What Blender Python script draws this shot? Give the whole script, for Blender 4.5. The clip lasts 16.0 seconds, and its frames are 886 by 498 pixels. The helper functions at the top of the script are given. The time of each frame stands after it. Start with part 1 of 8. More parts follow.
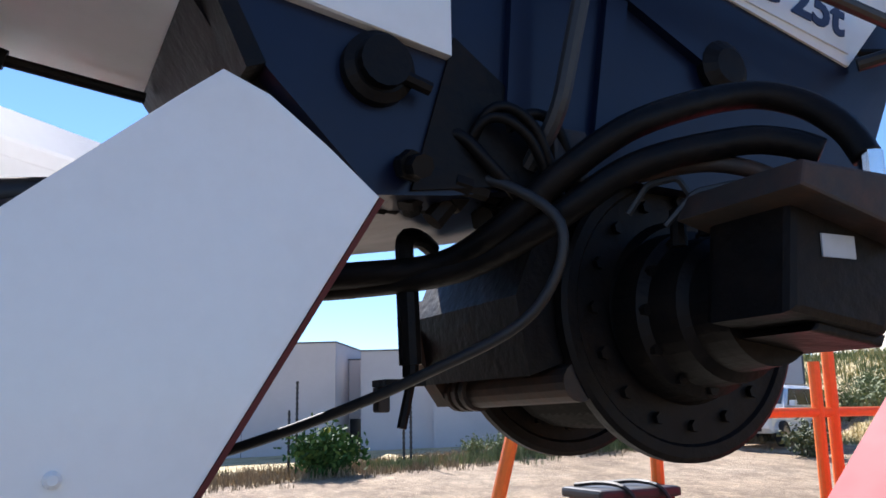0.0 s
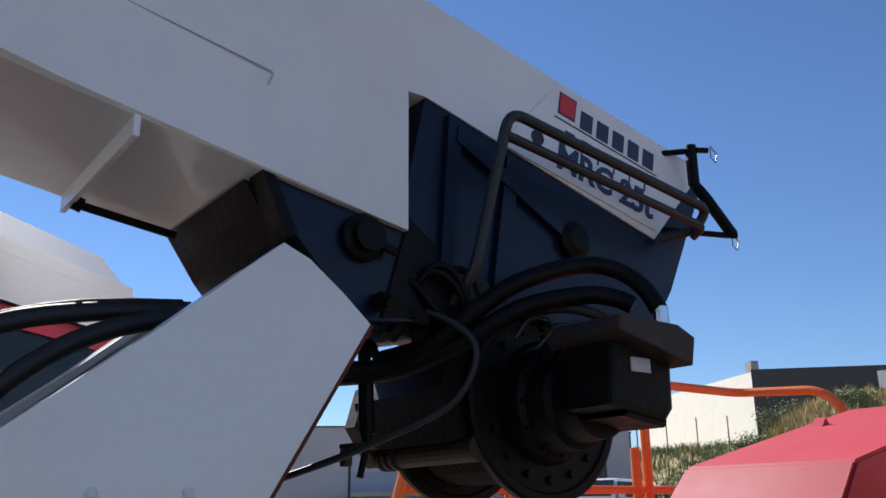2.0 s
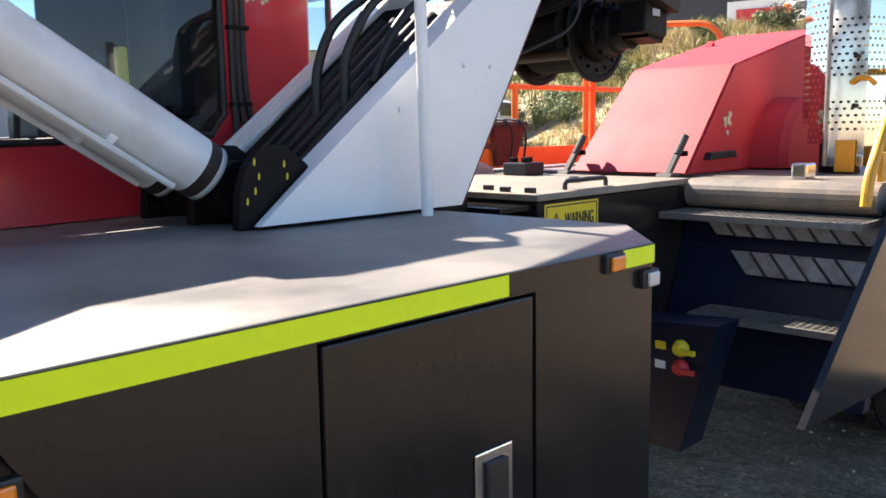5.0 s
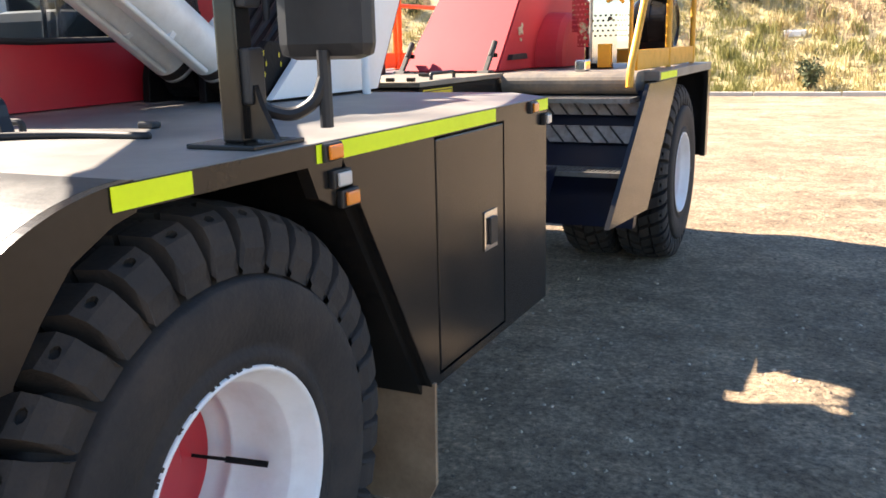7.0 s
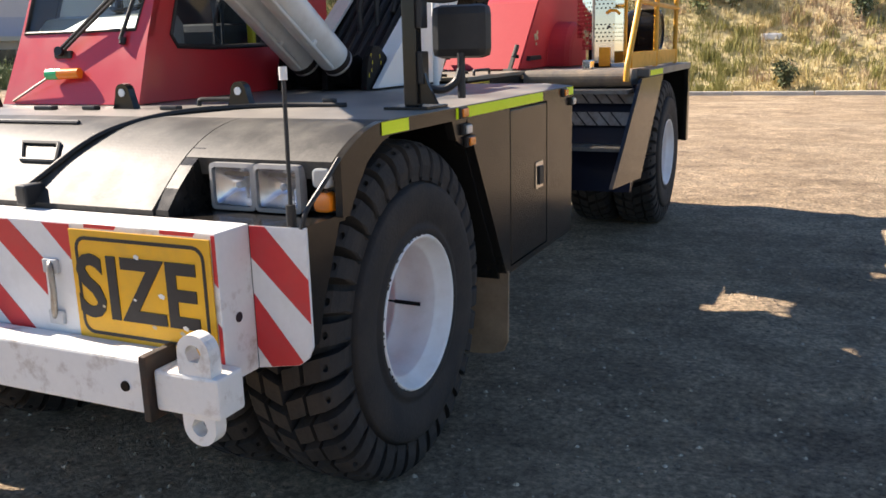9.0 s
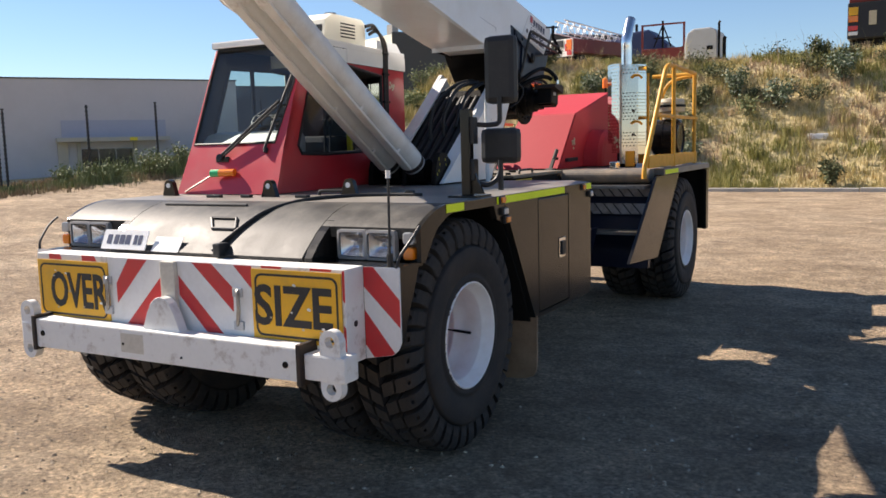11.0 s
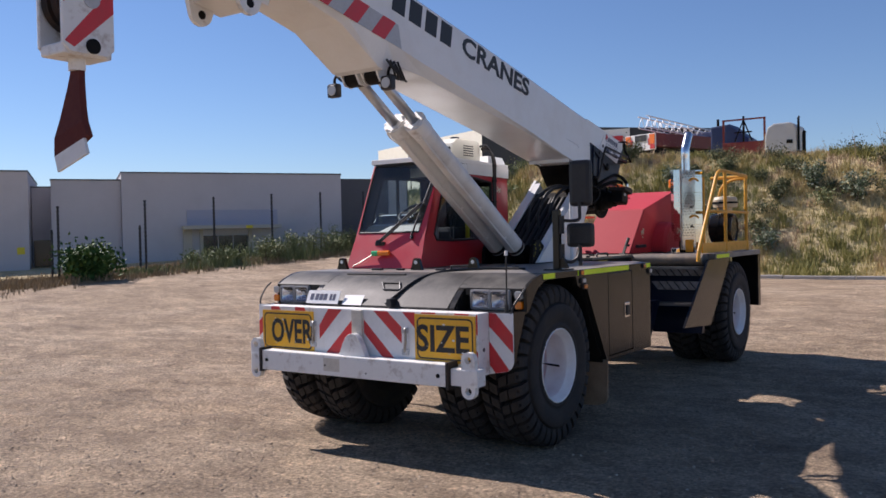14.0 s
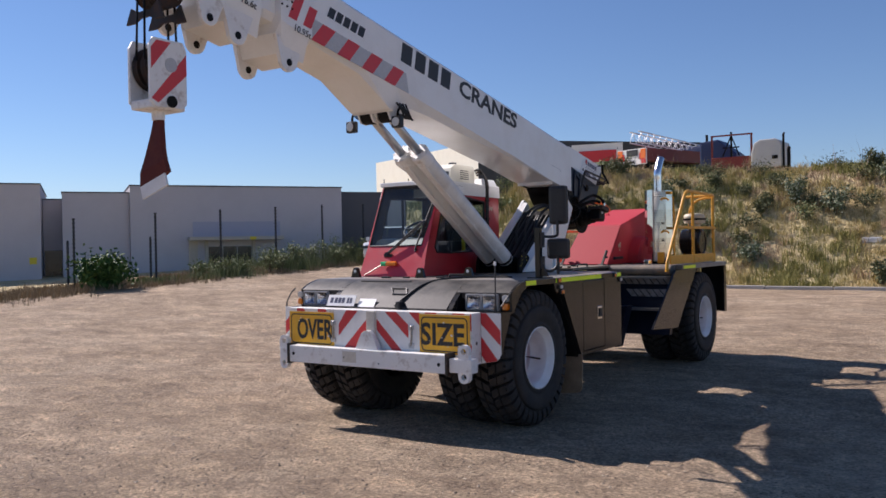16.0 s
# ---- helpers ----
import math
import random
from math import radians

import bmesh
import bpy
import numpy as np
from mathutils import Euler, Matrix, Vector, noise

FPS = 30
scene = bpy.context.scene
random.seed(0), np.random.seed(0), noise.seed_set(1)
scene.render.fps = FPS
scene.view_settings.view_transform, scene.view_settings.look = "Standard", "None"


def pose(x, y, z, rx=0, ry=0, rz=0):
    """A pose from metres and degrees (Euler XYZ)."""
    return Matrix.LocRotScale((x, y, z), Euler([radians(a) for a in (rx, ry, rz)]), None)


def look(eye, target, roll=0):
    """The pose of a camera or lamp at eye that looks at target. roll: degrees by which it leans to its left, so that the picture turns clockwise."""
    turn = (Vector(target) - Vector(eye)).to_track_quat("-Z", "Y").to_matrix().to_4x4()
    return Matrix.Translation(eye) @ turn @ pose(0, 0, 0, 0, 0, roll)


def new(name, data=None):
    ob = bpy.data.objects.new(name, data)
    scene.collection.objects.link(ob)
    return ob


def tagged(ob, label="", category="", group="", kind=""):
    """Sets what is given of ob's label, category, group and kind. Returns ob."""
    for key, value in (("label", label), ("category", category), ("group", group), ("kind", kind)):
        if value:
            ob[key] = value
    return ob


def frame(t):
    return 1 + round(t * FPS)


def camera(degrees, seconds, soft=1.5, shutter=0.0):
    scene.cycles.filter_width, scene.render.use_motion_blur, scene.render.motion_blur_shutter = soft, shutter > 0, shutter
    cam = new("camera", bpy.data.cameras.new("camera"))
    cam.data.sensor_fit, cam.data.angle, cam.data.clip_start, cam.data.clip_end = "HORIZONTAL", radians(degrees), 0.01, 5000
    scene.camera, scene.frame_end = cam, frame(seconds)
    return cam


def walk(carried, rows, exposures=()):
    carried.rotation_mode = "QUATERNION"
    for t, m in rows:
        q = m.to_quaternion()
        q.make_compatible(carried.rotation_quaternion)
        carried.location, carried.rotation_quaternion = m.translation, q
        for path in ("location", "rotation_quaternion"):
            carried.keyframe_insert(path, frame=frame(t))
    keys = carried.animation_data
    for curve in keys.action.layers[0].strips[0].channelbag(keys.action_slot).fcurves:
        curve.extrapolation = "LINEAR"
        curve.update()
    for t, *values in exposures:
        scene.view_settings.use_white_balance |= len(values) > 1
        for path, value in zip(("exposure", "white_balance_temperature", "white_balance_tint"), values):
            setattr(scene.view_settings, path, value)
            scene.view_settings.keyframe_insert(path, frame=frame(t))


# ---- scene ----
cam = camera(54.9, 16.0, soft=1.6)
METRES, EYE, TILT, LEAN, TURN = 11.5, 2.085, 0.72, -0.33, 63.6
X0, Y0 = 1.24, 2.62
ROWS = [
    (0.0, 0.0, 0.0, 0.0, 0.24, 10.3, 1.34),
    (0.5, 0.0026, -0.0047, 0.0009, -5.89, 13.4, 0.98),
    (1.0, 0.0025, -0.0162, -0.0, -10.01, 15.47, 0.79),
    (1.5, -0.0039, -0.0317, -0.0021, -10.44, 16.27, 0.78),
    (2.0, -0.0204, -0.0545, -0.006, -10.34, 15.97, 0.81),
    (2.5, -0.0361, -0.079, -0.0089, -10.65, 11.39, 0.83),
    (3.0, -0.0501, -0.1029, -0.0139, -10.57, 5.02, 1.02),
    (3.5, -0.0703, -0.1284, -0.0163, -11.08, -0.7, 1.03),
    (4.0, -0.091, -0.1532, -0.017, -15.21, -5.41, 1.04),
    (4.5, -0.116, -0.1776, -0.02, -18.25, -7.64, 1.07),
    (4.7, -0.1276, -0.1851, -0.0205, -18.45, -8.16, 1.08),
    (7.0, -0.2641, -0.2588, -0.0263, -38.16, -14.29, 1.19),
    (7.5, -0.2942, -0.276, -0.0259, -39.52, -14.5, 1.25),
    (8.0, -0.3248, -0.2927, -0.0265, -39.42, -14.51, 1.26),
    (10.5, -0.4347, -0.4262, -0.0159, -37.34, -10.28, 1.34),
    (11.0, -0.4565, -0.4547, -0.015, -35.0, -7.71, 1.35),
    (11.5, -0.4761, -0.4805, -0.0125, -33.26, -5.85, 1.31),
    (12.0, -0.4945, -0.5081, -0.0137, -31.67, -4.0, 1.3),
    (12.5, -0.5182, -0.5357, -0.0131, -30.15, -2.84, 1.28),
    (13.0, -0.5423, -0.563, -0.0111, -29.64, -1.94, 1.17),
    (13.5, -0.5618, -0.5927, -0.0107, -29.44, -1.71, 1.17),
    (14.0, -0.5817, -0.6182, -0.0113, -29.26, -1.7, 1.16),
    (14.5, -0.5988, -0.6475, -0.0084, -29.07, -1.69, 1.13),
    (15.0, -0.6117, -0.6765, -0.0085, -28.88, -1.59, 1.13),
    (15.5, -0.6312, -0.7014, -0.0092, -28.93, -1.41, 1.11),
    (16.0, -0.645, -0.725, -0.0074, -29.5, -0.97, 1.02),
]
walk(cam, [(t, pose(X0, Y0, EYE, TILT, LEAN, TURN) @ pose(METRES * x, METRES * y, METRES * z, 90 + pitch, roll, yaw)) for t, x, y, z, yaw, pitch, roll in ROWS],
     exposures=[(0.0, 1.4, 5800, 14), (0.5, 1.5, 5850, 14), (1.0, 1.35, 5900, 14), (1.5, 1.05, 5900, 14), (2.0, 0.68, 5900, 14), (2.5, 0.68, 5950, 14), (3.0, 0.9, 6050, 14), (3.5, 1.12, 6200, 14), (4.5, 1.7, 6500, 14), (6.8, 2.5, 7100, 14), (7.0, 2.3, 7100, 14), (7.5, 2.05, 7000, 14), (8.0, 1.8, 7000, 14),
                (10.3, 1.35, 6900, 14), (10.5, 1.65, 6900, 14), (11.0, 1.02, 6800, 14), (11.5, 0.86, 6500, 14), (12.0, 0.55, 6350, 14), (12.6, 0.42, 6200, 19), (13.0, 0.58, 6150, 21), (14.0, 0.53, 6150, 21), (16.0, 0.5, 6150, 21)])

# ---- world and sun ----
SUN_UP = 39.5
SUN_FROM = Vector((-1.0, 0.08, math.tan(radians(SUN_UP))))
world = bpy.data.worlds.new("world")
scene.world = world
world.use_nodes = True
wn = world.node_tree
sky = wn.nodes.new("ShaderNodeTexSky")
sky.sky_type = "NISHITA"
sky.sun_disc = False
sky.sun_elevation = radians(SUN_UP)
sky.sun_rotation = radians(-90)
sky.air_density, sky.dust_density, sky.ozone_density = 1.0, 0.0, 6.0
wn.links.new(sky.outputs[0], wn.nodes["Background"].inputs[0])
wn.nodes["Background"].inputs[1].default_value = 0.068
sun_data = bpy.data.lights.new("sun", "SUN")
sun_data.energy, sun_data.angle, sun_data.color = 4.9, radians(0.53), (1.0, 0.92, 0.81)
sun = new("sun", sun_data)
sun.matrix_world = look(SUN_FROM * 30, (0, 0, 0))


# ---- materials ----
def node_material(name, base, rough=0.5, metal=0.0, coat=0.0):
    m = bpy.data.materials.new(name)
    m.use_nodes = True
    b = m.node_tree.nodes["Principled BSDF"]
    b.inputs["Base Color"].default_value = (*base, 1)
    b.inputs["Roughness"].default_value = rough
    b.inputs["Metallic"].default_value = metal
    b.inputs["Coat Weight"].default_value = coat
    b.inputs["Coat Roughness"].default_value = 0.08
    return m, m.node_tree, b


def worn(name, base, dirt, rough=0.5, metal=0.0, coat=0.0, size=3.0, fine=45.0, amount=0.35, bump=0.02, spread=0.15, low=0.45, high=0.75):
    """A painted, rubber or metal surface: base colour, patches of dirt, fine grain and relief."""
    m, nt, b = node_material(name, base, rough, metal, coat)
    n, l = nt.nodes, nt.links
    co = n.new("ShaderNodeTexCoord")
    big = n.new("ShaderNodeTexNoise")
    big.inputs["Scale"].default_value, big.inputs["Detail"].default_value, big.inputs["Roughness"].default_value = size, 6, 0.65
    small = n.new("ShaderNodeTexNoise")
    small.inputs["Scale"].default_value, small.inputs["Detail"].default_value = fine, 4
    geo = n.new("ShaderNodeNewGeometry")
    for q in (big, small):
        l.new(geo.outputs["Position"], q.inputs["Vector"])
    ramp = n.new("ShaderNodeMapRange")
    ramp.inputs["From Min"].default_value, ramp.inputs["From Max"].default_value = low, high
    ramp.inputs["To Max"].default_value = amount
    l.new(big.outputs["Fac"], ramp.inputs["Value"])
    mix = n.new("ShaderNodeMix")
    mix.data_type = "RGBA"
    mix.inputs["A"].default_value, mix.inputs["B"].default_value = (*base, 1), (*dirt, 1)
    l.new(ramp.outputs["Result"], mix.inputs["Factor"])
    tone = n.new("ShaderNodeMapRange")
    tone.inputs["To Min"].default_value, tone.inputs["To Max"].default_value = 1 - spread, 1 + spread
    l.new(small.outputs["Fac"], tone.inputs["Value"])
    mul = n.new("ShaderNodeVectorMath")
    mul.operation = "SCALE"
    l.new(mix.outputs["Result"], mul.inputs[0])
    l.new(tone.outputs["Result"], mul.inputs["Scale"])
    l.new(mul.outputs["Vector"], b.inputs["Base Color"])
    rr = n.new("ShaderNodeMapRange")
    rr.inputs["To Min"].default_value, rr.inputs["To Max"].default_value = max(0.03, rough - 0.1), min(1, rough + 0.22)
    l.new(big.outputs["Fac"], rr.inputs["Value"])
    l.new(rr.outputs["Result"], b.inputs["Roughness"])
    if bump:
        bp = n.new("ShaderNodeBump")
        bp.inputs["Strength"].default_value, bp.inputs["Distance"].default_value = min(1, bump * 10), bump * 0.1
        l.new(small.outputs["Fac"], bp.inputs["Height"])
        l.new(bp.outputs["Normal"], b.inputs["Normal"])
    return m


WHITE = worn("white paint", (0.80, 0.80, 0.78), (0.55, 0.50, 0.42), 0.32, coat=0.3, size=2.2, amount=0.25, bump=0.004, spread=0.03)
WHITE_WORN = worn("worn white paint", (0.78, 0.77, 0.74), (0.32, 0.24, 0.17), 0.45, size=9, amount=0.7, bump=0.01, low=0.55, high=0.72, spread=0.05)
WHITE_DUSTY = worn("dusty white paint", (0.72, 0.71, 0.67), (0.42, 0.35, 0.26), 0.30, coat=0.35, size=3.5, fine=60, amount=0.5, bump=0.005, spread=0.05, low=0.48, high=0.75)
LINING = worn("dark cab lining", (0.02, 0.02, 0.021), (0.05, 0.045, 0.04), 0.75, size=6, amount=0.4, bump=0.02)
NAVY = worn("navy paint", (0.0035, 0.0068, 0.023), (0.008, 0.008, 0.013), 0.3, coat=0.05, size=5, amount=0.35, bump=0.004)
RED = worn("red paint", (0.50, 0.018, 0.028), (0.34, 0.06, 0.06), 0.33, coat=0.3, size=2.5, amount=0.4, bump=0.004, spread=0.04)
RED_FADED = worn("sun-faded red paint", (0.45, 0.016, 0.026), (0.50, 0.05, 0.058), 0.58, coat=0.0, size=1.8, amount=0.5, bump=0.006, spread=0.05, low=0.35, high=0.7)
LID = worn("dusty tan lid paint", (0.17, 0.15, 0.115), (0.33, 0.285, 0.21), 0.6, size=2.2, fine=90, amount=0.8, bump=0.006, low=0.35, high=0.7)
BLACK = worn("black gloss paint", (0.014, 0.013, 0.012), (0.04, 0.034, 0.028), 0.13, coat=0.0, size=2.5, amount=0.2, bump=0.003)
BLACK.node_tree.nodes["Principled BSDF"].inputs["Specular IOR Level"].default_value = 0.32
DECK = worn("dusty black deck", (0.10, 0.096, 0.09), (0.40, 0.36, 0.31), 0.40, size=1.6, fine=160, amount=0.75, bump=0.008, low=0.35, high=0.75)
BONNET = worn("scuffed satin black bonnet", (0.030, 0.029, 0.028), (0.16, 0.15, 0.132), 0.48, coat=0.0, size=5.5, fine=110, amount=0.6, bump=0.02, low=0.42, high=0.72, spread=0.25)
BONNET.node_tree.nodes["Principled BSDF"].inputs["Specular IOR Level"].default_value = 0.28
GREASY = worn("greasy black steel", (0.0035, 0.003, 0.003), (0.014, 0.009, 0.006), 0.45, metal=0.0, size=11, amount=0.8, bump=0.05, spread=0.3)
RUSTY = worn("rusty dark steel", (0.02, 0.014, 0.011), (0.075, 0.03, 0.014), 0.6, metal=0.0, size=14, amount=0.8, bump=0.04, spread=0.3)
GREASY.node_tree.nodes["Principled BSDF"].inputs["Specular IOR Level"].default_value = 0.15
NAVY.node_tree.nodes["Principled BSDF"].inputs["Specular IOR Level"].default_value = 0.3
RUBBER = worn("hose rubber", (0.008, 0.008, 0.0085), (0.03, 0.027, 0.024), 0.5, size=18, amount=0.5, bump=0.02)
TYRE = worn("tyre rubber", (0.016, 0.015, 0.015), (0.075, 0.058, 0.045), 0.75, size=6, fine=80, amount=0.5, bump=0.05, low=0.4, high=0.7)
RIM_WHITE = worn("white rim paint", (0.82, 0.82, 0.81), (0.5, 0.44, 0.36), 0.35, size=7, amount=0.3, bump=0.006, spread=0.03)
YELLOW = worn("yellow rail paint", (0.72, 0.34, 0.02), (0.40, 0.20, 0.04), 0.42, size=9, amount=0.5, bump=0.01, low=0.5, high=0.75)
ORANGE = worn("orange rail paint", (0.78, 0.17, 0.012), (0.55, 0.12, 0.02), 0.4, size=7, amount=0.4, bump=0.01)
SIGN_YELLOW = worn("sign yellow", (0.80, 0.42, 0.015), (0.45, 0.28, 0.08), 0.4, size=8, amount=0.35, bump=0.004, spread=0.04)
WARN_YELLOW = worn("warning sticker yellow", (0.72, 0.56, 0.02), (0.55, 0.42, 0.06), 0.4, size=12, amount=0.3, bump=0.003, spread=0.04)
INK = worn("black lettering", (0.012, 0.012, 0.016), (0.05, 0.05, 0.05), 0.45, size=30, amount=0.3, bump=0.0)
NAVY_INK = worn("navy lettering", (0.02, 0.03, 0.08), (0.05, 0.05, 0.08), 0.45, size=30, amount=0.3, bump=0.0)
SIGN_RED = worn("reflective red", (0.60, 0.03, 0.035), (0.40, 0.08, 0.07), 0.35, size=10, amount=0.3, bump=0.003, spread=0.05)
SIGN_WHITE = worn("reflective white", (0.78, 0.78, 0.77), (0.55, 0.52, 0.47), 0.35, size=10, amount=0.3, bump=0.003, spread=0.04)
GREY_TAPE = worn("grey reflective tape", (0.45, 0.46, 0.47), (0.35, 0.34, 0.33), 0.35, size=10, amount=0.3, bump=0.003)
TAPE = worn("fluorescent yellow tape", (0.80, 0.96, 0.0), (0.62, 0.72, 0.03), 0.35, size=10, amount=0.15, bump=0.003, spread=0.05)
CHROME = worn("chrome", (0.75, 0.75, 0.76), (0.45, 0.43, 0.40), 0.12, metal=1.0, size=12, amount=0.3, bump=0.004, spread=0.04)
GUARD_CHROME = node_material("polished guard sheet", (0.60, 0.59, 0.58), 0.07, metal=1.0)[0]
ROD = worn("chromed rod", (0.55, 0.56, 0.58), (0.30, 0.28, 0.26), 0.30, metal=1.0, size=9, amount=0.15, bump=0.0, spread=0.03)
STEEL = worn("bare steel", (0.35, 0.33, 0.30), (0.16, 0.10, 0.06), 0.45, metal=0.8, size=12, amount=0.6, bump=0.02)
GREY_SLAB = worn("scuffed grey edge", (0.11, 0.10, 0.09), (0.30, 0.23, 0.155), 0.5, size=4, fine=70, amount=0.8, bump=0.02, low=0.42, high=0.72)
STRAP = worn("weathered strap rubber", (0.045, 0.042, 0.038), (0.13, 0.11, 0.09), 0.7, size=14, amount=0.6, bump=0.02)
BEZEL = worn("silver-grey bezel plastic", (0.30, 0.29, 0.28), (0.22, 0.2, 0.18), 0.4, size=9, amount=0.4, bump=0.004)
PLASTIC = worn("black plastic", (0.012, 0.012, 0.013), (0.04, 0.038, 0.035), 0.45, size=12, amount=0.4, bump=0.02)
FLAP = worn("muddy rubber flap", (0.24, 0.155, 0.09), (0.42, 0.29, 0.18), 0.8, size=5, amount=0.8, bump=0.03, low=0.35, high=0.7)
AMBER = node_material("amber lens", (0.85, 0.22, 0.01), 0.15, coat=0.5)[0]
CLEAR = node_material("clear lens", (0.5, 0.5, 0.48), 0.12, coat=0.6)[0]
RED_LENS = node_material("red lens", (0.6, 0.02, 0.01), 0.15, coat=0.5)[0]
GREEN = node_material("green lens", (0.02, 0.45, 0.16), 0.2, coat=0.5)[0]
MIRROR = node_material("mirror", (0.8, 0.8, 0.82), 0.03, metal=1.0)[0]
CREAM = worn("cream steel cladding", (0.72, 0.70, 0.60), (0.60, 0.56, 0.46), 0.5, size=1.0, amount=0.4, bump=0.0, spread=0.03)
BEIGE = worn("beige paint", (0.55, 0.48, 0.33), (0.35, 0.30, 0.22), 0.5, size=8, amount=0.4, bump=0.01)
CANVAS = worn("red canvas", (0.10, 0.016, 0.012), (0.16, 0.05, 0.03), 0.8, size=12, amount=0.5, bump=0.04)


def glass_material(name, tint, rough=0.02, dust=0.0):
    """A thin tinted sheet: see-through, with a glossy surface and a dry film of dust."""
    m = bpy.data.materials.new(name)
    m.use_nodes = True
    n, l = m.node_tree.nodes, m.node_tree.links
    n.remove(n["Principled BSDF"])
    clear, gloss, mix, edge = n.new("ShaderNodeBsdfTransparent"), n.new("ShaderNodeBsdfGlossy"), n.new("ShaderNodeMixShader"), n.new("ShaderNodeLayerWeight")
    edge.inputs["Blend"].default_value = 0.5
    power, lift = n.new("ShaderNodeMath"), n.new("ShaderNodeMath")
    power.operation, power.inputs[1].default_value = "POWER", 5.0
    lift.operation, lift.inputs[1].default_value, lift.inputs[2].default_value = "MULTIPLY_ADD", 0.9, 0.05
    l.new(edge.outputs["Facing"], power.inputs[0])
    l.new(power.outputs[0], lift.inputs[0])
    clear.inputs["Color"].default_value = (*tint, 1)
    gloss.inputs["Roughness"].default_value = rough
    l.new(lift.outputs[0], mix.inputs[0])
    l.new(clear.outputs[0], mix.inputs[1])
    if dust:
        film, layer, geo, big, amount = n.new("ShaderNodeBsdfDiffuse"), n.new("ShaderNodeMixShader"), n.new("ShaderNodeNewGeometry"), n.new("ShaderNodeTexNoise"), n.new("ShaderNodeMapRange")
        film.inputs["Color"].default_value = (0.46, 0.45, 0.42, 1)
        big.inputs["Scale"].default_value, big.inputs["Detail"].default_value = 3.0, 6
        l.new(geo.outputs["Position"], big.inputs["Vector"])
        amount.inputs["From Min"].default_value, amount.inputs["From Max"].default_value = 0.3, 0.7
        amount.inputs["To Min"].default_value, amount.inputs["To Max"].default_value = dust * 0.5, dust * 1.5
        l.new(big.outputs["Fac"], amount.inputs["Value"])
        l.new(amount.outputs["Result"], layer.inputs[0])
        l.new(clear.outputs[0], layer.inputs[1])
        l.new(film.outputs[0], layer.inputs[2])
        l.new(layer.outputs[0], mix.inputs[1])
    l.new(gloss.outputs[0], mix.inputs[2])
    l.new(mix.outputs[0], n["Material Output"].inputs["Surface"])
    return m


GLASS = glass_material("tinted cab glass", (0.62, 0.69, 0.74))
SCREEN = glass_material("lightly tinted screen glass", (0.80, 0.86, 0.86))
FRONT_GLASS = glass_material("dusty windscreen glass", (0.62, 0.72, 0.72), 0.02, 0.03)
LAMP_GLASS = glass_material("headlight glass", (0.9, 0.92, 0.95), 0.08)


# ---- mesh helpers ----
def part(name, bm, material, parent=None, label="", smooth=False):
    """Links a bmesh, given in world places, as one mesh object with its origin in its middle."""
    bmesh.ops.recalc_face_normals(bm, faces=bm.faces)
    vs = [v.co for v in bm.verts]
    mid = Vector([(min(c[i] for c in vs) + max(c[i] for c in vs)) / 2 for i in range(3)])
    bmesh.ops.translate(bm, verts=bm.verts, vec=-mid)
    me = bpy.data.meshes.new(name)
    for f in bm.faces:
        f.smooth = smooth
    bm.to_mesh(me)
    bm.free()
    for m in (material if isinstance(material, (list, tuple)) else [material]):
        me.materials.append(m)
    ob = new(name, me)
    if parent is not None:
        ob.parent = parent
        at = WHERE.get(parent.name, Vector())
        ob.location = mid - at
    else:
        ob.location = mid
    WHERE[ob.name] = mid
    if label:
        tagged(ob, label)
    return ob


WHERE = {}


def thing(name, place, label, category, group="", kind=""):
    ob = new(name)
    ob.empty_display_size = 0.2
    ob.location = place
    WHERE[ob.name] = Vector(place)
    return tagged(ob, label, category, group, kind)


def box(bm, x0, x1, y0, y1, z0, z1, bevel=0.0, m=None):
    r = bmesh.ops.create_cube(bm, size=1.0)
    vs = r["verts"]
    for v in vs:
        v.co = Vector(((x0 + x1) / 2 + v.co.x * (x1 - x0), (y0 + y1) / 2 + v.co.y * (y1 - y0), (z0 + z1) / 2 + v.co.z * (z1 - z0)))
    if bevel:
        es = {e for v in vs for e in v.link_edges}
        r = bmesh.ops.bevel(bm, geom=list(es), offset=bevel, segments=2, affect="EDGES", profile=0.6)
        vs = list({v for f in r["faces"] for v in f.verts} | {v for v in vs if v.is_valid})
    if m is not None:
        bmesh.ops.transform(bm, matrix=m, verts=vs)
    return bm


def prism(bm, outline, axis, a0, a1, bevel=0.0):
    """A flat outline drawn out along an axis. x: outline in (y, z); y: in (x, z); z: in (x, y)."""
    def at(p, a):
        u, v = p
        return {"x": (a, u, v), "y": (u, a, v), "z": (u, v, a)}[axis]
    lo = [bm.verts.new(at(p, a0)) for p in outline]
    hi = [bm.verts.new(at(p, a1)) for p in outline]
    n = len(outline)
    faces = [bm.faces.new(lo), bm.faces.new(hi)]
    for i in range(n):
        faces.append(bm.faces.new((lo[i], lo[(i + 1) % n], hi[(i + 1) % n], hi[i])))
    if bevel:
        es = {e for f in faces[:2] for e in f.edges}
        bmesh.ops.bevel(bm, geom=list(es), offset=bevel, segments=2, affect="EDGES", profile=0.6)
    return bm


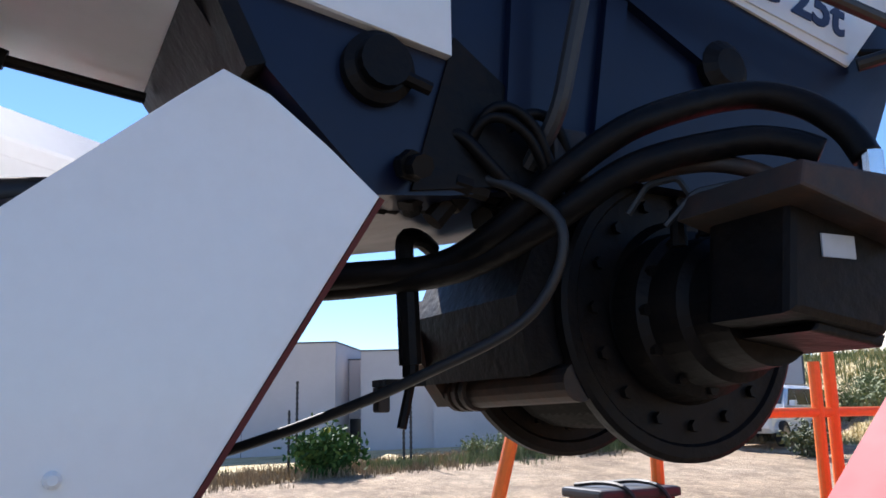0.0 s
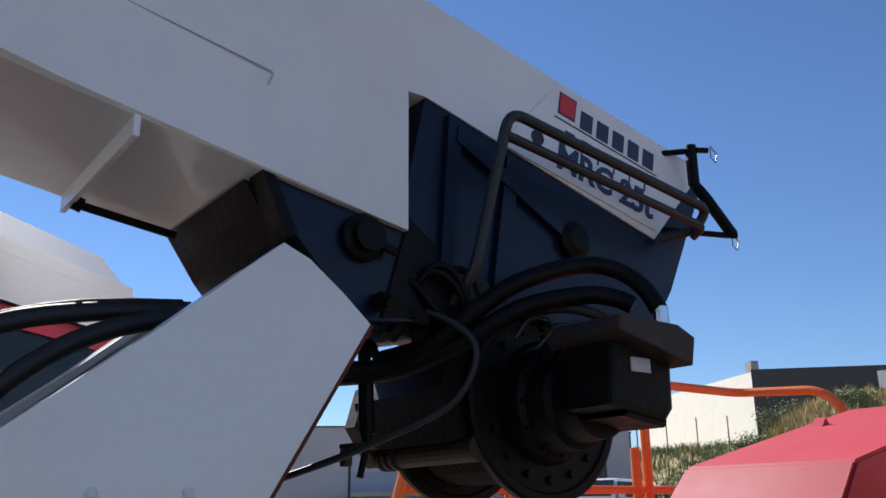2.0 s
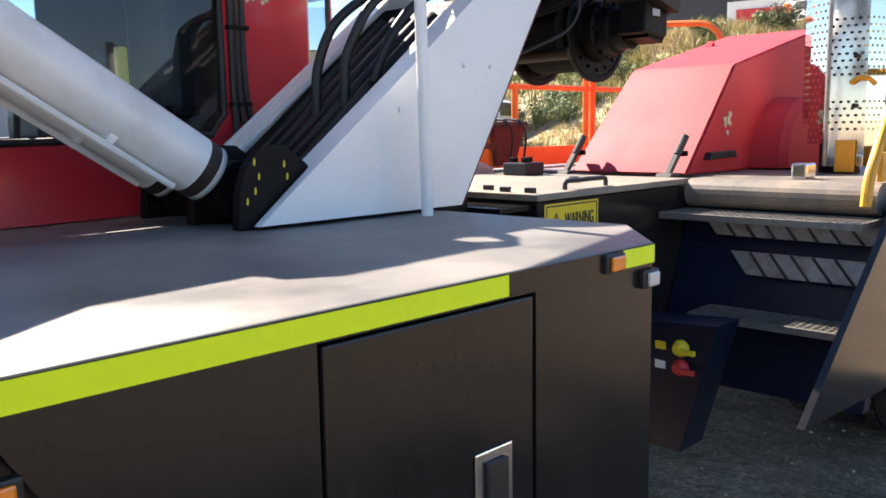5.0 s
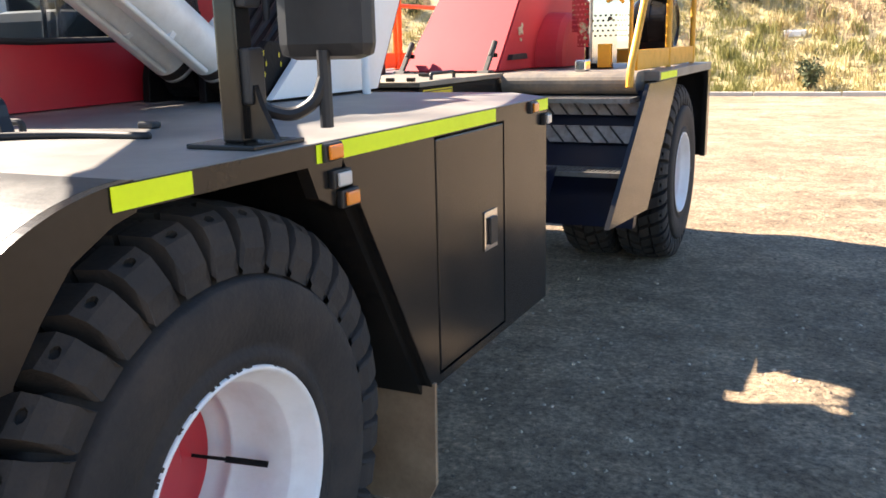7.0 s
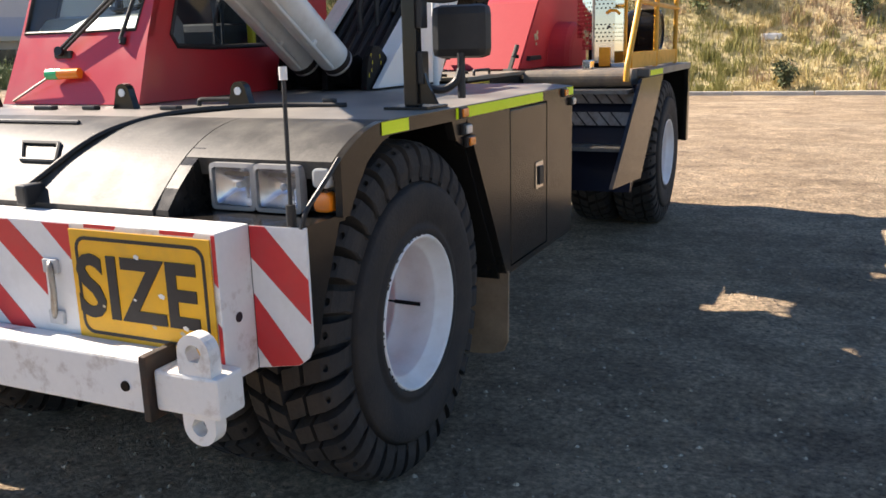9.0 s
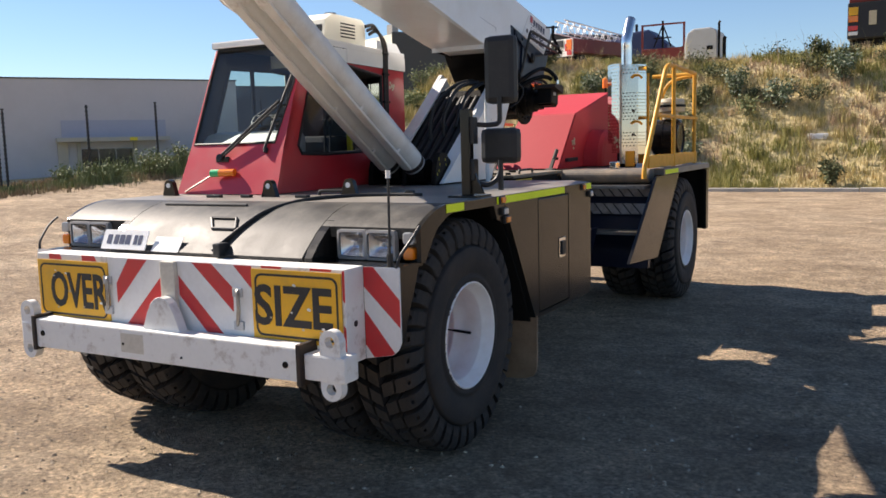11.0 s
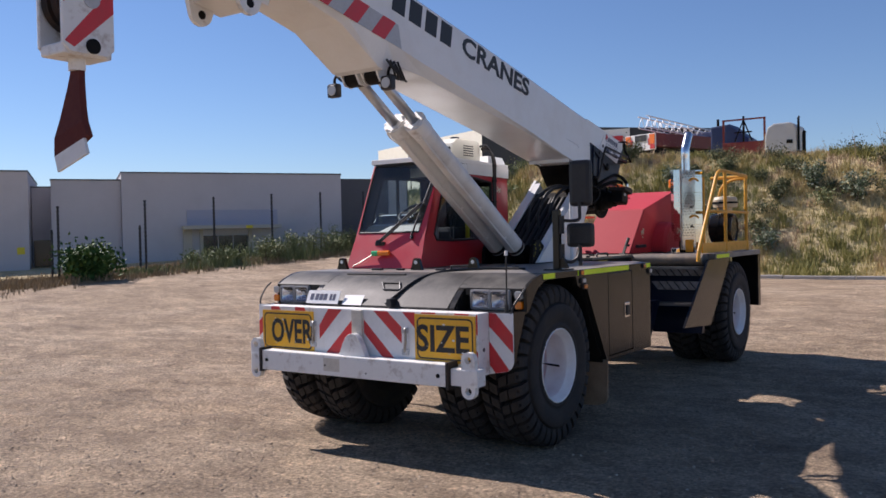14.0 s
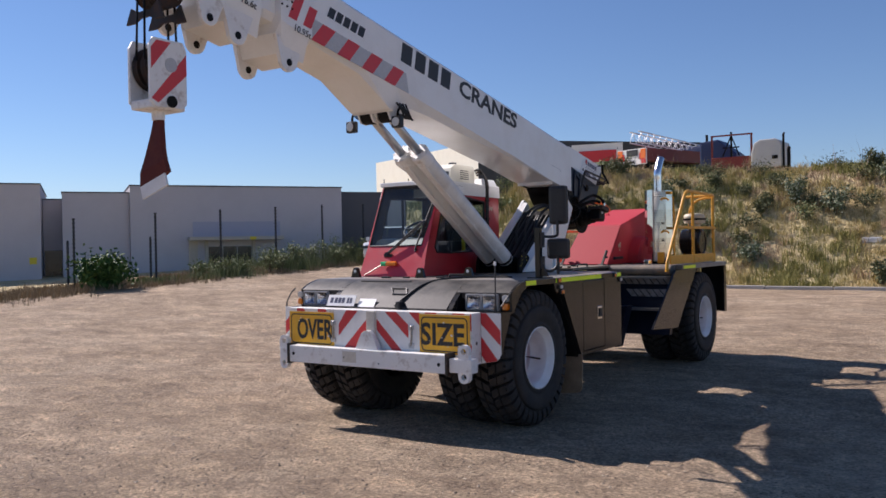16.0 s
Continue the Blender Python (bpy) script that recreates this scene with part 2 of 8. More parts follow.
def smooth_line(pts, steps=6):
    """A rounded line through the points."""
    ps = [Vector(p) for p in pts]
    if len(ps) < 3:
        return ps
    out = []
    for i in range(len(ps) - 1):
        p0, p1, p2, p3 = ps[max(0, i - 1)], ps[i], ps[i + 1], ps[min(len(ps) - 1, i + 2)]
        for k in range(steps):
            t = k / steps
            out.append(0.5 * (2 * p1 + (p2 - p0) * t + (2 * p0 - 5 * p1 + 4 * p2 - p3) * t * t + (3 * p1 - p0 - 3 * p2 + p3) * t ** 3))
    out.append(ps[-1])
    return out


def tube(bm, pts, r, n=10, steps=0, taper=None):
    """A round bar or hose along a line of points."""
    ps = smooth_line(pts, steps) if steps else [Vector(p) for p in pts]
    rings, side = [], None
    for i, p in enumerate(ps):
        d = (ps[min(i + 1, len(ps) - 1)] - ps[max(i - 1, 0)]).normalized()
        if side is None:
            side = d.orthogonal().normalized()
        side = (side - d * side.dot(d)).normalized()
        up = d.cross(side)
        rr = r if taper is None else r + (taper - r) * i / (len(ps) - 1)
        rings.append([bm.verts.new(p + (side * math.cos(a) + up * math.sin(a)) * rr) for a in (2 * math.pi * k / n for k in range(n))])
    for a, b in zip(rings, rings[1:]):
        for k in range(n):
            bm.faces.new((a[k], a[(k + 1) % n], b[(k + 1) % n], b[k]))
    bm.faces.new(rings[0])
    bm.faces.new(rings[-1])
    return bm


def rounded(points, r=0.05, n=5):
    """A line of points with its inner corners rounded."""
    ps = [Vector(p) for p in points]
    out = [ps[0]]
    for a, b, c in zip(ps, ps[1:], ps[2:]):
        q = min(r, (a - b).length / 2, (c - b).length / 2)
        s, e = b + (a - b).normalized() * q, b + (c - b).normalized() * q
        for k in range(n + 1):
            t = k / n
            out.append(s * (1 - t) ** 2 + b * 2 * t * (1 - t) + e * t * t)
    return out + [ps[-1]]


def lathe(bm, profile, centre, axis="x", n=48, caps=True):
    """Turns a profile of (along, radius) round an axis."""
    c = Vector(centre)
    rings = []
    for u, r in profile:
        ring = []
        for k in range(n):
            a = 2 * math.pi * k / n
            p, q = r * math.cos(a), r * math.sin(a)
            ring.append(bm.verts.new(c + Vector({"x": (u, p, q), "y": (p, u, q), "z": (p, q, u)}[axis])))
        rings.append(ring)
    for a, b in zip(rings, rings[1:]):
        for k in range(n):
            bm.faces.new((a[k], a[(k + 1) % n], b[(k + 1) % n], b[k]))
    if caps and profile[0][1] > 1e-4:
        bm.faces.new(rings[0])
    if caps and profile[-1][1] > 1e-4:
        bm.faces.new(rings[-1])
    bmesh.ops.remove_doubles(bm, verts=bm.verts, dist=1e-5)
    return bm


def lettering(text, size, m, material, parent, name="lettering", depth=0.002, spacing=1.0, bold=0.0, shear=0.0, width=None):
    """Built-in letters as a mesh, lying in the pose m's xy plane; width stretches the line to that length."""
    cu = bpy.data.curves.new(name, "FONT")
    cu.body, cu.size, cu.extrude, cu.space_character, cu.offset, cu.shear = text, size, depth, spacing, bold, shear
    cu.align_x, cu.align_y = "CENTER", "CENTER"
    cu.resolution_u = 3
    ob = bpy.data.objects.new(name, cu)
    scene.collection.objects.link(ob)
    dg = bpy.context.evaluated_depsgraph_get()
    me = bpy.data.meshes.new_from_object(ob.evaluated_get(dg))
    bpy.data.objects.remove(ob)
    bm = bmesh.new()
    bm.from_mesh(me)
    bpy.data.meshes.remove(me)
    if width:
        xs = [v.co.x for v in bm.verts]
        bmesh.ops.scale(bm, vec=(width / (max(xs) - min(xs)), 1, 1), verts=bm.verts)
    bmesh.ops.transform(bm, matrix=m, verts=bm.verts)
    return part(name, bm, material, parent)


def frame_at(origin, right, up):
    """A pose whose x runs along right and whose y runs along up."""
    r = Vector(right).normalized()
    u = Vector(up)
    u = (u - r * u.dot(r)).normalized()
    n = r.cross(u)
    m = Matrix((r, u, n)).transposed().to_4x4()
    m.translation = Vector(origin)
    return m


def quad_plate(bm, m, outline, thick):
    """A flat outline in the pose m's xy plane, with thickness towards its back."""
    a = [bm.verts.new(m @ Vector((x, y, 0))) for x, y in outline]
    b = [bm.verts.new(m @ Vector((x, y, -thick))) for x, y in outline]
    bm.faces.new(a)
    bm.faces.new(b[::-1])
    for i in range(len(a)):
        j = (i + 1) % len(a)
        bm.faces.new((a[i], b[i], b[j], a[j]))
    return bm

# ---- ground, bank, kerb ----
def ease(t):
    t = max(0.0, min(1.0, t))
    return t * t * (3 - 2 * t)


def bank_height(x, y):
    """The grassed bank behind the yard: up from the kerb at y = 26 to a flat top."""
    foot = 25.9 + 0.012 * (x - 1) ** 2 * (1 if x > 12 else 0)
    side = max(ease((x + 24) / 9), 0.82 * ease((y - 40) / 12))
    return (5.0 * ease((y - foot) / 8.6) + 0.25 * ease((y - 34) / 10)) * side


def ground_height(x, y):
    rise = ease((-x - 3) / 19) * (0.18 + 0.04 * max(0, min(22, y)))
    rough_part = 0.03 * noise.noise((x * 0.35, y * 0.35, 0)) + 0.012 * noise.noise((x * 1.3, y * 1.3, 5))
    near = ease((math.hypot(x / 2.2, (y - 2.7) / 5) - 0.6) / 1.0)
    d = math.hypot(x - 1, y)
    fine_part = 0.0
    if d < 26 and y < 25 and x > -20:
        u, v = 0.86 * x + 0.5 * y, -0.5 * x + 0.86 * y
        rut = 1 - abs(noise.noise((u * 0.22, v * 1.5 + 0.4 * noise.noise((u * 0.3, v * 0.3, 1)), 2)))
        fine_part = 0.075 * (rut - 0.8) + 0.024 * noise.noise((x * 2.7, y * 2.7, 4)) + 0.014 * noise.noise((x * 5.5, y * 5.5, 8))
        fine_part *= ease((26 - d) / 10) * (0.15 + 0.85 * near)
    return rise + rough_part * near + fine_part + bank_height(x, y)


def ground_material():
    m, nt, b = node_material("dusty gravel yard", (0.42, 0.34, 0.26), 0.9)
    n, l = nt.nodes, nt.links
    geo = n.new("ShaderNodeNewGeometry")

    def noise_node(scale, detail=6, rough=0.6, stretch=None):
        q = n.new("ShaderNodeTexNoise")
        q.inputs["Scale"].default_value, q.inputs["Detail"].default_value, q.inputs["Roughness"].default_value = scale, detail, rough
        if stretch:
            mp = n.new("ShaderNodeMapping")
            mp.inputs["Rotation"].default_value = (0, 0, radians(stretch[0]))
            mp.inputs["Scale"].default_value = stretch[1]
            l.new(geo.outputs["Position"], mp.inputs["Vector"])
            l.new(mp.outputs["Vector"], q.inputs["Vector"])
        else:
            l.new(geo.outputs["Position"], q.inputs["Vector"])
        return q

    def ramp(src, stops):
        r = n.new("ShaderNodeValToRGB")
        e = r.color_ramp.elements
        e[0].position, e[0].color = stops[0][0], (*stops[0][1], 1)
        e[1].position, e[1].color = stops[-1][0], (*stops[-1][1], 1)
        for p, c in stops[1:-1]:
            k = e.new(p)
            k.color = (*c, 1)
        l.new(src, r.inputs["Fac"])
        return r

    big = ramp(noise_node(0.35, 7, 0.62).outputs["Fac"], [(0.3, (0.43, 0.318, 0.205)), (0.5, (0.56, 0.425, 0.285)), (0.72, (0.66, 0.525, 0.37))])
    tracks = noise_node(1.6, 7, 0.68, (28, (0.8, 1.25, 1)))
    fine = noise_node(30, 6, 0.8)
    vor = n.new("ShaderNodeTexVoronoi")
    vor.inputs["Scale"].default_value = 26
    l.new(geo.outputs["Position"], vor.inputs["Vector"])
    stone = ramp(vor.outputs["Distance"], [(0.0, (1.35, 1.3, 1.25)), (0.28, (1.02, 1.0, 0.98)), (0.7, (0.72, 0.7, 0.68))])
    tr = ramp(tracks.outputs["Fac"], [(0.36, (0.72, 0.70, 0.69)), (0.52, (0.97, 0.97, 0.97)), (0.7, (1.2, 1.19, 1.18))])
    fr = ramp(fine.outputs["Fac"], [(0.36, (0.42, 0.41, 0.40)), (0.5, (0.98, 0.98, 0.97)), (0.64, (1.42, 1.40, 1.37))])
    lumps = noise_node(6.5, 8, 0.75)
    clod = ramp(lumps.outputs["Fac"], [(0.34, (0.66, 0.64, 0.63)), (0.5, (0.97, 0.97, 0.97)), (0.66, (1.22, 1.21, 1.19))])
    lanes = ramp(noise_node(0.9, 6, 0.7, (-32, (0.7, 1.5, 1))).outputs["Fac"], [(0.36, (0.70, 0.68, 0.66)), (0.5, (1.0, 1.0, 1.0)), (0.64, (1.22, 1.22, 1.2))])
    def tyre_marks(centre, width, seed):
        """Bent wheel marks round a far point, broken up in patches."""
        mp, wave, patch, keep, amount = n.new("ShaderNodeMapping"), n.new("ShaderNodeTexWave"), noise_node(0.28, 3, 0.6, (seed, (1.0, 1.3, 1.0))), n.new("ShaderNodeMapRange"), n.new("ShaderNodeMath")
        mp.inputs["Location"].default_value = (-centre[0], -centre[1], 0)
        l.new(geo.outputs["Position"], mp.inputs["Vector"])
        l.new(mp.outputs["Vector"], wave.inputs["Vector"])
        wave.wave_type, wave.rings_direction = "RINGS", "Z"
        wave.inputs["Scale"].default_value, wave.inputs["Distortion"].default_value = 0.314 / width, 1.6
        wave.inputs["Detail"].default_value, wave.inputs["Detail Scale"].default_value, wave.inputs["Detail Roughness"].default_value = 4, 1.4, 0.7
        keep.inputs["From Min"].default_value, keep.inputs["From Max"].default_value = 0.54, 0.68
        l.new(patch.outputs["Fac"], keep.inputs["Value"])
        amount.operation = "MULTIPLY"
        l.new(wave.outputs["Fac"], amount.inputs[0])
        l.new(keep.outputs["Result"], amount.inputs[1])
        return amount
    marks = [tyre_marks((-16.0, -9.0), 0.30, 15), tyre_marks((9.0, 21.0), 0.42, 70)]
    worn_in = [ramp(q.outputs[0], [(0.0, (1.0, 1.0, 1.0)), (0.5, (1.04, 1.04, 1.03)), (1.0, (0.86, 0.85, 0.84))]) for q in marks]
    last = big.outputs["Color"]
    for q, f in ((tr, 1.0), (worn_in[0], 1.0), (worn_in[1], 1.0), (lanes, 0.8), (clod, 1.0), (fr, 1.0), (stone, 0.8)):
        mx = n.new("ShaderNodeMix")
        mx.data_type, mx.blend_type = "RGBA", "MULTIPLY"
        mx.inputs["Factor"].default_value = f
        l.new(last, mx.inputs["A"])
        l.new(q.outputs["Color"], mx.inputs["B"])
        last = mx.outputs["Result"]
    l.new(last, b.inputs["Base Color"])
    add = n.new("ShaderNodeMath")
    add.operation = "MULTIPLY_ADD"
    l.new(fine.outputs["Fac"], add.inputs[0])
    add.inputs[1].default_value = 0.7
    l.new(tracks.outputs["Fac"], add.inputs[2])
    rut = n.new("ShaderNodeMath")
    rut.operation = "MULTIPLY_ADD"
    l.new(lumps.outputs["Fac"], rut.inputs[0])
    rut.inputs[1].default_value = 1.3
    l.new(add.outputs[0], rut.inputs[2])
    bp = n.new("ShaderNodeBump")
    bp.inputs["Strength"].default_value, bp.inputs["Distance"].default_value = 1.0, 0.085
    height = rut.outputs[0]
    for q in marks:
        press = n.new("ShaderNodeMath")
        press.operation = "MULTIPLY_ADD"
        press.inputs[1].default_value = -0.22
        l.new(q.outputs[0], press.inputs[0])
        l.new(height, press.inputs[2])
        height = press.outputs[0]
    l.new(height, bp.inputs["Height"])
    l.new(bp.outputs["Normal"], b.inputs["Normal"])
    return m


def soil_material(name, stops, scale=1.2):
    m, nt, b = node_material(name, stops[0][1], 0.95)
    n, l = nt.nodes, nt.links
    geo = n.new("ShaderNodeNewGeometry")
    q = n.new("ShaderNodeTexNoise")
    q.inputs["Scale"].default_value, q.inputs["Detail"].default_value, q.inputs["Roughness"].default_value = scale, 9, 0.72
    l.new(geo.outputs["Position"], q.inputs["Vector"])
    r = n.new("ShaderNodeValToRGB")
    e = r.color_ramp.elements
    e[0].position, e[0].color = stops[0][0], (*stops[0][1], 1)
    e[1].position, e[1].color = stops[-1][0], (*stops[-1][1], 1)
    for p, c in stops[1:-1]:
        k = e.new(p)
        k.color = (*c, 1)
    l.new(q.outputs["Fac"], r.inputs["Fac"])
    l.new(r.outputs["Color"], b.inputs["Base Color"])
    bp = n.new("ShaderNodeBump")
    bp.inputs["Strength"].default_value, bp.inputs["Distance"].default_value = 0.9, 0.12
    l.new(q.outputs["Fac"], bp.inputs["Height"])
    l.new(bp.outputs["Normal"], b.inputs["Normal"])
    return m


GRAVEL = ground_material()
SOIL = soil_material("dry grass and soil", [(0.3, (0.30, 0.245, 0.11)), (0.46, (0.50, 0.40, 0.21)), (0.6, (0.64, 0.52, 0.30)), (0.75, (0.36, 0.29, 0.14))])


def build_ground():
    bm = bmesh.new()

    def axis(lo, hi, dense0, dense1, fine, coarse):
        out, a = [], lo
        while a < hi:
            out.append(a)
            d = 0 if dense0 <= a <= dense1 else min(abs(a - dense0), abs(a - dense1))
            a += fine + coarse * d
        return out + [hi]
    xs, ys = axis(-1500, 1500, -13, 9, 0.085, 0.035), axis(-1200, 1500, -9, 8, 0.085, 0.03)
    grid = [[bm.verts.new((x, y, ground_height(x, y))) for x in xs] for y in ys]
    for j in range(len(ys) - 1):
        for i in range(len(xs) - 1):
            f = bm.faces.new((grid[j][i], grid[j][i + 1], grid[j + 1][i + 1], grid[j + 1][i]))
            cx, cy = (xs[i] + xs[i + 1]) / 2, (ys[j] + ys[j + 1]) / 2
            if (cy > 26.1 and cx > -19) or cx < -20.5 + 1.3 * noise.noise((0, cy * 0.3, 3)) or cy > 60:
                f.material_index = 1
    return tagged(part("ground", bm, [GRAVEL, SOIL], smooth=True), "dusty tan gravel yard with tyre tracks and a grassed bank", "ground", kind="structure")


ground = build_ground()

bm = bmesh.new()
for k in range(22):
    x = -17 + k * 2.4
    box(bm, x, x + 2.36, 25.72, 25.92, ground_height(x, 25.6) - 0.1, ground_height(x + 1.2, 25.6) + 0.13, 0.02)
CONCRETE = worn("kerb concrete", (0.46, 0.43, 0.38), (0.28, 0.25, 0.2), 0.85, size=2, amount=0.6, bump=0.05)
tagged(part("kerb", bm, CONCRETE), "weathered concrete kerb at the foot of the grassed bank", "kerb", kind="structure")

BEIGE_PATCH = worn("weathered cream paint", (0.60, 0.56, 0.48), (0.42, 0.36, 0.28), 0.5, size=9, amount=0.5, bump=0.01)
# ---- the crane ----
crane = thing("mobile_crane", (0, 2.7, 0), "white, red and black articulated crane parked on gravel", "crane")

# front deck
bm = bmesh.new()
DECK_Z = 1.50
prism(bm, [(-1.37, -0.28), (1.37, -0.28), (1.37, 2.075), (1.10, 2.38), (-1.10, 2.38), (-1.37, 2.075)], "z", DECK_Z - 0.055, DECK_Z, 0.006)
front_deck = part("front_deck", bm, DECK, crane, "dusty matt black front deck plate")

# bonnet: curved middle and two lamp bays
HOOD = [(p.y, p.z) for p in smooth_line([(0, -0.27, 1.50), (0, -0.36, 1.492), (0, -0.46, 1.468), (0, -0.56, 1.425), (0, -0.65, 1.368), (0, -0.73, 1.30), (0, -0.80, 1.235)], 6)]
def hood_section(bm, x0, x1, front_cut=None, thick=0.06):
    out = [p for p in HOOD if front_cut is None or p[0] > front_cut]
    if front_cut is not None:
        i = next(k for k, p in enumerate(HOOD) if p[0] <= front_cut)
        a, b = HOOD[i - 1], HOOD[i]
        t = (front_cut - a[0]) / (b[0] - a[0])
        out = out + [(front_cut, a[1] + t * (b[1] - a[1]))]
    inner = [(y + 0.012, z - thick) for y, z in out]
    prism(bm, out + inner[::-1], "x", x0, x1)
bm = bmesh.new()
hood_section(bm, -0.74, 0.74)
bonnet = part("bonnet", bm, BONNET, crane, "curved black bonnet with dust and scuffs", smooth=False)
for s in (-1, 1):
    bm = bmesh.new()
    a, b = sorted((s * 0.745, s * 1.343))
    hood_section(bm, a, b, -0.615)
    part("bonnet_side", bm, BONNET, crane)
    # lamp bay: walls round the headlights
    bm = bmesh.new()
    box(bm, a, b, -0.565, -0.55, 1.22, 1.40)
    prism(bm, [(-0.60, 1.40), (-0.57, 1.42), (-0.57, 1.21), (-0.79, 1.21), (-0.79, 1.235), (-0.73, 1.30), (-0.65, 1.368)], "x", min(s * 0.745, s * 0.80), max(s * 0.745, s * 0.80))
    box(bm, a, b, -0.80, -0.55, 1.19, 1.213)
    part("lamp_bay", bm, BLACK, crane)
    # mudguard edge over the front wheel
    bm = bmesh.new()
    prism(bm, [p for p in HOOD if p[0] > -0.61] + [(-0.61, 1.395), (-0.61, 1.21), (-0.57, 1.21), (-0.50, 1.30), (-0.43, 1.375), (-0.33, 1.425), (-0.27, 1.44)], "x", *sorted((s * 1.345, s * 1.372)))
    part("front_mudguard", bm, BLACK, crane)
    bm = bmesh.new()
    prism(bm, [(-0.79, 1.19), (-0.575, 1.19), (-0.64, 1.05), (-0.70, 0.93), (-0.735, 0.82), (-0.79, 0.80)], "x", *sorted((s * 1.31, s * 1.335)))
    part("guard_panel", bm, BLACK, crane)
bm = bmesh.new()
box(bm, -1.38, 1.34, -0.80, -0.765, 1.17, 1.208)
part("bonnet_ledge", bm, BLACK, crane)
# edge strips, side panels
for s in (-1, 1):
    bm = bmesh.new()
    a, b = sorted((s * 1.335, s * 1.374))
    prism(bm, [(-0.28, 1.445), (2.075, 1.445), (2.075, 1.497), (-0.28, 1.497)], "x", a, b)
    part("deck_edge", bm, BLACK, crane)
    bm = bmesh.new()
    a, b = sorted((s * 1.33, s * 1.368))
    prism(bm, [(0.45, 1.444), (0.93, 0.62), (0.985, 0.62), (0.985, 1.444)], "x", a, b)
    part("side_panel", bm, BLACK, crane, "glossy black side panel")
    bm = bmesh.new()
    prism(bm, [(1.586, 0.62), (2.075, 0.62), (2.075, 1.444), (1.586, 1.444)], "x", a, b)
    part("side_panel", bm, BLACK, crane, "glossy black side panel")
    bm = bmesh.new()
    prism(bm, [(0.985, 0.62), (1.586, 0.62), (1.586, 0.65), (0.985, 0.65)], "x", a, b)
    part("door_sill", bm, BLACK, crane)
    bm = bmesh.new()
    prism(bm, [(0.29, 1.444), (0.45, 1.444), (0.40, 1.33), (0.33, 1.36)], "x", a, b)
    part("mudguard_corner", bm, BLACK, crane)
    bm = bmesh.new()
    box(bm, a, b, 0.996, 1.576, 0.658, 1.436, 0.006)
    door = part("locker_door", bm, BLACK, crane, "glossy black locker door with a recessed latch")
    bm = bmesh.new()
    o = s * 1.369
    box(bm, min(o, o + s * 0.006), max(o, o + s * 0.006), 1.375, 1.495, 0.985, 1.13, 0.004)
    latch = part("latch_plate", bm, CHROME, door)
    bm = bmesh.new()
    o = s * 1.376
    box(bm, min(o, o + s * 0.01), max(o, o + s * 0.01), 1.405, 1.47, 1.005, 1.105, 0.003)
    part("latch_paddle", bm, PLASTIC, door)
    # wheel box behind the mudguard opening
    bm = bmesh.new()
    prism(bm, [(0.43, 1.43), (0.915, 0.60), (0.985, 0.60), (0.985, 1.43)], "x", *sorted((s * 0.55, s * 1.33)))
    part("wheel_box", bm, BLACK, crane)
    bm = bmesh.new()
    box(bm, *sorted((s * 0.55, s * 1.33)), 0.99, 2.03, 0.60, 1.44)
    part("locker_body", bm, BLACK, crane)
    bm = bmesh.new()
    prism(bm, [(s * x, z) for x, z in ((0.92, 0.64), (0.92, 0.17), (1.28, 0.19), (1.345, 0.215), (1.372, 0.27), (1.378, 0.64))], "y", 0.925, 0.943, 0.004)
    part("mudflap", bm, FLAP, crane, "muddy brown rubber mudflap")

# chassis under the deck
bm = bmesh.new()
box(bm, -0.45, 0.45, -0.55, 2.35, 0.72, 1.18)
box(bm, -0.40, 0.40, 0.30, 2.35, 1.18, 1.43)
box(bm, -0.35, 0.35, -0.93, -0.55, 0.80, 1.05)
box(bm, -0.60, 0.60, -0.14, 0.14, 0.56, 0.86, 0.03)
part("front_chassis", bm, GREASY, crane)
bm = bmesh.new()
tube(bm, [(0, 2.62, 0.55), (0, 2.62, 1.55)], 0.16, 16)
box(bm, -0.3, 0.3, 2.3, 2.95, 0.7, 0.85)
box(bm, -0.3, 0.3, 2.3, 2.95, 1.25, 1.38)
part("articulation_joint", bm, GREASY, crane)

# ---- bumper ----
CX = -0.04       # the crane's middle line at the front
bm = bmesh.new()
box(bm, -1.215, 1.135, -0.966, -0.80, 0.725, 1.215, 0.006)
bumper = part("bumper", bm, WHITE_WORN, crane, "white steel bumper with chevrons and oversize signs")
BY = -0.9662


def flat_shape(name, outline, y, mat, parent, thick=0.0012):
    bm = bmesh.new()
    prism(bm, outline, "y", y - thick, y)
    return part(name, bm, mat, parent)


for x0, x1, shapes in (
        (-0.575, -0.06, ([(-0.507, 0.942), (-0.507, 1.06), (-0.40, 1.208), (-0.244, 1.208)], [(-0.442, 0.815), (-0.30, 0.815), (-0.10, 1.03), (-0.10, 1.155)])),
        (-0.02, 0.54, ([(0.0, 1.02), (0.0, 1.13), (0.32, 0.818), (0.20, 0.818)], [(0.106, 1.208), (0.25, 1.208), (0.40, 1.08), (0.396, 0.951)], [(0.408, 1.208), (0.535, 1.208), (0.535, 1.081)]))):
    bm = bmesh.new()
    box(bm, x0, x1, BY - 0.002, BY, 0.80, 1.21)
    plate = part("chevron_plate", bm, SIGN_WHITE, bumper)
    for q in shapes:
        flat_shape("red_stripe", q, BY - 0.0022, SIGN_RED, plate)
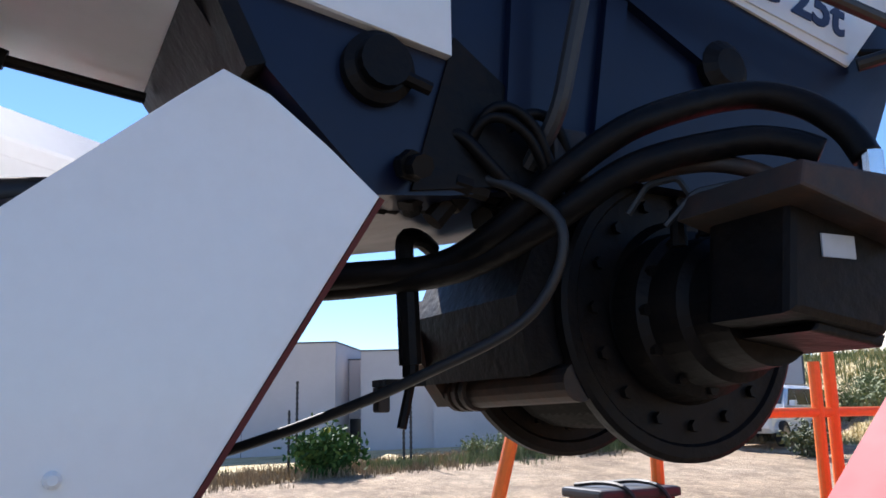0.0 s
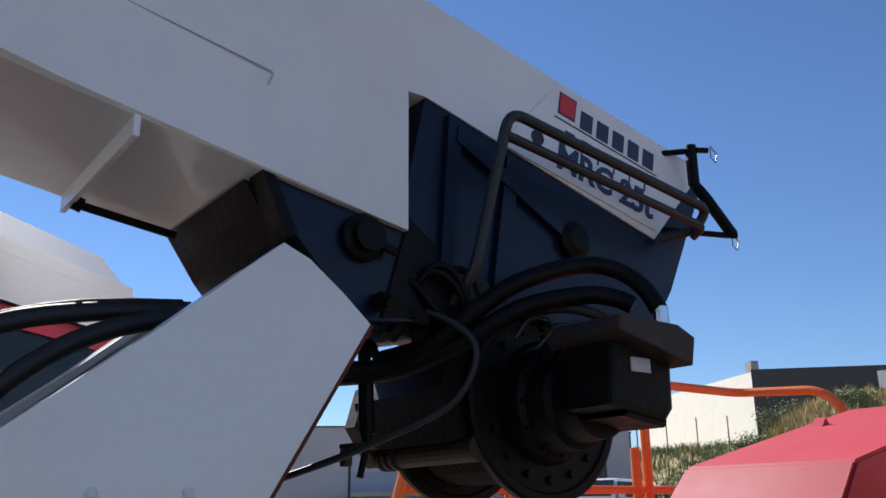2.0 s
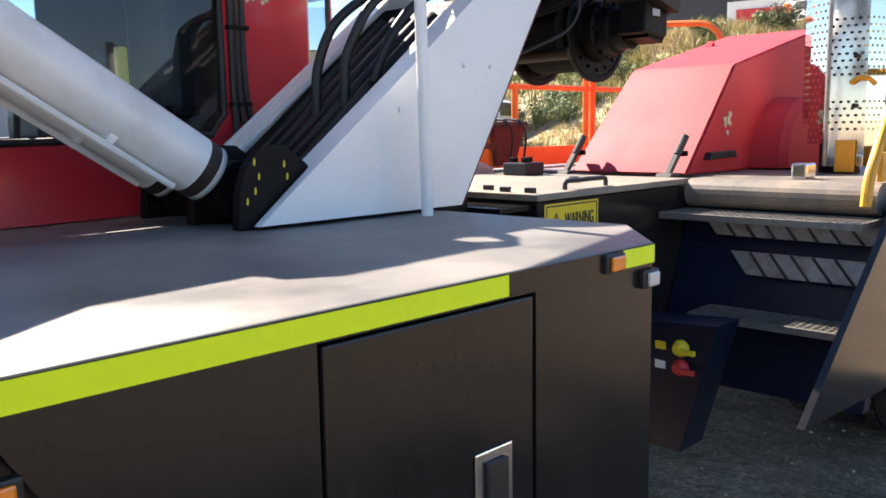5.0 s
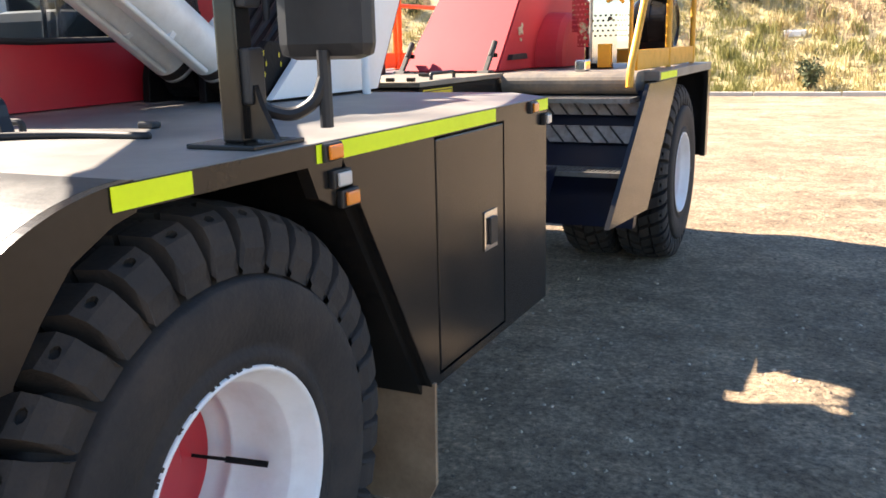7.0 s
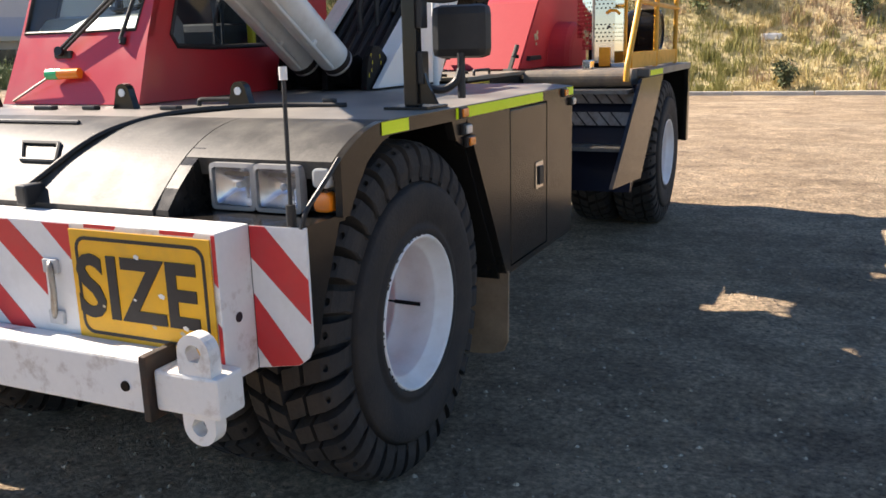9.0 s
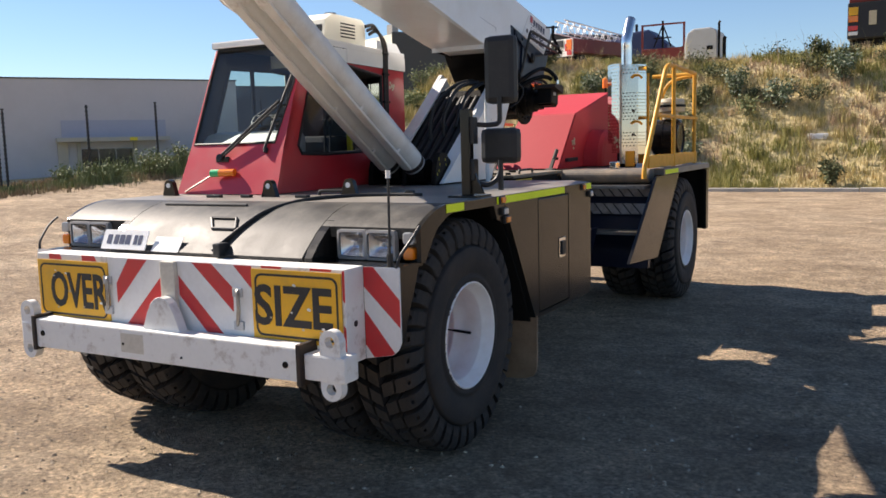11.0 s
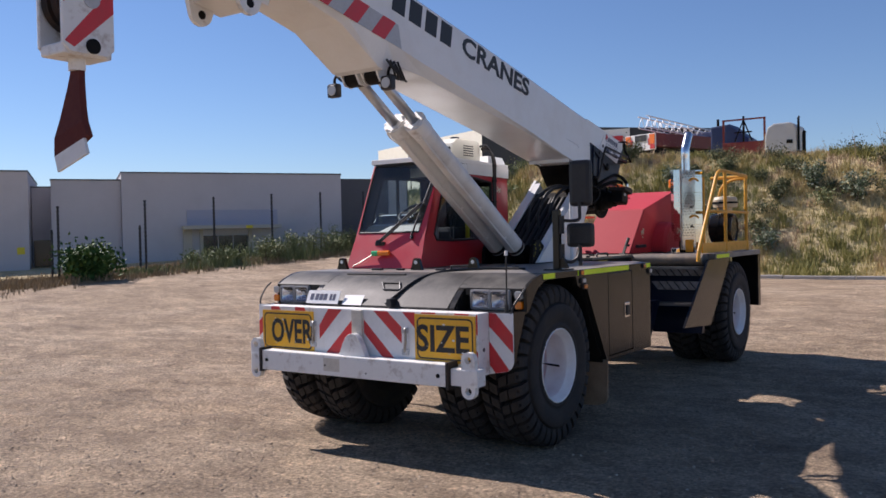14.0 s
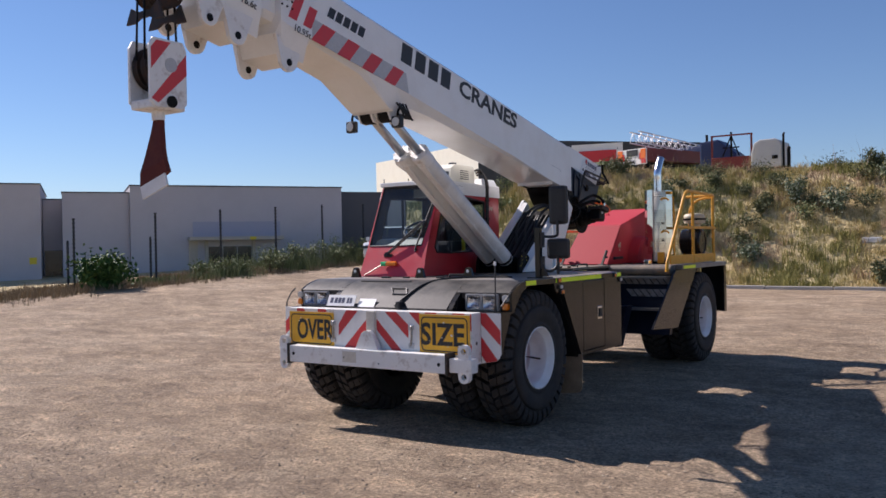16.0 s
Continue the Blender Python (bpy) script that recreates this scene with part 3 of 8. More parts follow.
for q in ([(1.119, 1.06), (1.119, 1.208), (1.133, 1.208), (1.133, 1.045)], [(1.119, 0.80), (1.119, 0.93), (1.133, 0.915), (1.133, 0.78)], [(0.60, 1.2), (0.60, 1.213), (0.74, 1.213), (0.73, 1.2)], [(0.92, 1.2), (0.92, 1.213), (1.06, 1.213), (1.05, 1.2)],
          [(-1.10, 1.18), (-1.10, 1.213), (-1.0, 1.213), (-0.98, 1.18)], [(-0.80, 1.18), (-0.80, 1.213), (-0.69, 1.213), (-0.67, 1.18)]):
    flat_shape("red_stripe", q, BY - 0.0003, SIGN_RED, bumper)
for word, x0, x1, z0, z1 in (("OVER", -1.205, -0.570, 0.815, 1.178), ("SIZE", 0.537, 1.118, 0.818, 1.196)):
    bm = bmesh.new()
    out = [(x0, z0), (x1, z0), (x1, z1), (x0, z1)]
    prism(bm, out, "y", BY - 0.010, BY - 0.004, 0.002)
    plate = part("sign_plate", bm, SIGN_YELLOW, bumper, "scuffed yellow oversize sign with black letters")
    y0, y1 = BY - 0.0115, BY - 0.0102
    bm = bmesh.new()
    ring = lambda g, r: [(cx + r * math.cos(t), cz + r * math.sin(t)) for cx, cz, t0 in ((x1 - g - r, z1 - g - r, 0), (x0 + g + r, z1 - g - r, 1), (x0 + g + r, z0 + g + r, 2), (x1 - g - r, z0 + g + r, 3))
                         for t in ((t0 + k / 4) * math.pi / 2 for k in range(5))]
    outer, inner = ring(0.022, 0.045), ring(0.034, 0.035)
    vs = [[bm.verts.new((p[0], yy, p[1])) for p in q] for yy in (y0, y1) for q in (outer, inner)]
    n = len(outer)
    for k in range(n):
        j = (k + 1) % n
        bm.faces.new((vs[0][k], vs[0][j], vs[1][j], vs[1][k]))
        bm.faces.new((vs[0][k], vs[2][k], vs[2][j], vs[0][j]))
        bm.faces.new((vs[1][k], vs[1][j], vs[3][j], vs[3][k]))
    part("border", bm, INK, plate)
    lettering(word, 0.295, frame_at(((x0 + x1) / 2 + (0.045 if word == "OVER" else -0.022), BY - 0.011, (z0 + z1) / 2 - 0.012), (1, 0, 0), (0, 0, 1)), INK, plate, bold=0.007, width=0.505)
    rng = random.Random(len(word) + int(x0 * 10))
    for k in range(7):       # torn patches where the film has worn through
        x, z, w = rng.uniform(x0 + 0.05, x1 - 0.08), rng.uniform(z0 + 0.06, z1 - 0.06), rng.uniform(0.008, 0.022)
        flat_shape("torn_patch", [(x, z), (x + w, z - 0.3 * w), (x + 1.3 * w, z + 0.4 * w), (x + 0.5 * w, z + 0.8 * w), (x - 0.2 * w, z + 0.5 * w)], BY - 0.0136, BEIGE if k % 2 else SIGN_WHITE, plate, 0.0006)
# over-centre latches that hold the folding signs
for x, z in ((-0.578, 0.99), (0.435, 0.975)):
    bm = bmesh.new()
    tube(bm, rounded([(x, -0.972, z + 0.10), (x + 0.015, -0.992, z + 0.09), (x + 0.02, -0.995, z), (x + 0.005, -0.99, z - 0.08), (x - 0.01, -0.972, z - 0.10)], 0.02), 0.011, 8)
    latch = part("sign_latch", bm, STEEL, bumper, "grey steel over-centre latch")
    for dz in (0.085, -0.095):
        bm = bmesh.new()
        box(bm, x - 0.03, x + 0.035, -0.985, -0.968, z + dz - 0.025, z + dz + 0.025, 0.006)
        part("latch_base", bm, GREY_TAPE, latch)
for s in (-1, 1):
    flip = lambda q: q if s > 0 else [(2 * CX - x, z) for x, z in q[::-1]]
    bm = bmesh.new()
    prism(bm, flip([(1.137, 0.728), (1.298, 0.757), (1.332, 0.783), (1.352, 0.825), (1.352, 1.212), (1.137, 1.209)]), "y", -0.803, -0.793)
    wing = part("bumper_wing", bm, SIGN_WHITE, crane, "white front plate with two red slanted stripes")
    for q in ([(1.138, 1.208), (1.197, 1.209), (1.351, 1.046), (1.351, 0.903), (1.138, 1.105)], [(1.138, 0.985), (1.313, 0.770), (1.297, 0.758), (1.189, 0.739), (1.138, 0.802)]):
        flat_shape("red_stripe", flip(q), -0.8032, SIGN_RED, wing)
    xe = 1.135 if s > 0 else -1.215
    bm = bmesh.new()
    lathe(bm, [(xe, 0.0), (xe, 0.016), (xe + s * 0.0015, 0.017), (xe + s * 0.0015, 0.0)], (0, -0.885, 0.928), "x", 18)
    part("bolt_hole", bm, INK, bumper)
# front beam and its end clevises
bm = bmesh.new()
box(bm, -1.10, 0.93, -1.10, -0.975, 0.650, 0.828, 0.010)
beam = part("tow_beam", bm, WHITE_WORN, crane, "white steel front beam with chipped paint")
for x, z, r in ((-1.035, 0.741, 0.018), (0.843, 0.734, 0.018), (-0.331, 0.738, 0.008), (0.12, 0.70, 0.007)):
    bm = bmesh.new()
    lathe(bm, [(-1.1002, 0.0), (-1.1002, r), (-1.106, r * 0.9), (-1.106, 0.0)], (x, 0, z), "y", 14)
    part("beam_bolt", bm, GREASY, beam)
bm = bmesh.new()
box(bm, -0.35, -0.17, -1.1014, -1.1002, 0.69, 0.80)
part("paint_patch", bm, BEIGE_PATCH, beam)
for s in (-1, 1):
    xc = 0.935 if s > 0 else -1.105
    bm = bmesh.new()
    box(bm, xc - 0.014, xc + 0.014, -1.115, -0.967, 0.632, 0.848, 0.005)
    part("beam_collar", bm, RUSTY, beam)
    bm = bmesh.new()
    xa, xb = (0.952, 1.20) if s > 0 else (-1.25, -1.122)
    box(bm, xa, xb, -1.09, -0.967, 0.665, 0.80, 0.012)
    part("beam_end", bm, WHITE_WORN, beam)
    ex = 1.112 if s > 0 else -1.19
    for z, up in ((0.868, 1), (0.632, -1)):
        bm = bmesh.new()
        n = 18
        r, hole = 0.062, 0.030
        half = [(ex + r * math.cos(t), z + up * r * math.sin(t)) for t in (math.pi * k / 12 for k in range(13))]
        outer = half + [(ex - r, z - up * 0.09), (ex + r, z - up * 0.09)]
        ang = [math.atan2(q[1] - z, q[0] - ex) for q in outer]
        inner = [(ex + hole * math.cos(t), z + hole * math.sin(t)) for t in ang]
        v = [[bm.verts.new((p[0], yy, p[1])) for p in q] for yy in (-1.085, -1.035) for q in (outer, inner)]
        n = len(outer)
        for k in range(n):
            j = (k + 1) % n
            bm.faces.new((v[0][k], v[0][j], v[1][j], v[1][k]))
            bm.faces.new((v[2][k], v[3][k], v[3][j], v[2][j]))
            bm.faces.new((v[0][k], v[2][k], v[2][j], v[0][j]))
            bm.faces.new((v[1][k], v[1][j], v[3][j], v[3][k]))
        part("lifting_eye", bm, WHITE_WORN, beam)
# centre tow plate
bm = bmesh.new()
prism(bm, [(-0.215, 0.815), (0.085, 0.815), (0.035, 0.93), (0.005, 0.985), (-0.03, 1.01), (-0.065, 1.018), (-0.10, 1.01), (-0.135, 0.985), (-0.165, 0.93)], "y", -1.06, -1.0, 0.006)
part("tow_plate", bm, WHITE_WORN, crane, "white tow lug plate on the bumper centre")
bm = bmesh.new()
box(bm, -0.115, -0.005, -0.998, -0.968, 0.93, 1.21, 0.006)
part("tow_post", bm, BEIGE_PATCH, crane, "weathered cream post behind the tow lug")

# ---- wheels ----
def tyre_mesh(r=0.70, w=0.40):
    """One tyre about the x axis, its outer wall at x = 0 and its inner wall at x = -w."""
    bm = bmesh.new()
    half = [(-0.03, 0.298), (-0.006, 0.312), (0.006, 0.322), (0.012, 0.335), (0.010, 0.352), (0.001, 0.360), (0.005, 0.374), (0.016, 0.41), (0.022, 0.455), (0.021, 0.492), (0.015, 0.516), (0.010, 0.524),
            (-0.006, 0.527), (-0.026, 0.533), (-0.034, 0.548), (-0.040, 0.572), (-0.050, 0.592), (-0.066, 0.606)]
    prof = half + [(-w - u, q) for u, q in half[::-1]]
    lathe(bm, prof, (0, 0, 0), "x", 96, caps=False)
    return bm


def lug_mesh(r=0.70, w=0.40, n_lug=36):
    """Worn tread blocks from both shoulders to the middle; each shoulder block has a round wear pit."""
    bm = bmesh.new()
    rnd = random.Random(31)

    def block(xs, rin, rout, a0, da, skew, pit=None):
        va = []
        for i in range(len(xs)):
            for rr, q in ((rin[i], 1.0), (rout[i], 0.84)):
                for sg in (-1, 1):
                    a = a0 + sg * da * q + skew[i]
                    va.append(bm.verts.new((xs[i], rr * math.cos(a), rr * math.sin(a))))
        for i in range(len(xs) - 1):
            o, p = i * 4, i * 4 + 4
            top = (va[o + 2], va[o + 3], va[p + 3], va[p + 2])
            if i == pit:
                c = sum((v.co for v in top), Vector()) / 4
                e0, e1 = (top[1].co - top[0].co) * 0.20, (top[3].co - top[0].co) * 0.30
                n = e0.cross(e1).normalized()
                if n.dot(Vector((0, c.y, c.z))) > 0:
                    n = -n
                ring = [[bm.verts.new(c + e0 * g * math.cos(t) + e1 * g * math.sin(t) + n * deep) for t in (math.pi * (1.25 + 0.25 * k) for k in range(8))] for g, deep in ((1.0, 0.0), (0.8, 0.018))]
                for k in range(4):
                    bm.faces.new((top[k], top[(k + 1) % 4], ring[0][(2 * k + 2) % 8], ring[0][2 * k + 1], ring[0][2 * k]))
                for k in range(8):
                    bm.faces.new((ring[0][k], ring[0][(k + 1) % 8], ring[1][(k + 1) % 8], ring[1][k]))
                bm.faces.new(ring[1])
            else:
                bm.faces.new(top)
            bm.faces.new((va[o], va[o + 2], va[p + 2], va[p]))
            bm.faces.new((va[o + 1], va[p + 1], va[p + 3], va[o + 3]))
        bm.faces.new((va[0], va[1], va[3], va[2]))
        e = len(va) - 4
        bm.faces.new((va[e], va[e + 1], va[e + 3], va[e + 2]))
    for k in range(n_lug):
        for side in (0, 1):
            a0 = 2 * math.pi * (k + 0.5 * side) / n_lug + rnd.uniform(-0.006, 0.006)
            da = 2 * math.pi / n_lug * (0.40 + rnd.uniform(-0.02, 0.02))
            wear = rnd.uniform(-0.003, 0.003)
            mx = (lambda u: u) if side == 0 else (lambda u: -w - u)
            block([mx(-0.006), mx(0.000), mx(-0.006), mx(-0.018), mx(-0.042), mx(-0.105)], (0.535, 0.545, 0.555, 0.570, 0.585, 0.600),
                  [q + wear for q in (0.556, 0.592, 0.630, 0.660, 0.683, 0.694)], a0, da, (-0.020, -0.012, 0, 0.004, 0.012, 0.045), pit=3)
            block([mx(-0.122), mx(-0.150), mx(-0.192)], (0.618, 0.620, 0.620), (0.693, 0.697, 0.698), a0 + 0.05, da * 0.95, (0, 0.02, 0.045))
            block([mx(-0.100), mx(-0.125)], (0.615, 0.615), (0.665, 0.665), a0 + 0.04, da * 0.5, (0, 0))
    return bm


def wheel(cx, cy, cz, s):
    """A dual wheel; s is the side of the crane that it stands on."""
    turn = Matrix.Translation((cx, cy, cz)) @ Matrix.Diagonal((s, 1, 1, 1))
    e = new("wheel")
    e.parent = crane
    e.location = Vector((cx, cy, cz)) - WHERE[crane.name]
    WHERE[e.name] = Vector((cx, cy, cz))
    for off in (0.0, -0.43):
        for fn, nm, mat in ((tyre_mesh, "tyre", TYRE), (lug_mesh, "tread", TYRE)):
            bm = fn()
            bmesh.ops.transform(bm, matrix=turn @ Matrix.Translation((off, 0, 0)), verts=bm.verts)
            part(nm, bm, mat, e, "worn black tyre tread" if nm == "tread" else "", smooth=nm == "tyre")
    bm = bmesh.new()
    lathe(bm, [(-0.012, 0.319), (0.005, 0.319), (0.011, 0.314), (0.010, 0.308), (0.000, 0.303), (-0.030, 0.290), (-0.050, 0.276), (-0.058, 0.270), (-0.062, 0.2685), (-0.15, 0.265), (-0.222, 0.262), (-0.234, 0.251), (-0.248, 0.248), (-0.260, 0.256), (-0.298, 0.252), (-0.310, 0.242),
               (-0.345, 0.236), (-0.352, 0.228), (-0.354, 0.020)], (0, 0, 0), "x", 72, caps=False)
    bmesh.ops.transform(bm, matrix=turn, verts=bm.verts)
    rim = part("rim", bm, RIM_WHITE, e, "white painted steel rim with a deep dish", smooth=True)
    bm = bmesh.new()
    lathe(bm, [(-0.36, 0.228), (-0.308, 0.228), (-0.298, 0.218), (-0.294, 0.11), (-0.276, 0.09), (-0.270, 0.0)], (0, 0, 0), "x", 48)
    bmesh.ops.transform(bm, matrix=turn, verts=bm.verts)
    hub = part("hub", bm, RED, e, "red wheel hub with a paper sticker")
    bm = bmesh.new()
    m = turn @ frame_at((-0.2955, 0.13, 0.12), (0, 1, 0.35), (0, -0.35, 1))
    quad_plate(bm, m, [(-0.018, -0.028), (0.018, -0.028), (0.018, 0.028), (-0.018, 0.028)], -0.001)
    part("paper_sticker", bm, SIGN_WHITE, hub)
    bm = bmesh.new()
    tube(bm, [(-0.295, 0.15, -0.015), (-0.20, 0.197, -0.032)], 0.005, 8)
    tube(bm, [(-0.215, 0.189, -0.029), (-0.115, 0.237, -0.047)], 0.009, 8)
    bmesh.ops.transform(bm, matrix=turn, verts=bm.verts)
    part("valve_stem", bm, GREASY, e)
    chips = random.Random(int(cx * 100) + int(cy * 7))
    bm = bmesh.new()      # chipped paint round the rim's lip
    for k in range(46):
        a = chips.uniform(0, 6.283)
        wa, ra, rb = chips.uniform(0.006, 0.03), 0.3195, 0.3215
        quad = [(0.0065 - 0.004 * m, q * math.cos(a + g), q * math.sin(a + g)) for m, q, g in ((0, ra - 0.003, -wa), (0, ra - 0.003 - chips.uniform(0, 0.004), wa), (1, rb, wa), (1, rb, -wa))]
        f = [bm.verts.new(p) for p in quad]
        b2 = [bm.verts.new((p[0] + 0.0022, p[1], p[2])) for p in quad]
        bm.faces.new(f)
        bm.faces.new(b2[::-1])
        for i in range(4):
            bm.faces.new((f[i], b2[i], b2[(i + 1) % 4], f[(i + 1) % 4]))
    bmesh.ops.transform(bm, matrix=turn, verts=bm.verts)
    tagged(part("paint_chips", bm, RUSTY, rim), kind="stuff")
    return e


for s in (1, -1):
    wheel(s * 1.335, 0.0, 0.70, s)
    wheel(s * 1.345, 5.48, 0.69, s)

# ---- the A-frame that carries the boom ----
FRAME_SIDE = [(1.585, 1.512), (2.488, 1.512), (2.996, 2.345), (2.93, 2.40), (2.86, 2.455), (2.805, 2.478), (2.76, 2.44), (2.59, 2.294), (2.262, 2.035), (1.798, 1.68)]
for x0, x1 in ((0.275, 0.312), (-0.372, -0.335)):
    bm = bmesh.new()
    prism(bm, FRAME_SIDE, "x", x0, x1, 0.004)
    ob = part("boom_support_plate", bm, WHITE, crane, "white slanted steel plate of the boom support")
    bm = bmesh.new()
    prism(bm, [(2.489, 1.514), (2.997, 2.345), (3.003, 2.342), (2.495, 1.511)], "x", x0 + 0.002, x1 - 0.002)
    part("plate_edge", bm, CANVAS, ob, "thin dark red strip along the plate edge")
    if x0 > 0:
        for yy in (2.505, 2.655):
            bm = bmesh.new()
            lathe(bm, [(0.312, 0.009), (0.318, 0.009), (0.321, 0.005), (0.321, 0.0)], (0, yy, 2.03), "x", 12)
            part("bolt", bm, WHITE_WORN, ob)
        bm = bmesh.new()
        lathe(bm, [(0.312, 0.012), (0.316, 0.012), (0.316, 0.0)], (0, 2.181, 1.868), "x", 12)
        part("weld_boss", bm, WHITE_WORN, ob)
# front flange of each plate, bent inwards
for x0, x1 in ((0.20, 0.2745), (-0.3345, -0.26)):
    bm = bmesh.new()
    prism(bm, [(1.80, 1.678), (2.262, 2.033), (2.59, 2.292), (2.76, 2.437), (2.768, 2.427), (2.60, 2.28), (2.272, 2.015), (1.81, 1.66)], "x", x0, x1)
    part("support_flange", bm, WHITE, crane)
bm = bmesh.new()
prism(bm, [(1.66, 1.505), (2.47, 1.505), (2.95, 2.30), (2.70, 2.31), (2.25, 1.95), (1.75, 1.55)], "x", -0.33, 0.27)
part("support_web", bm, GREASY, crane)
bm = bmesh.new()
tube(bm, [(0.415, 2.20, 1.502), (0.428, 2.172, 2.228)], 0.0205, 20)
part("white_post", bm, WHITE, crane, "white steel tube standing on the deck")

# hoses between the plates, over the cab side
def hose(pts, r=0.022, mat=RUBBER, name="hose", parent=None, n=9):
    bm = bmesh.new()
    tube(bm, pts, r, n, steps=7)
    return part(name, bm, mat, parent or crane, smooth=True)


for k in range(7):
    x = 0.20 - 0.075 * k
    hose([(x, 1.72, 1.51), (x, 1.98, 1.71), (x, 2.27, 1.96), (x, 2.62, 2.24)], 0.026)
for k in range(6):
    x = 0.165 - 0.075 * k
    hose([(x, 1.78, 1.50), (x, 2.04, 1.67), (x - 0.01, 2.33, 1.91), (x, 2.66, 2.18)], 0.030)
hose([(-0.10, 2.135, 1.84), (-0.10, 2.135, 1.93), (-0.10, 2.145, 2.03), (-0.08, 2.185, 2.155), (-0.05, 2.245, 2.237), (0.0, 2.361, 2.32), (0.02, 2.53, 2.372), (0.03, 2.72, 2.395)], 0.019)
hose([(0.0, 2.19, 1.88), (0.0, 2.192, 1.96), (0.0, 2.20, 2.06), (0.03, 2.235, 2.17), (0.05, 2.29, 2.26), (0.06, 2.40, 2.325), (0.07, 2.55, 2.36), (0.08, 2.72, 2.38)], 0.019)
hose([(0.08, 2.26, 1.97), (0.09, 2.33, 2.12), (0.10, 2.43, 2.24), (0.11, 2.56, 2.32), (0.12, 2.74, 2.37)], 0.019)

# ---- lift cylinders ----
for s in (1, -1):
    x = s * 0.112 - 0.05
    base, top, eye = Vector((x, 1.56, 1.67)), Vector((x, -0.28, 2.875)), Vector((x, -0.80, 3.215))
    d = (top - base).normalized()
    e = new("lift_cylinder")
    e.parent = crane
    e.location = base - WHERE[crane.name]
    WHERE[e.name] = base
    tagged(e, "white hydraulic lift cylinder with a chromed rod")
    bm = bmesh.new()
    tube(bm, [base, base + d * 0.02, top - d * 0.16, top - d * 0.155], 0.096, 40)
    part("barrel", bm, WHITE_DUSTY, e, smooth=True)
    bm = bmesh.new()
    tube(bm, [top - d * 0.17, top - d * 0.045], 0.101, 36)
    tube(bm, [top - d * 0.04, top - d * 0.012], 0.110, 36)
    tube(bm, [top - d * 0.012, top], 0.088, 28)
    for k in range(8):
        a = 2 * math.pi * k / 8
        u = d.orthogonal().normalized()
        w = d.cross(u)
        p = top - d * 0.012 + (u * math.cos(a) + w * math.sin(a)) * 0.098
        tube(bm, [p, p + d * 0.014], 0.010, 6)
    part("gland", bm, WHITE_WORN, e, "worn white gland ring with bolts")
    bm = bmesh.new()
    tube(bm, [top - d * 0.02, eye], 0.046, 24)
    part("rod", bm, ROD, e, "chromed piston rod", smooth=True)
    bm = bmesh.new()
    tube(bm, [eye + Vector((-0.07, 0, 0)), eye + Vector((0.07, 0, 0))], 0.085, 20)
    part("rod_eye", bm, GREASY, e)
    bm = bmesh.new()
    tube(bm, [base - d * 0.10 + Vector((-0.085, 0, 0)), base - d * 0.10 + Vector((0.085, 0, 0))], 0.095, 24)
    tube(bm, [base - d * 0.08, base + d * 0.01], 0.075, 20)
    part("base_eye", bm, GREASY, e)
    off = Vector((0.05, -0.045, -0.095))
    bm = bmesh.new()
    tube(bm, [base + off + d * 0.12, top + off - d * 0.25, top + off * 0.85 - d * 0.12], 0.011, 8)
    part("oil_pipe", bm, WHITE_DUSTY, e)
    bm = bmesh.new()      # port block, elbow and short hose at the gland
    side = Vector((-0.105, 0.02, -0.03))
    p = top + side - d * 0.10
    tube(bm, [p - d * 0.05, p + d * 0.05], 0.026, 8)
    tube(bm, rounded([p + d * 0.02, p + side * 0.35 + d * 0.04, p + side * 0.45 - d * 0.03, p + side * 0.1 - d * 0.16], 0.02), 0.011, 8)
    part("port_block", bm, WHITE_WORN, e, "worn white port block with a bent pipe")
    for q in (0.16, 0.42):
        bm = bmesh.new()
        tube(bm, [base.lerp(top, q) + off * 0.72 - d * 0.012, base.lerp(top, q) + off * 0.72 + d * 0.012], 0.03, 8)
        part("pipe_clip", bm, WHITE_WORN, e)
    bm = bmesh.new()      # rust at the foot of the barrel
    tube(bm, [base + d * 0.02, base + d * 0.05, base + d * 0.062], 0.0968, 40)
    part("rusty_ring", bm, RUSTY, e)
for x in (-0.345, -0.02, 0.255):
    bm = bmesh.new()
    prism(bm, [(1.54, 1.503), (1.93, 1.503), (1.88, 1.60), (1.80, 1.70), (1.72, 1.755), (1.64, 1.76), (1.58, 1.70), (1.55, 1.62)], "x", x - 0.03, x + 0.012, 0.006)
    br = part("cylinder_bracket", bm, GREASY, crane, "greasy black cylinder bracket with yellow paint marks")
rng = random.Random(8)
for y, z in ((1.60, 1.70), (1.615, 1.655), (1.60, 1.61), (1.71, 1.69), (1.72, 1.65), (1.57, 1.58)):
    bm = bmesh.new()
    prism(bm, [(y, z), (y + 0.006, z - 0.003), (y + 0.009, z + 0.012), (y + 0.005, z + 0.022), (y + 0.001, z + 0.014)], "x", 0.2672, 0.2682)
    part("paint_mark", bm, WARN_YELLOW, br)

# ---- boom ----
SLOPE = 0.197
def top_z(y):
    return 3.905 - SLOPE * (y + 0.42)


def low_z(y):
    return 3.42 - 0.216 * (y + 0.73) if y < 2.3 else 2.765 - 0.19 * (y - 2.3) - 0.02


XB = -0.035     # the boom's middle
def loft(sections, bm):
    """Skins a row of cross-sections with equal point counts and closes both ends."""
    rings = [[bm.verts.new(p) for p in s] for s in sections]
    n = len(rings[0])
    for a, b in zip(rings, rings[1:]):
        for k in range(n):
            bm.faces.new((a[k], a[(k + 1) % n], b[(k + 1) % n], b[k]))
    bm.faces.new(rings[0])
    bm.faces.new(rings[-1])
    return bm


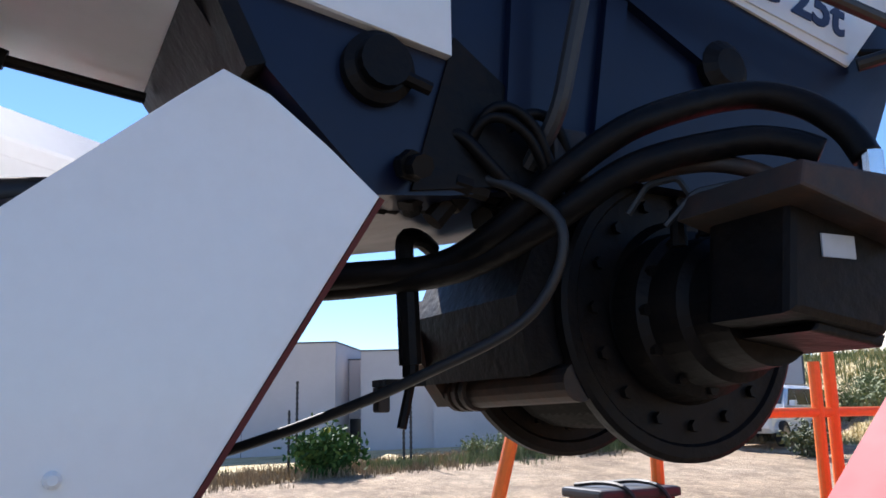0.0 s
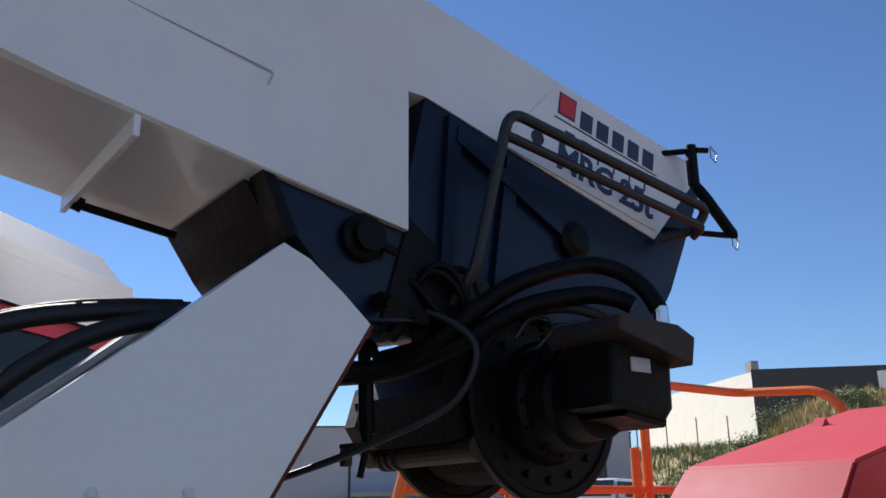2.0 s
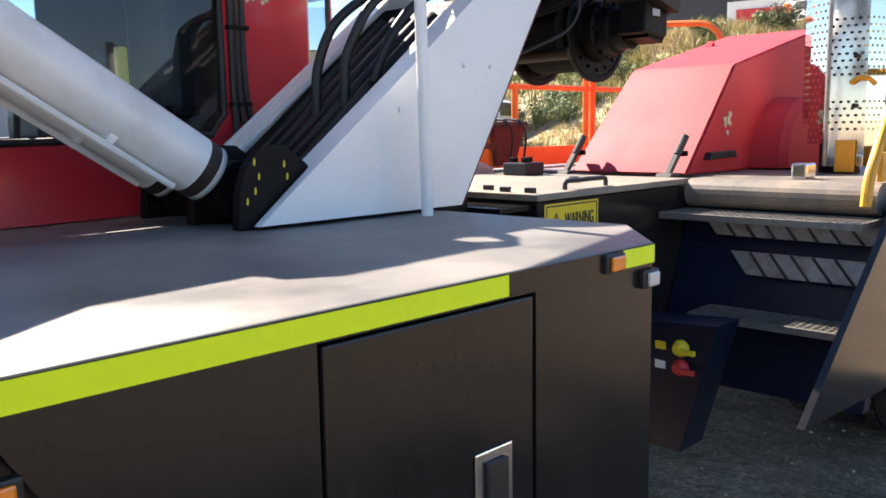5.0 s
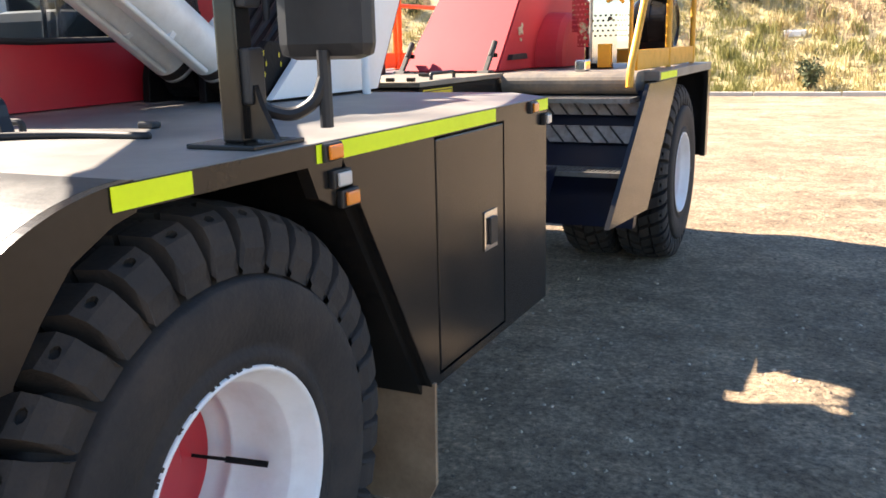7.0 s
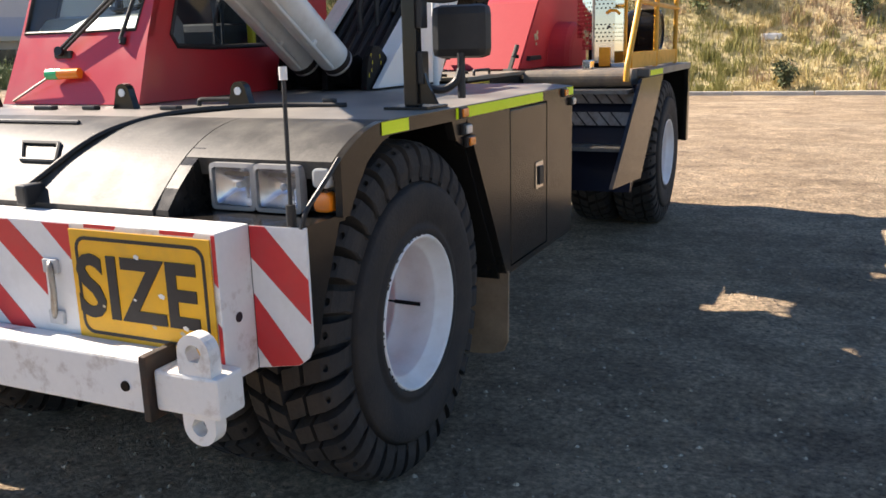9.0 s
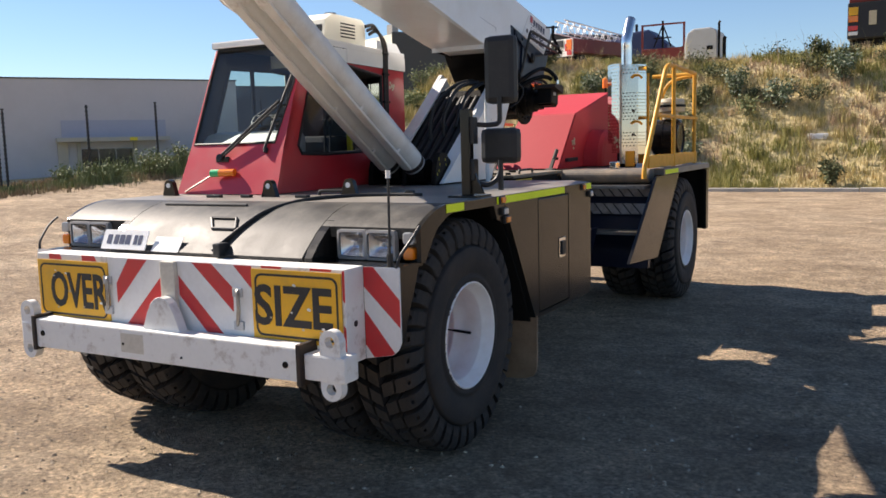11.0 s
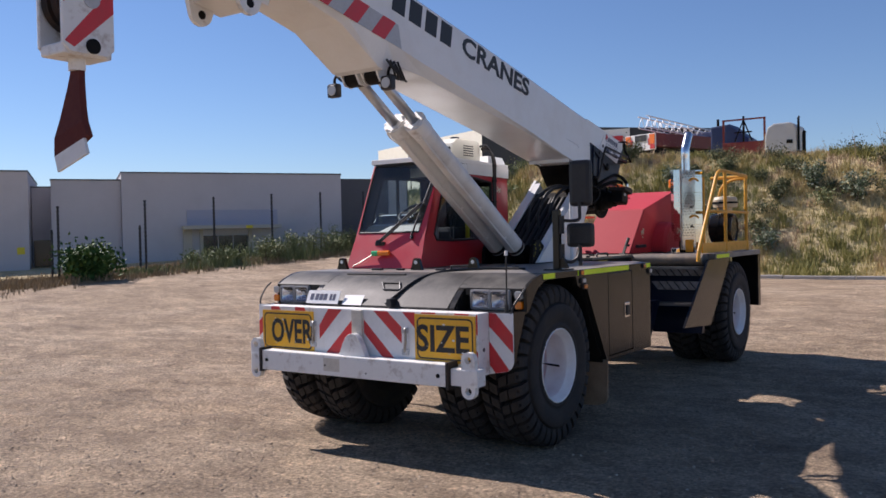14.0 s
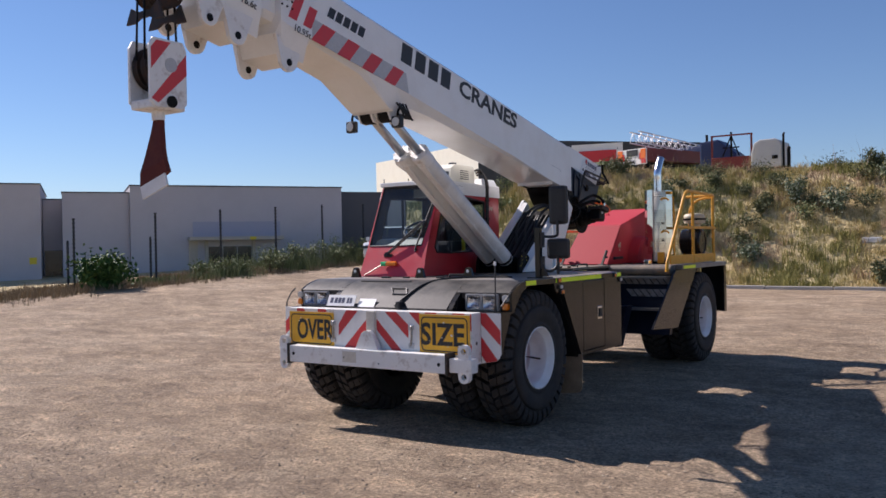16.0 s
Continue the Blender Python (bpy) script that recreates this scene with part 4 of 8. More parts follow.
def boom_section(y, half, belly_half, belly, zt=None, zl=None):
    zt, zl = zt or top_z(y), zl or low_z(y)
    c = 0.035
    return [(XB - half + c, y, zt), (XB + half - c, y, zt), (XB + half, y, zt - c), (XB + half, y, zl), (XB + belly_half, y, zl - belly), (XB - belly_half, y, zl - belly),
            (XB - half, y, zl), (XB - half, y, zt - c)]


bm = bmesh.new()
H = 0.295
loft([boom_section(y, hw, bh, be) for y, hw, bh, be in ((-2.18, H, 0.25, 0.03), (-2.0, H, 0.25, 0.045), (-1.42, H, 0.25, 0.065), (-0.97, H, 0.25, 0.235), (-0.90, H, 0.25, 0.235), (-0.72, H, 0.24, 0.13), (-0.3, H, 0.235, 0.085),
      (0.5, H, 0.24, 0.06), (1.5, 0.29, 0.26, 0.02), (2.4, 0.275, 0.262, 0.006), (2.8, 0.268, 0.262, 0.003), (3.14, 0.264, 0.262, 0.0))], bm)
boom = part("boom", bm, WHITE, crane, "white steel box boom with red chevrons and black lettering")
# rear of the boom: white upper band, navy lower body
bm = bmesh.new()
prism(bm, [(3.10, top_z(3.10)), (4.19, top_z(4.19)), (4.19, 2.93), (3.99, 2.72), (3.20, 2.93), (3.10, 2.93)], "x", XB - 0.255, XB + 0.2525)
part("boom_rear", bm, WHITE, boom)
bm = bmesh.new()
prism(bm, [(2.80, 2.648), (3.125, 2.59), (3.20, 2.935), (3.99, 2.725), (4.19, 2.935), (4.22, 2.90), (4.05, 2.58), (3.93, 2.42), (3.45, 2.44), (3.30, 2.41), (3.14, 2.385), (3.03, 2.375), (2.88, 2.53)], "x", XB - 0.25, XB + 0.247)
navy = part("boom_foot", bm, NAVY, boom, "dark navy painted boom foot with grease")
for s in (1, -1):
    bm = bmesh.new()
    a, b = sorted((XB + s * 0.247, XB + s * 0.285))
    lathe(bm, [(a, 0.0), (a, 0.052), (b - 0.02, 0.052), (b - 0.012, 0.04), (b - 0.012, 0.0)], (0, 3.03, 2.55), "x", 28)
    part("pivot_pin", bm, GREASY, navy, "greasy pivot pin")
    bm = bmesh.new()
    tube(bm, [(XB + s * 0.270, 3.03, 2.55), (XB + s * 0.29, 3.03, 2.55)], 0.036, 16)
    tube(bm, [(XB + s * 0.275, 3.05, 2.54), (XB + s * 0.275, 3.10, 2.525)], 0.010, 8)
    part("pivot_cap", bm, GREASY, navy)
    # stiffener frames on the navy side
    bm = bmesh.new()
    X0s, X1s = sorted((XB + s * 0.247, XB + s * 0.262))
    prism(bm, [(3.26, 2.90), (3.30, 2.89), (3.27, 2.52), (3.23, 2.53)], "x", X0s, X1s)
    part("stiffener", bm, NAVY, navy)
    bm = bmesh.new()
    prism(bm, [(3.44, 2.84), (3.48, 2.83), (3.42, 2.48), (3.38, 2.48)], "x", X0s, X1s)
    part("stiffener", bm, NAVY, navy)
    bm = bmesh.new()
    prism(bm, [(3.285, 2.875), (3.64, 2.68), (3.63, 2.65), (3.28, 2.835)], "x", X0s, X1s + s * 0.004 if s > 0 else X1s)
    part("stiffener", bm, NAVY, navy)
    bm = bmesh.new()
    lathe(bm, [(0.0, 0.0), (0.0, 0.045), (0.02, 0.05), (0.035, 0.03), (0.035, 0.0)] if s > 0 else [(0.0, 0.0), (0.0, 0.045), (-0.02, 0.05), (-0.035, 0.03), (-0.035, 0.0)], (XB + s * 0.247, 3.66, 2.655), "x", 18)
    part("grease_cap", bm, GREASY, navy)
# white label on the left side
LX = XB + 0.257
LAB = [(3.423, 2.868), (3.992, 2.744), (4.037, 2.985), (4.02, 3.0), (3.615, 3.075), (3.60, 3.06)]
bm = bmesh.new()
prism(bm, LAB, "x", LX - 0.004, LX)
label = part("maker_label", bm, SIGN_WHITE, boom, "white maker's label with navy lettering")
along = Vector((0, 0.42, -0.085)).normalized()
up = Vector((0, 0.06, 0.30)).normalized()
def on_label(y, z):
    return frame_at((LX + 0.0005, y, z), along, up)
lettering("MRC 25t", 0.105, on_label(3.80, 2.845), NAVY_INK, label, bold=0.003, width=0.375)
bm = bmesh.new()     # maker's words and mark as plain blocks
for k in range(5):
    quad_plate(bm, on_label(3.735 + k * 0.062, 3.008 - k * 0.0125), [(-0.022, -0.028), (0.024, -0.028), (0.024, 0.028), (-0.022, 0.028)], -0.001)
for k in range(6):
    m = on_label(3.665 + k * 0.062, 2.937 - k * 0.0125)
    quad_plate(bm, m, [(-0.018, -0.024), (-0.012, -0.024), (-0.012, 0.024), (-0.018, 0.024)], -0.001)
    quad_plate(bm, m, [(-0.012, 0.018), (0.018, 0.018), (0.018, 0.024), (-0.012, 0.024)], -0.001)
tagged(part("maker_band", bm, NAVY_INK, label), kind="stuff")
bm = bmesh.new()
m = on_label(3.665, 3.035)
quad_plate(bm, m, [(-0.032, -0.034), (0.032, -0.034), (0.032, 0.034), (-0.032, 0.034)], -0.0008)
part("maker_mark_edge", bm, NAVY_INK, label)
bm = bmesh.new()
quad_plate(bm, m @ Matrix.Translation((0, 0, 0.001)), [(-0.027, -0.029), (0.027, -0.029), (0.027, 0.029), (-0.027, 0.029)], -0.0008)
part("maker_mark", bm, SIGN_RED, label)
bm = bmesh.new()
quad_plate(bm, on_label(3.815, 2.955), [(-0.205, -0.002), (0.205, -0.002), (0.205, 0.002), (-0.205, 0.002)], -0.001)
part("label_rule", bm, NAVY_INK, label)
bm = bmesh.new()
lathe(bm, [(LX - 0.003, 0.0), (LX - 0.003, 0.022), (LX + 0.002, 0.022), (LX + 0.002, 0.0)], (0, 3.549, 2.915), "x", 18)
part("drain_hole", bm, INK, boom)
# grab rail on the boom foot
bm = bmesh.new()
tube(bm, rounded([(0.215, 3.27, 2.44), (0.275, 3.285, 2.50), (0.345, 3.345, 2.885), (0.342, 4.075, 2.79), (0.30, 4.06, 2.735), (0.23, 4.0, 2.72)], 0.045), 0.0135, 10)
tube(bm, rounded([(0.338, 3.335, 2.825), (0.338, 4.05, 2.735), (0.30, 4.05, 2.715)], 0.02), 0.012, 10)
part("grab_rail", bm, PLASTIC, navy, "black bent tube grab rail")
bm = bmesh.new()
box(bm, 0.213, 0.24, 3.30, 3.36, 2.42, 2.50, 0.006)
part("rail_foot", bm, RUSTY, navy)
# pins at the boom's end
for pts in ([(0.20, 4.05, 3.0), (0.285, 4.14, 3.005), (0.30, 4.165, 3.005)], [(0.20, 4.02, 2.76), (0.31, 4.20, 2.745), (0.325, 4.225, 2.745)]):
    bm = bmesh.new()
    tube(bm, pts, 0.009, 8)
    part("end_pin", bm, GREASY, navy)
bm = bmesh.new()
tube(bm, [(0.27, 4.125, 3.02), (0.27, 4.125, 2.90), (0.285, 4.15, 2.86), (0.32, 4.215, 2.745)], 0.017, 8)
part("pin_lever", bm, GREASY, navy)
for y, z in ((4.165, 3.005), (4.225, 2.745)):
    bm = bmesh.new()
    tube(bm, [(0.31, y, z + 0.01), (0.315, y + 0.022, z - 0.012), (0.315, y + 0.012, z - 0.04), (0.31, y - 0.002, z - 0.028), (0.31, y, z + 0.01)], 0.0022, 6)
    part("linch_pin", bm, STEEL, navy)
# ---- winch ----
W = Vector((0, 3.585, 2.243))
winch = new("winch")
winch.parent = crane
winch.location = W - WHERE[crane.name]
WHERE[winch.name] = W
tagged(winch, "greasy black hydraulic winch under the boom foot")
for x0, x1 in ((0.150, 0.178), (-0.195, -0.167)):
    bm = bmesh.new()
    lathe(bm, [(x0, 0.0), (x0, 0.232), (x0 + 0.005, 0.24), (x1 - 0.005, 0.24), (x1, 0.232), (x1, 0.215), (x1 - 0.006, 0.21), (x1 - 0.006, 0.15), (x1 + 0.012, 0.14), (x1 + 0.012, 0.0)], W, "x", 56)
    fl = part("drum_flange", bm, GREASY, winch)
    for k in range(16):
        a = 2 * math.pi * k / 16
        p = W + Vector((x1 - 0.007, 0.182 * math.cos(a), 0.182 * math.sin(a)))
        bm = bmesh.new()
        tube(bm, [p, p + Vector((0.012, 0, 0))], 0.010, 6)
        part("flange_bolt", bm, GREASY, fl)
bm = bmesh.new()
lathe(bm, [(-0.17, 0.0), (-0.17, 0.165), (0.155, 0.165), (0.155, 0.0)], W, "x", 36)
part("rope_drum", bm, GREASY, winch)
bm = bmesh.new()
for k in range(14):
    c = [(-0.155 + k * 0.0235, W.y + 0.176 * math.cos(a), W.z + 0.176 * math.sin(a)) for a in (2 * math.pi * j / 24 for j in range(25))]
    tube(bm, c, 0.0115, 6)
tagged(part("wire_rope", bm, GREASY, winch), kind="stuff")
bm = bmesh.new()
lathe(bm, [(0.185, 0.0), (0.185, 0.135), (0.235, 0.130), (0.245, 0.115), (0.30, 0.11), (0.31, 0.095), (0.37, 0.09), (0.37, 0.0)], W + Vector((0, -0.02, -0.01)), "x", 40)
gb = part("gearbox", bm, GREASY, winch)
for k in range(12):
    a = 2 * math.pi * k / 12
    p = W + Vector((0.235, -0.02 + 0.118 * math.cos(a), -0.01 + 0.118 * math.sin(a)))
    bm = bmesh.new()
    tube(bm, [p, p + Vector((0.014, 0, 0))], 0.009, 6)
    part("gearbox_bolt", bm, GREASY, gb)
bm = bmesh.new()
prism(bm, [(3.45, 2.20), (3.62, 2.175), (3.645, 2.20), (3.65, 2.335), (3.47, 2.345)], "x", 0.36, 0.505, 0.012)
vb = part("motor_block", bm, GREASY, winch, "greasy black motor block")
bm = bmesh.new()
prism(bm, [(3.43, 2.345), (3.66, 2.29), (3.675, 2.352), (3.62, 2.375), (3.44, 2.378)], "x", 0.34, 0.555, 0.005)
part("motor_cap", bm, RUSTY, winch, "rust-brown cap over the motor block")
bm = bmesh.new()
prism(bm, [(3.50, 2.180), (3.63, 2.162), (3.64, 2.178), (3.52, 2.196)], "x", 0.30, 0.49, 0.004)
part("motor_foot", bm, GREASY, winch)
bm = bmesh.new()
box(bm, 0.5055, 0.508, 3.515, 3.575, 2.272, 2.302)
part("data_plate", bm, GREY_TAPE, winch)
bm = bmesh.new()
lathe(bm, [(0.0, 0.0), (0.0, 0.014), (0.012, 0.017), (0.05, 0.017), (0.05, 0.0)], (0.50, 3.635, 2.375), "z", 12)
part("chrome_fitting", bm, CHROME, winch)
for k in range(5):
    bm = bmesh.new()
    y, z = 3.47 + 0.035 * k, 2.34 + 0.015 * (k % 2)
    tube(bm, [(0.30 + 0.02 * k, y, z - 0.02), (0.30 + 0.02 * k, y, z + 0.035)], 0.012, 8)
    part("pipe_union", bm, GREASY, winch)
bm = bmesh.new()      # spacer bar between the flanges
tube(bm, [(-0.20, 3.363, 2.125), (0.17, 3.375, 2.13)], 0.03, 16)
for k in range(3):
    tube(bm, [(-0.20 + k * 0.03, 3.363, 2.125), (-0.185 + k * 0.03, 3.363, 2.125)], 0.035, 16)
part("spacer_bar", bm, RUSTY, winch, "rusty brown spacer bar")
bm = bmesh.new()
prism(bm, [(3.28, 2.26), (3.34, 2.40), (3.62, 2.42), (3.80, 2.40), (3.84, 2.26), (3.80, 2.30), (3.62, 2.36), (3.42, 2.30), (3.36, 2.16), (3.30, 2.14)], "x", -0.22, 0.15)
part("winch_frame", bm, GREASY, winch)
bm = bmesh.new()
prism(bm, [(3.30, 2.30), (3.36, 2.20), (3.37, 2.12), (3.34, 2.10), (3.27, 2.20)], "x", -0.25, -0.20)
part("frame_ear", bm, RUSTY, winch)
hose([(-0.10, 2.95, 2.30), (0.02, 3.06, 2.297), (0.10, 3.18, 2.308), (0.20, 3.235, 2.352), (0.27, 3.295, 2.42), (0.33, 3.38, 2.485), (0.37, 3.53, 2.535), (0.42, 3.60, 2.52), (0.47, 3.625, 2.47), (0.495, 3.635, 2.42)], 0.021, GREASY, "winch_hose", winch)
hose([(-0.14, 2.95, 2.29), (0.0, 3.07, 2.285), (0.12, 3.20, 2.30), (0.24, 3.28, 2.35), (0.33, 3.37, 2.42), (0.39, 3.50, 2.455), (0.43, 3.56, 2.45), (0.46, 3.59, 2.43)], 0.021, GREASY, "winch_hose", winch)
hose([(0.30, 3.40, 2.42), (0.36, 3.48, 2.43), (0.40, 3.55, 2.41), (0.42, 3.57, 2.37)], 0.013, RUSTY, "winch_hose", winch)
hose([(0.10, 3.14, 2.40), (0.20, 3.19, 2.42), (0.29, 3.27, 2.34), (0.26, 3.24, 2.22), (0.16, 3.12, 2.14), (0.02, 2.98, 2.07), (-0.2, 2.78, 1.99)], 0.008, RUBBER, "winch_hose", winch)
for pts in ([(0.30, 3.38, 2.36), (0.32, 3.40, 2.40), (0.34, 3.44, 2.41), (0.35, 3.46, 2.37)], [(0.33, 3.42, 2.34), (0.36, 3.45, 2.385), (0.40, 3.50, 2.395), (0.41, 3.52, 2.36)]):
    bm = bmesh.new()
    tube(bm, rounded(pts, 0.01), 0.005, 6)
    part("oil_pipe", bm, PLASTIC, winch)
bm = bmesh.new()
tube(bm, rounded([(-0.10, 3.26, 2.375), (0.0, 3.19, 2.37), (0.045, 3.142, 2.36), (0.05, 3.145, 2.30)], 0.03), 0.015, 10)
tube(bm, [(0.05, 3.145, 2.32), (0.052, 3.15, 2.16)], 0.018, 10)
tube(bm, [(0.052, 3.15, 2.16), (0.052, 3.15, 2.142)], 0.013, 10)
part("relief_pipe", bm, GREASY, winch)
bm = bmesh.new()
box(bm, 0.02, 0.075, 3.10, 3.165, 2.128, 2.138)
tube(bm, [(0.05, 3.15, 2.13), (0.05, 3.135, 2.066)], 0.008, 8)
part("valve_tap", bm, GREASY, winch)
bm = bmesh.new()
box(bm, 0.02, 0.045, 3.10, 3.12, 2.09, 2.128, 0.004)
part("worn_tab", bm, RUSTY, winch)
# dark pipe work packed between pivot and winch
bm = bmesh.new()
prism(bm, [(3.15, 2.62), (3.23, 2.56), (3.33, 2.47), (3.30, 2.415), (3.08, 2.385)], "x", 0.2125, 0.219)
part("backing_plate", bm, GREASY, winch)
rng = random.Random(12)
for k in range(16):
    y, z = rng.uniform(3.06, 3.34), rng.uniform(2.37, 2.44)
    x = rng.uniform(0.05, 0.24)
    d = Vector((rng.uniform(-1, 1), rng.uniform(-1, 1), rng.uniform(-0.3, 0.3))).normalized() * rng.uniform(0.03, 0.06)
    bm = bmesh.new()
    p = Vector((x, y, z))
    r = rng.uniform(0.010, 0.018)
    tube(bm, [p - d, p + d], r, 8)
    tube(bm, [p - d * 0.3, p + d * 0.3], r * 1.35, 6)
    part("pipe_union", bm, GREASY, winch)
for k in range(7):
    y, x = rng.uniform(3.08, 3.26), rng.uniform(0.10, 0.25)
    hose([(x - 0.06, y - 0.03, 2.40), (x, y, 2.43 + rng.uniform(0, 0.08)), (x + 0.02, y + 0.06, 2.42 + rng.uniform(0, 0.09)), (x, y + 0.12, 2.38)], rng.uniform(0.006, 0.011), GREASY, "winch_hose", winch)
# dark struts below the boom, ahead of the pivot
bm = bmesh.new()
prism(bm, [(2.78, 2.645), (3.0, 2.60), (3.03, 2.38), (2.96, 2.42), (2.86, 2.53)], "x", XB - 0.255, XB + 0.20)
part("boom_gusset", bm, GREASY, boom)
bm = bmesh.new()
prism(bm, [(2.79, 2.65), (2.815, 2.65), (2.875, 2.53), (2.85, 2.52)], "x", XB + 0.20, XB + 0.262)
part("boom_gusset", bm, GREASY, boom)
bm = bmesh.new()
tube(bm, [(-0.215, 2.555, 2.655), (-0.22, 2.78, 2.625)], 0.010, 10)
tube(bm, [(-0.215, 2.545, 2.66), (-0.215, 2.565, 2.654)], 0.017, 12)
part("boom_strut", bm, GREASY, boom)
bm = bmesh.new()
box(bm, -0.29, 0.23, 2.535, 2.547, 2.655, 2.725)
part("boom_rib", bm, WHITE, boom)
bm = bmesh.new()
X = XB + 0.272
tube(bm, rounded([(X, 2.44, 2.80), (X, 2.42, 2.93), (X + 0.001, 2.80, 2.86), (X - 0.001, 2.79, 2.83)], 0.01), 0.002, 6)
part("weld_line", bm, GREY_TAPE, boom)

# red and grey chevrons, lettering on the left side of the boom
SX = XB + H
def on_boom(y, z, lift=0.001):
    return frame_at((SX + lift, y, z), Vector((0, 1, -SLOPE)), Vector((0, 0.1, 1)))
bm = bmesh.new()
prism(bm, [(-2.15, 3.70), (-0.70, 3.415), (-0.74, 3.615), (-2.15, 3.895)], "x", SX + 0.0005, SX + 0.0025)
band = part("chevron_band", bm, GREY_TAPE, boom)
for k in range(4):
    bm = bmesh.new()
    y = -2.14 + k * 0.345
    z = 3.698 - 0.1966 * (y + 2.15)
    prism(bm, [(y, z), (y + 0.17, z - 0.033), (y + 0.33, z - 0.065 + 0.198), (y + 0.16, z - 0.032 + 0.198)], "x", SX + 0.0026, SX + 0.0036)
    part("red_stripe", bm, SIGN_RED, band)
lettering("CRANES", 0.25, on_boom(0.90, 3.492), INK, boom, bold=0.006, width=1.32)
bm = bmesh.new()      # the owner's and the model's names as plain bars
for k in range(4):
    quad_plate(bm, on_boom(-0.72 + k * 0.235, 3.812 - k * 0.235 * SLOPE), [(-0.09, -0.10), (0.09, -0.10), (0.09, 0.10), (-0.09, 0.10)], -0.001)
for k in range(5):
    quad_plate(bm, on_boom(-1.86 + k * 0.105, 3.985 - k * 0.105 * SLOPE), [(-0.055, -0.05), (0.03, -0.05), (0.055, 0.05), (-0.03, 0.05)], -0.001)
tagged(part("name_band", bm, INK, boom), kind="stuff")
# telescopic sections ahead of the main section
def sec(y, half, h, belly, bh):
    mid = (top_z(y) + low_z(y)) / 2 + 0.01
    return boom_section(y, half, bh, belly, mid + h / 2, mid - h / 2)
bm = bmesh.new()
loft([sec(-3.35, 0.245, 0.46, 0.06, 0.20), sec(-2.0, 0.245, 0.46, 0.06, 0.20)], bm)
inner = part("inner_boom", bm, WHITE, boom, "white telescopic boom section")
bm = bmesh.new()
loft([sec(-2.52, 0.31, 0.56, 0.10, 0.24), sec(-2.46, 0.325, 0.60, 0.23, 0.25), sec(-2.2, 0.325, 0.60, 0.23, 0.25), sec(-2.14, 0.31, 0.57, 0.08, 0.24)], bm)
part("boom_collar", bm, WHITE, boom)
bm = bmesh.new()
loft([sec(-3.12, 0.27, 0.50, 0.10, 0.22), sec(-3.08, 0.285, 0.54, 0.24, 0.23), sec(-2.72, 0.285, 0.54, 0.24, 0.23), sec(-2.68, 0.27, 0.5, 0.10, 0.22)], bm)
part("boom_collar", bm, WHITE, boom)
bm = bmesh.new()
loft([sec(-3.75, 0.22, 0.42, 0.08, 0.17), sec(-3.68, 0.24, 0.48, 0.18, 0.19), sec(-3.40, 0.24, 0.48, 0.22, 0.19), sec(-3.3, 0.22, 0.42, 0.06, 0.18)], bm)
part("boom_head", bm, WHITE, boom)
for y in (-2.45, -2.27):
    bm = bmesh.new()
    z = 3.80 - SLOPE * (y + 2.3)
    prism(bm, [(y, z), (y + 0.10, z - 0.02), (y + 0.19, z + 0.16), (y + 0.09, z + 0.18)], "x", XB + 0.3256, XB + 0.3266)
    part("red_stripe", bm, SIGN_RED, band)
for y, z, r in ((-2.39, 3.475, 0.10), (-2.965, 3.595, 0.095), (-3.25, 3.68, 0.085)):
    for s in (1, -1):
        x0, x1 = sorted((XB + s * 0.23, XB + s * 0.27))
        bm = bmesh.new()
        prism(bm, [(y + 0.17, z + 0.15), (y - 0.15, z + 0.20)] + [(y + r * math.cos(a), z + r * math.sin(a)) for a in (math.pi + math.pi * k / 8 for k in range(9))], "x", x0, x1, 0.004)
        lug = part("lifting_lug", bm, WHITE_WORN, boom)
        bm = bmesh.new()
        tube(bm, [(x0 - 0.004, y, z - 0.02), (x1 + 0.004, y, z - 0.02)], 0.032, 14)
        part("lug_hole", bm, GREASY, lug)
for text, y, dz in (("10.95t", -2.28, -0.005), ("16.6t", -2.86, 0.0), ("15.35t", -3.22, 0.06)):
    x = XB + (0.327 if y > -2.6 else 0.287)
    lettering(text, 0.085, frame_at((x, y, low_z(y) - 0.02 + dz), (0, 1, -SLOPE), (0, 0, 1)), INK, boom)
for y0, n in ((-2.62, 3), (-2.40, 3)):
    x = XB + (0.287 if y0 < -2.6 else 0.326)
    bm = bmesh.new()
    for i in range(3):
        for j in range(3):
            p = Vector((x - 0.002, y0 - 0.12 + i * 0.06, low_z(y0) + 0.14 + j * 0.06 - i * 0.01))
            tube(bm, [p, p + Vector((0.008, 0, 0))], 0.010, 8)
    tagged(part("wear_pad_bolts", bm, GREASY, boom), kind="stuff")
bm = bmesh.new()
for k, y in enumerate((-2.36, -2.9)):
    x = XB + (0.3265 if k == 0 else 0.2865)
    zc = low_z(y) + 0.25
    for q in range(2):
        yy = y - 0.10 + q * 0.13
        prism(bm, [(yy, zc - 0.04), (yy + 0.06, zc - 0.05), (yy + 0.13, zc + 0.10), (yy + 0.07, zc + 0.11)], "x", x - 0.001, x + 0.0015)
tagged(part("red_stripes", bm, SIGN_RED, boom), kind="stuff")
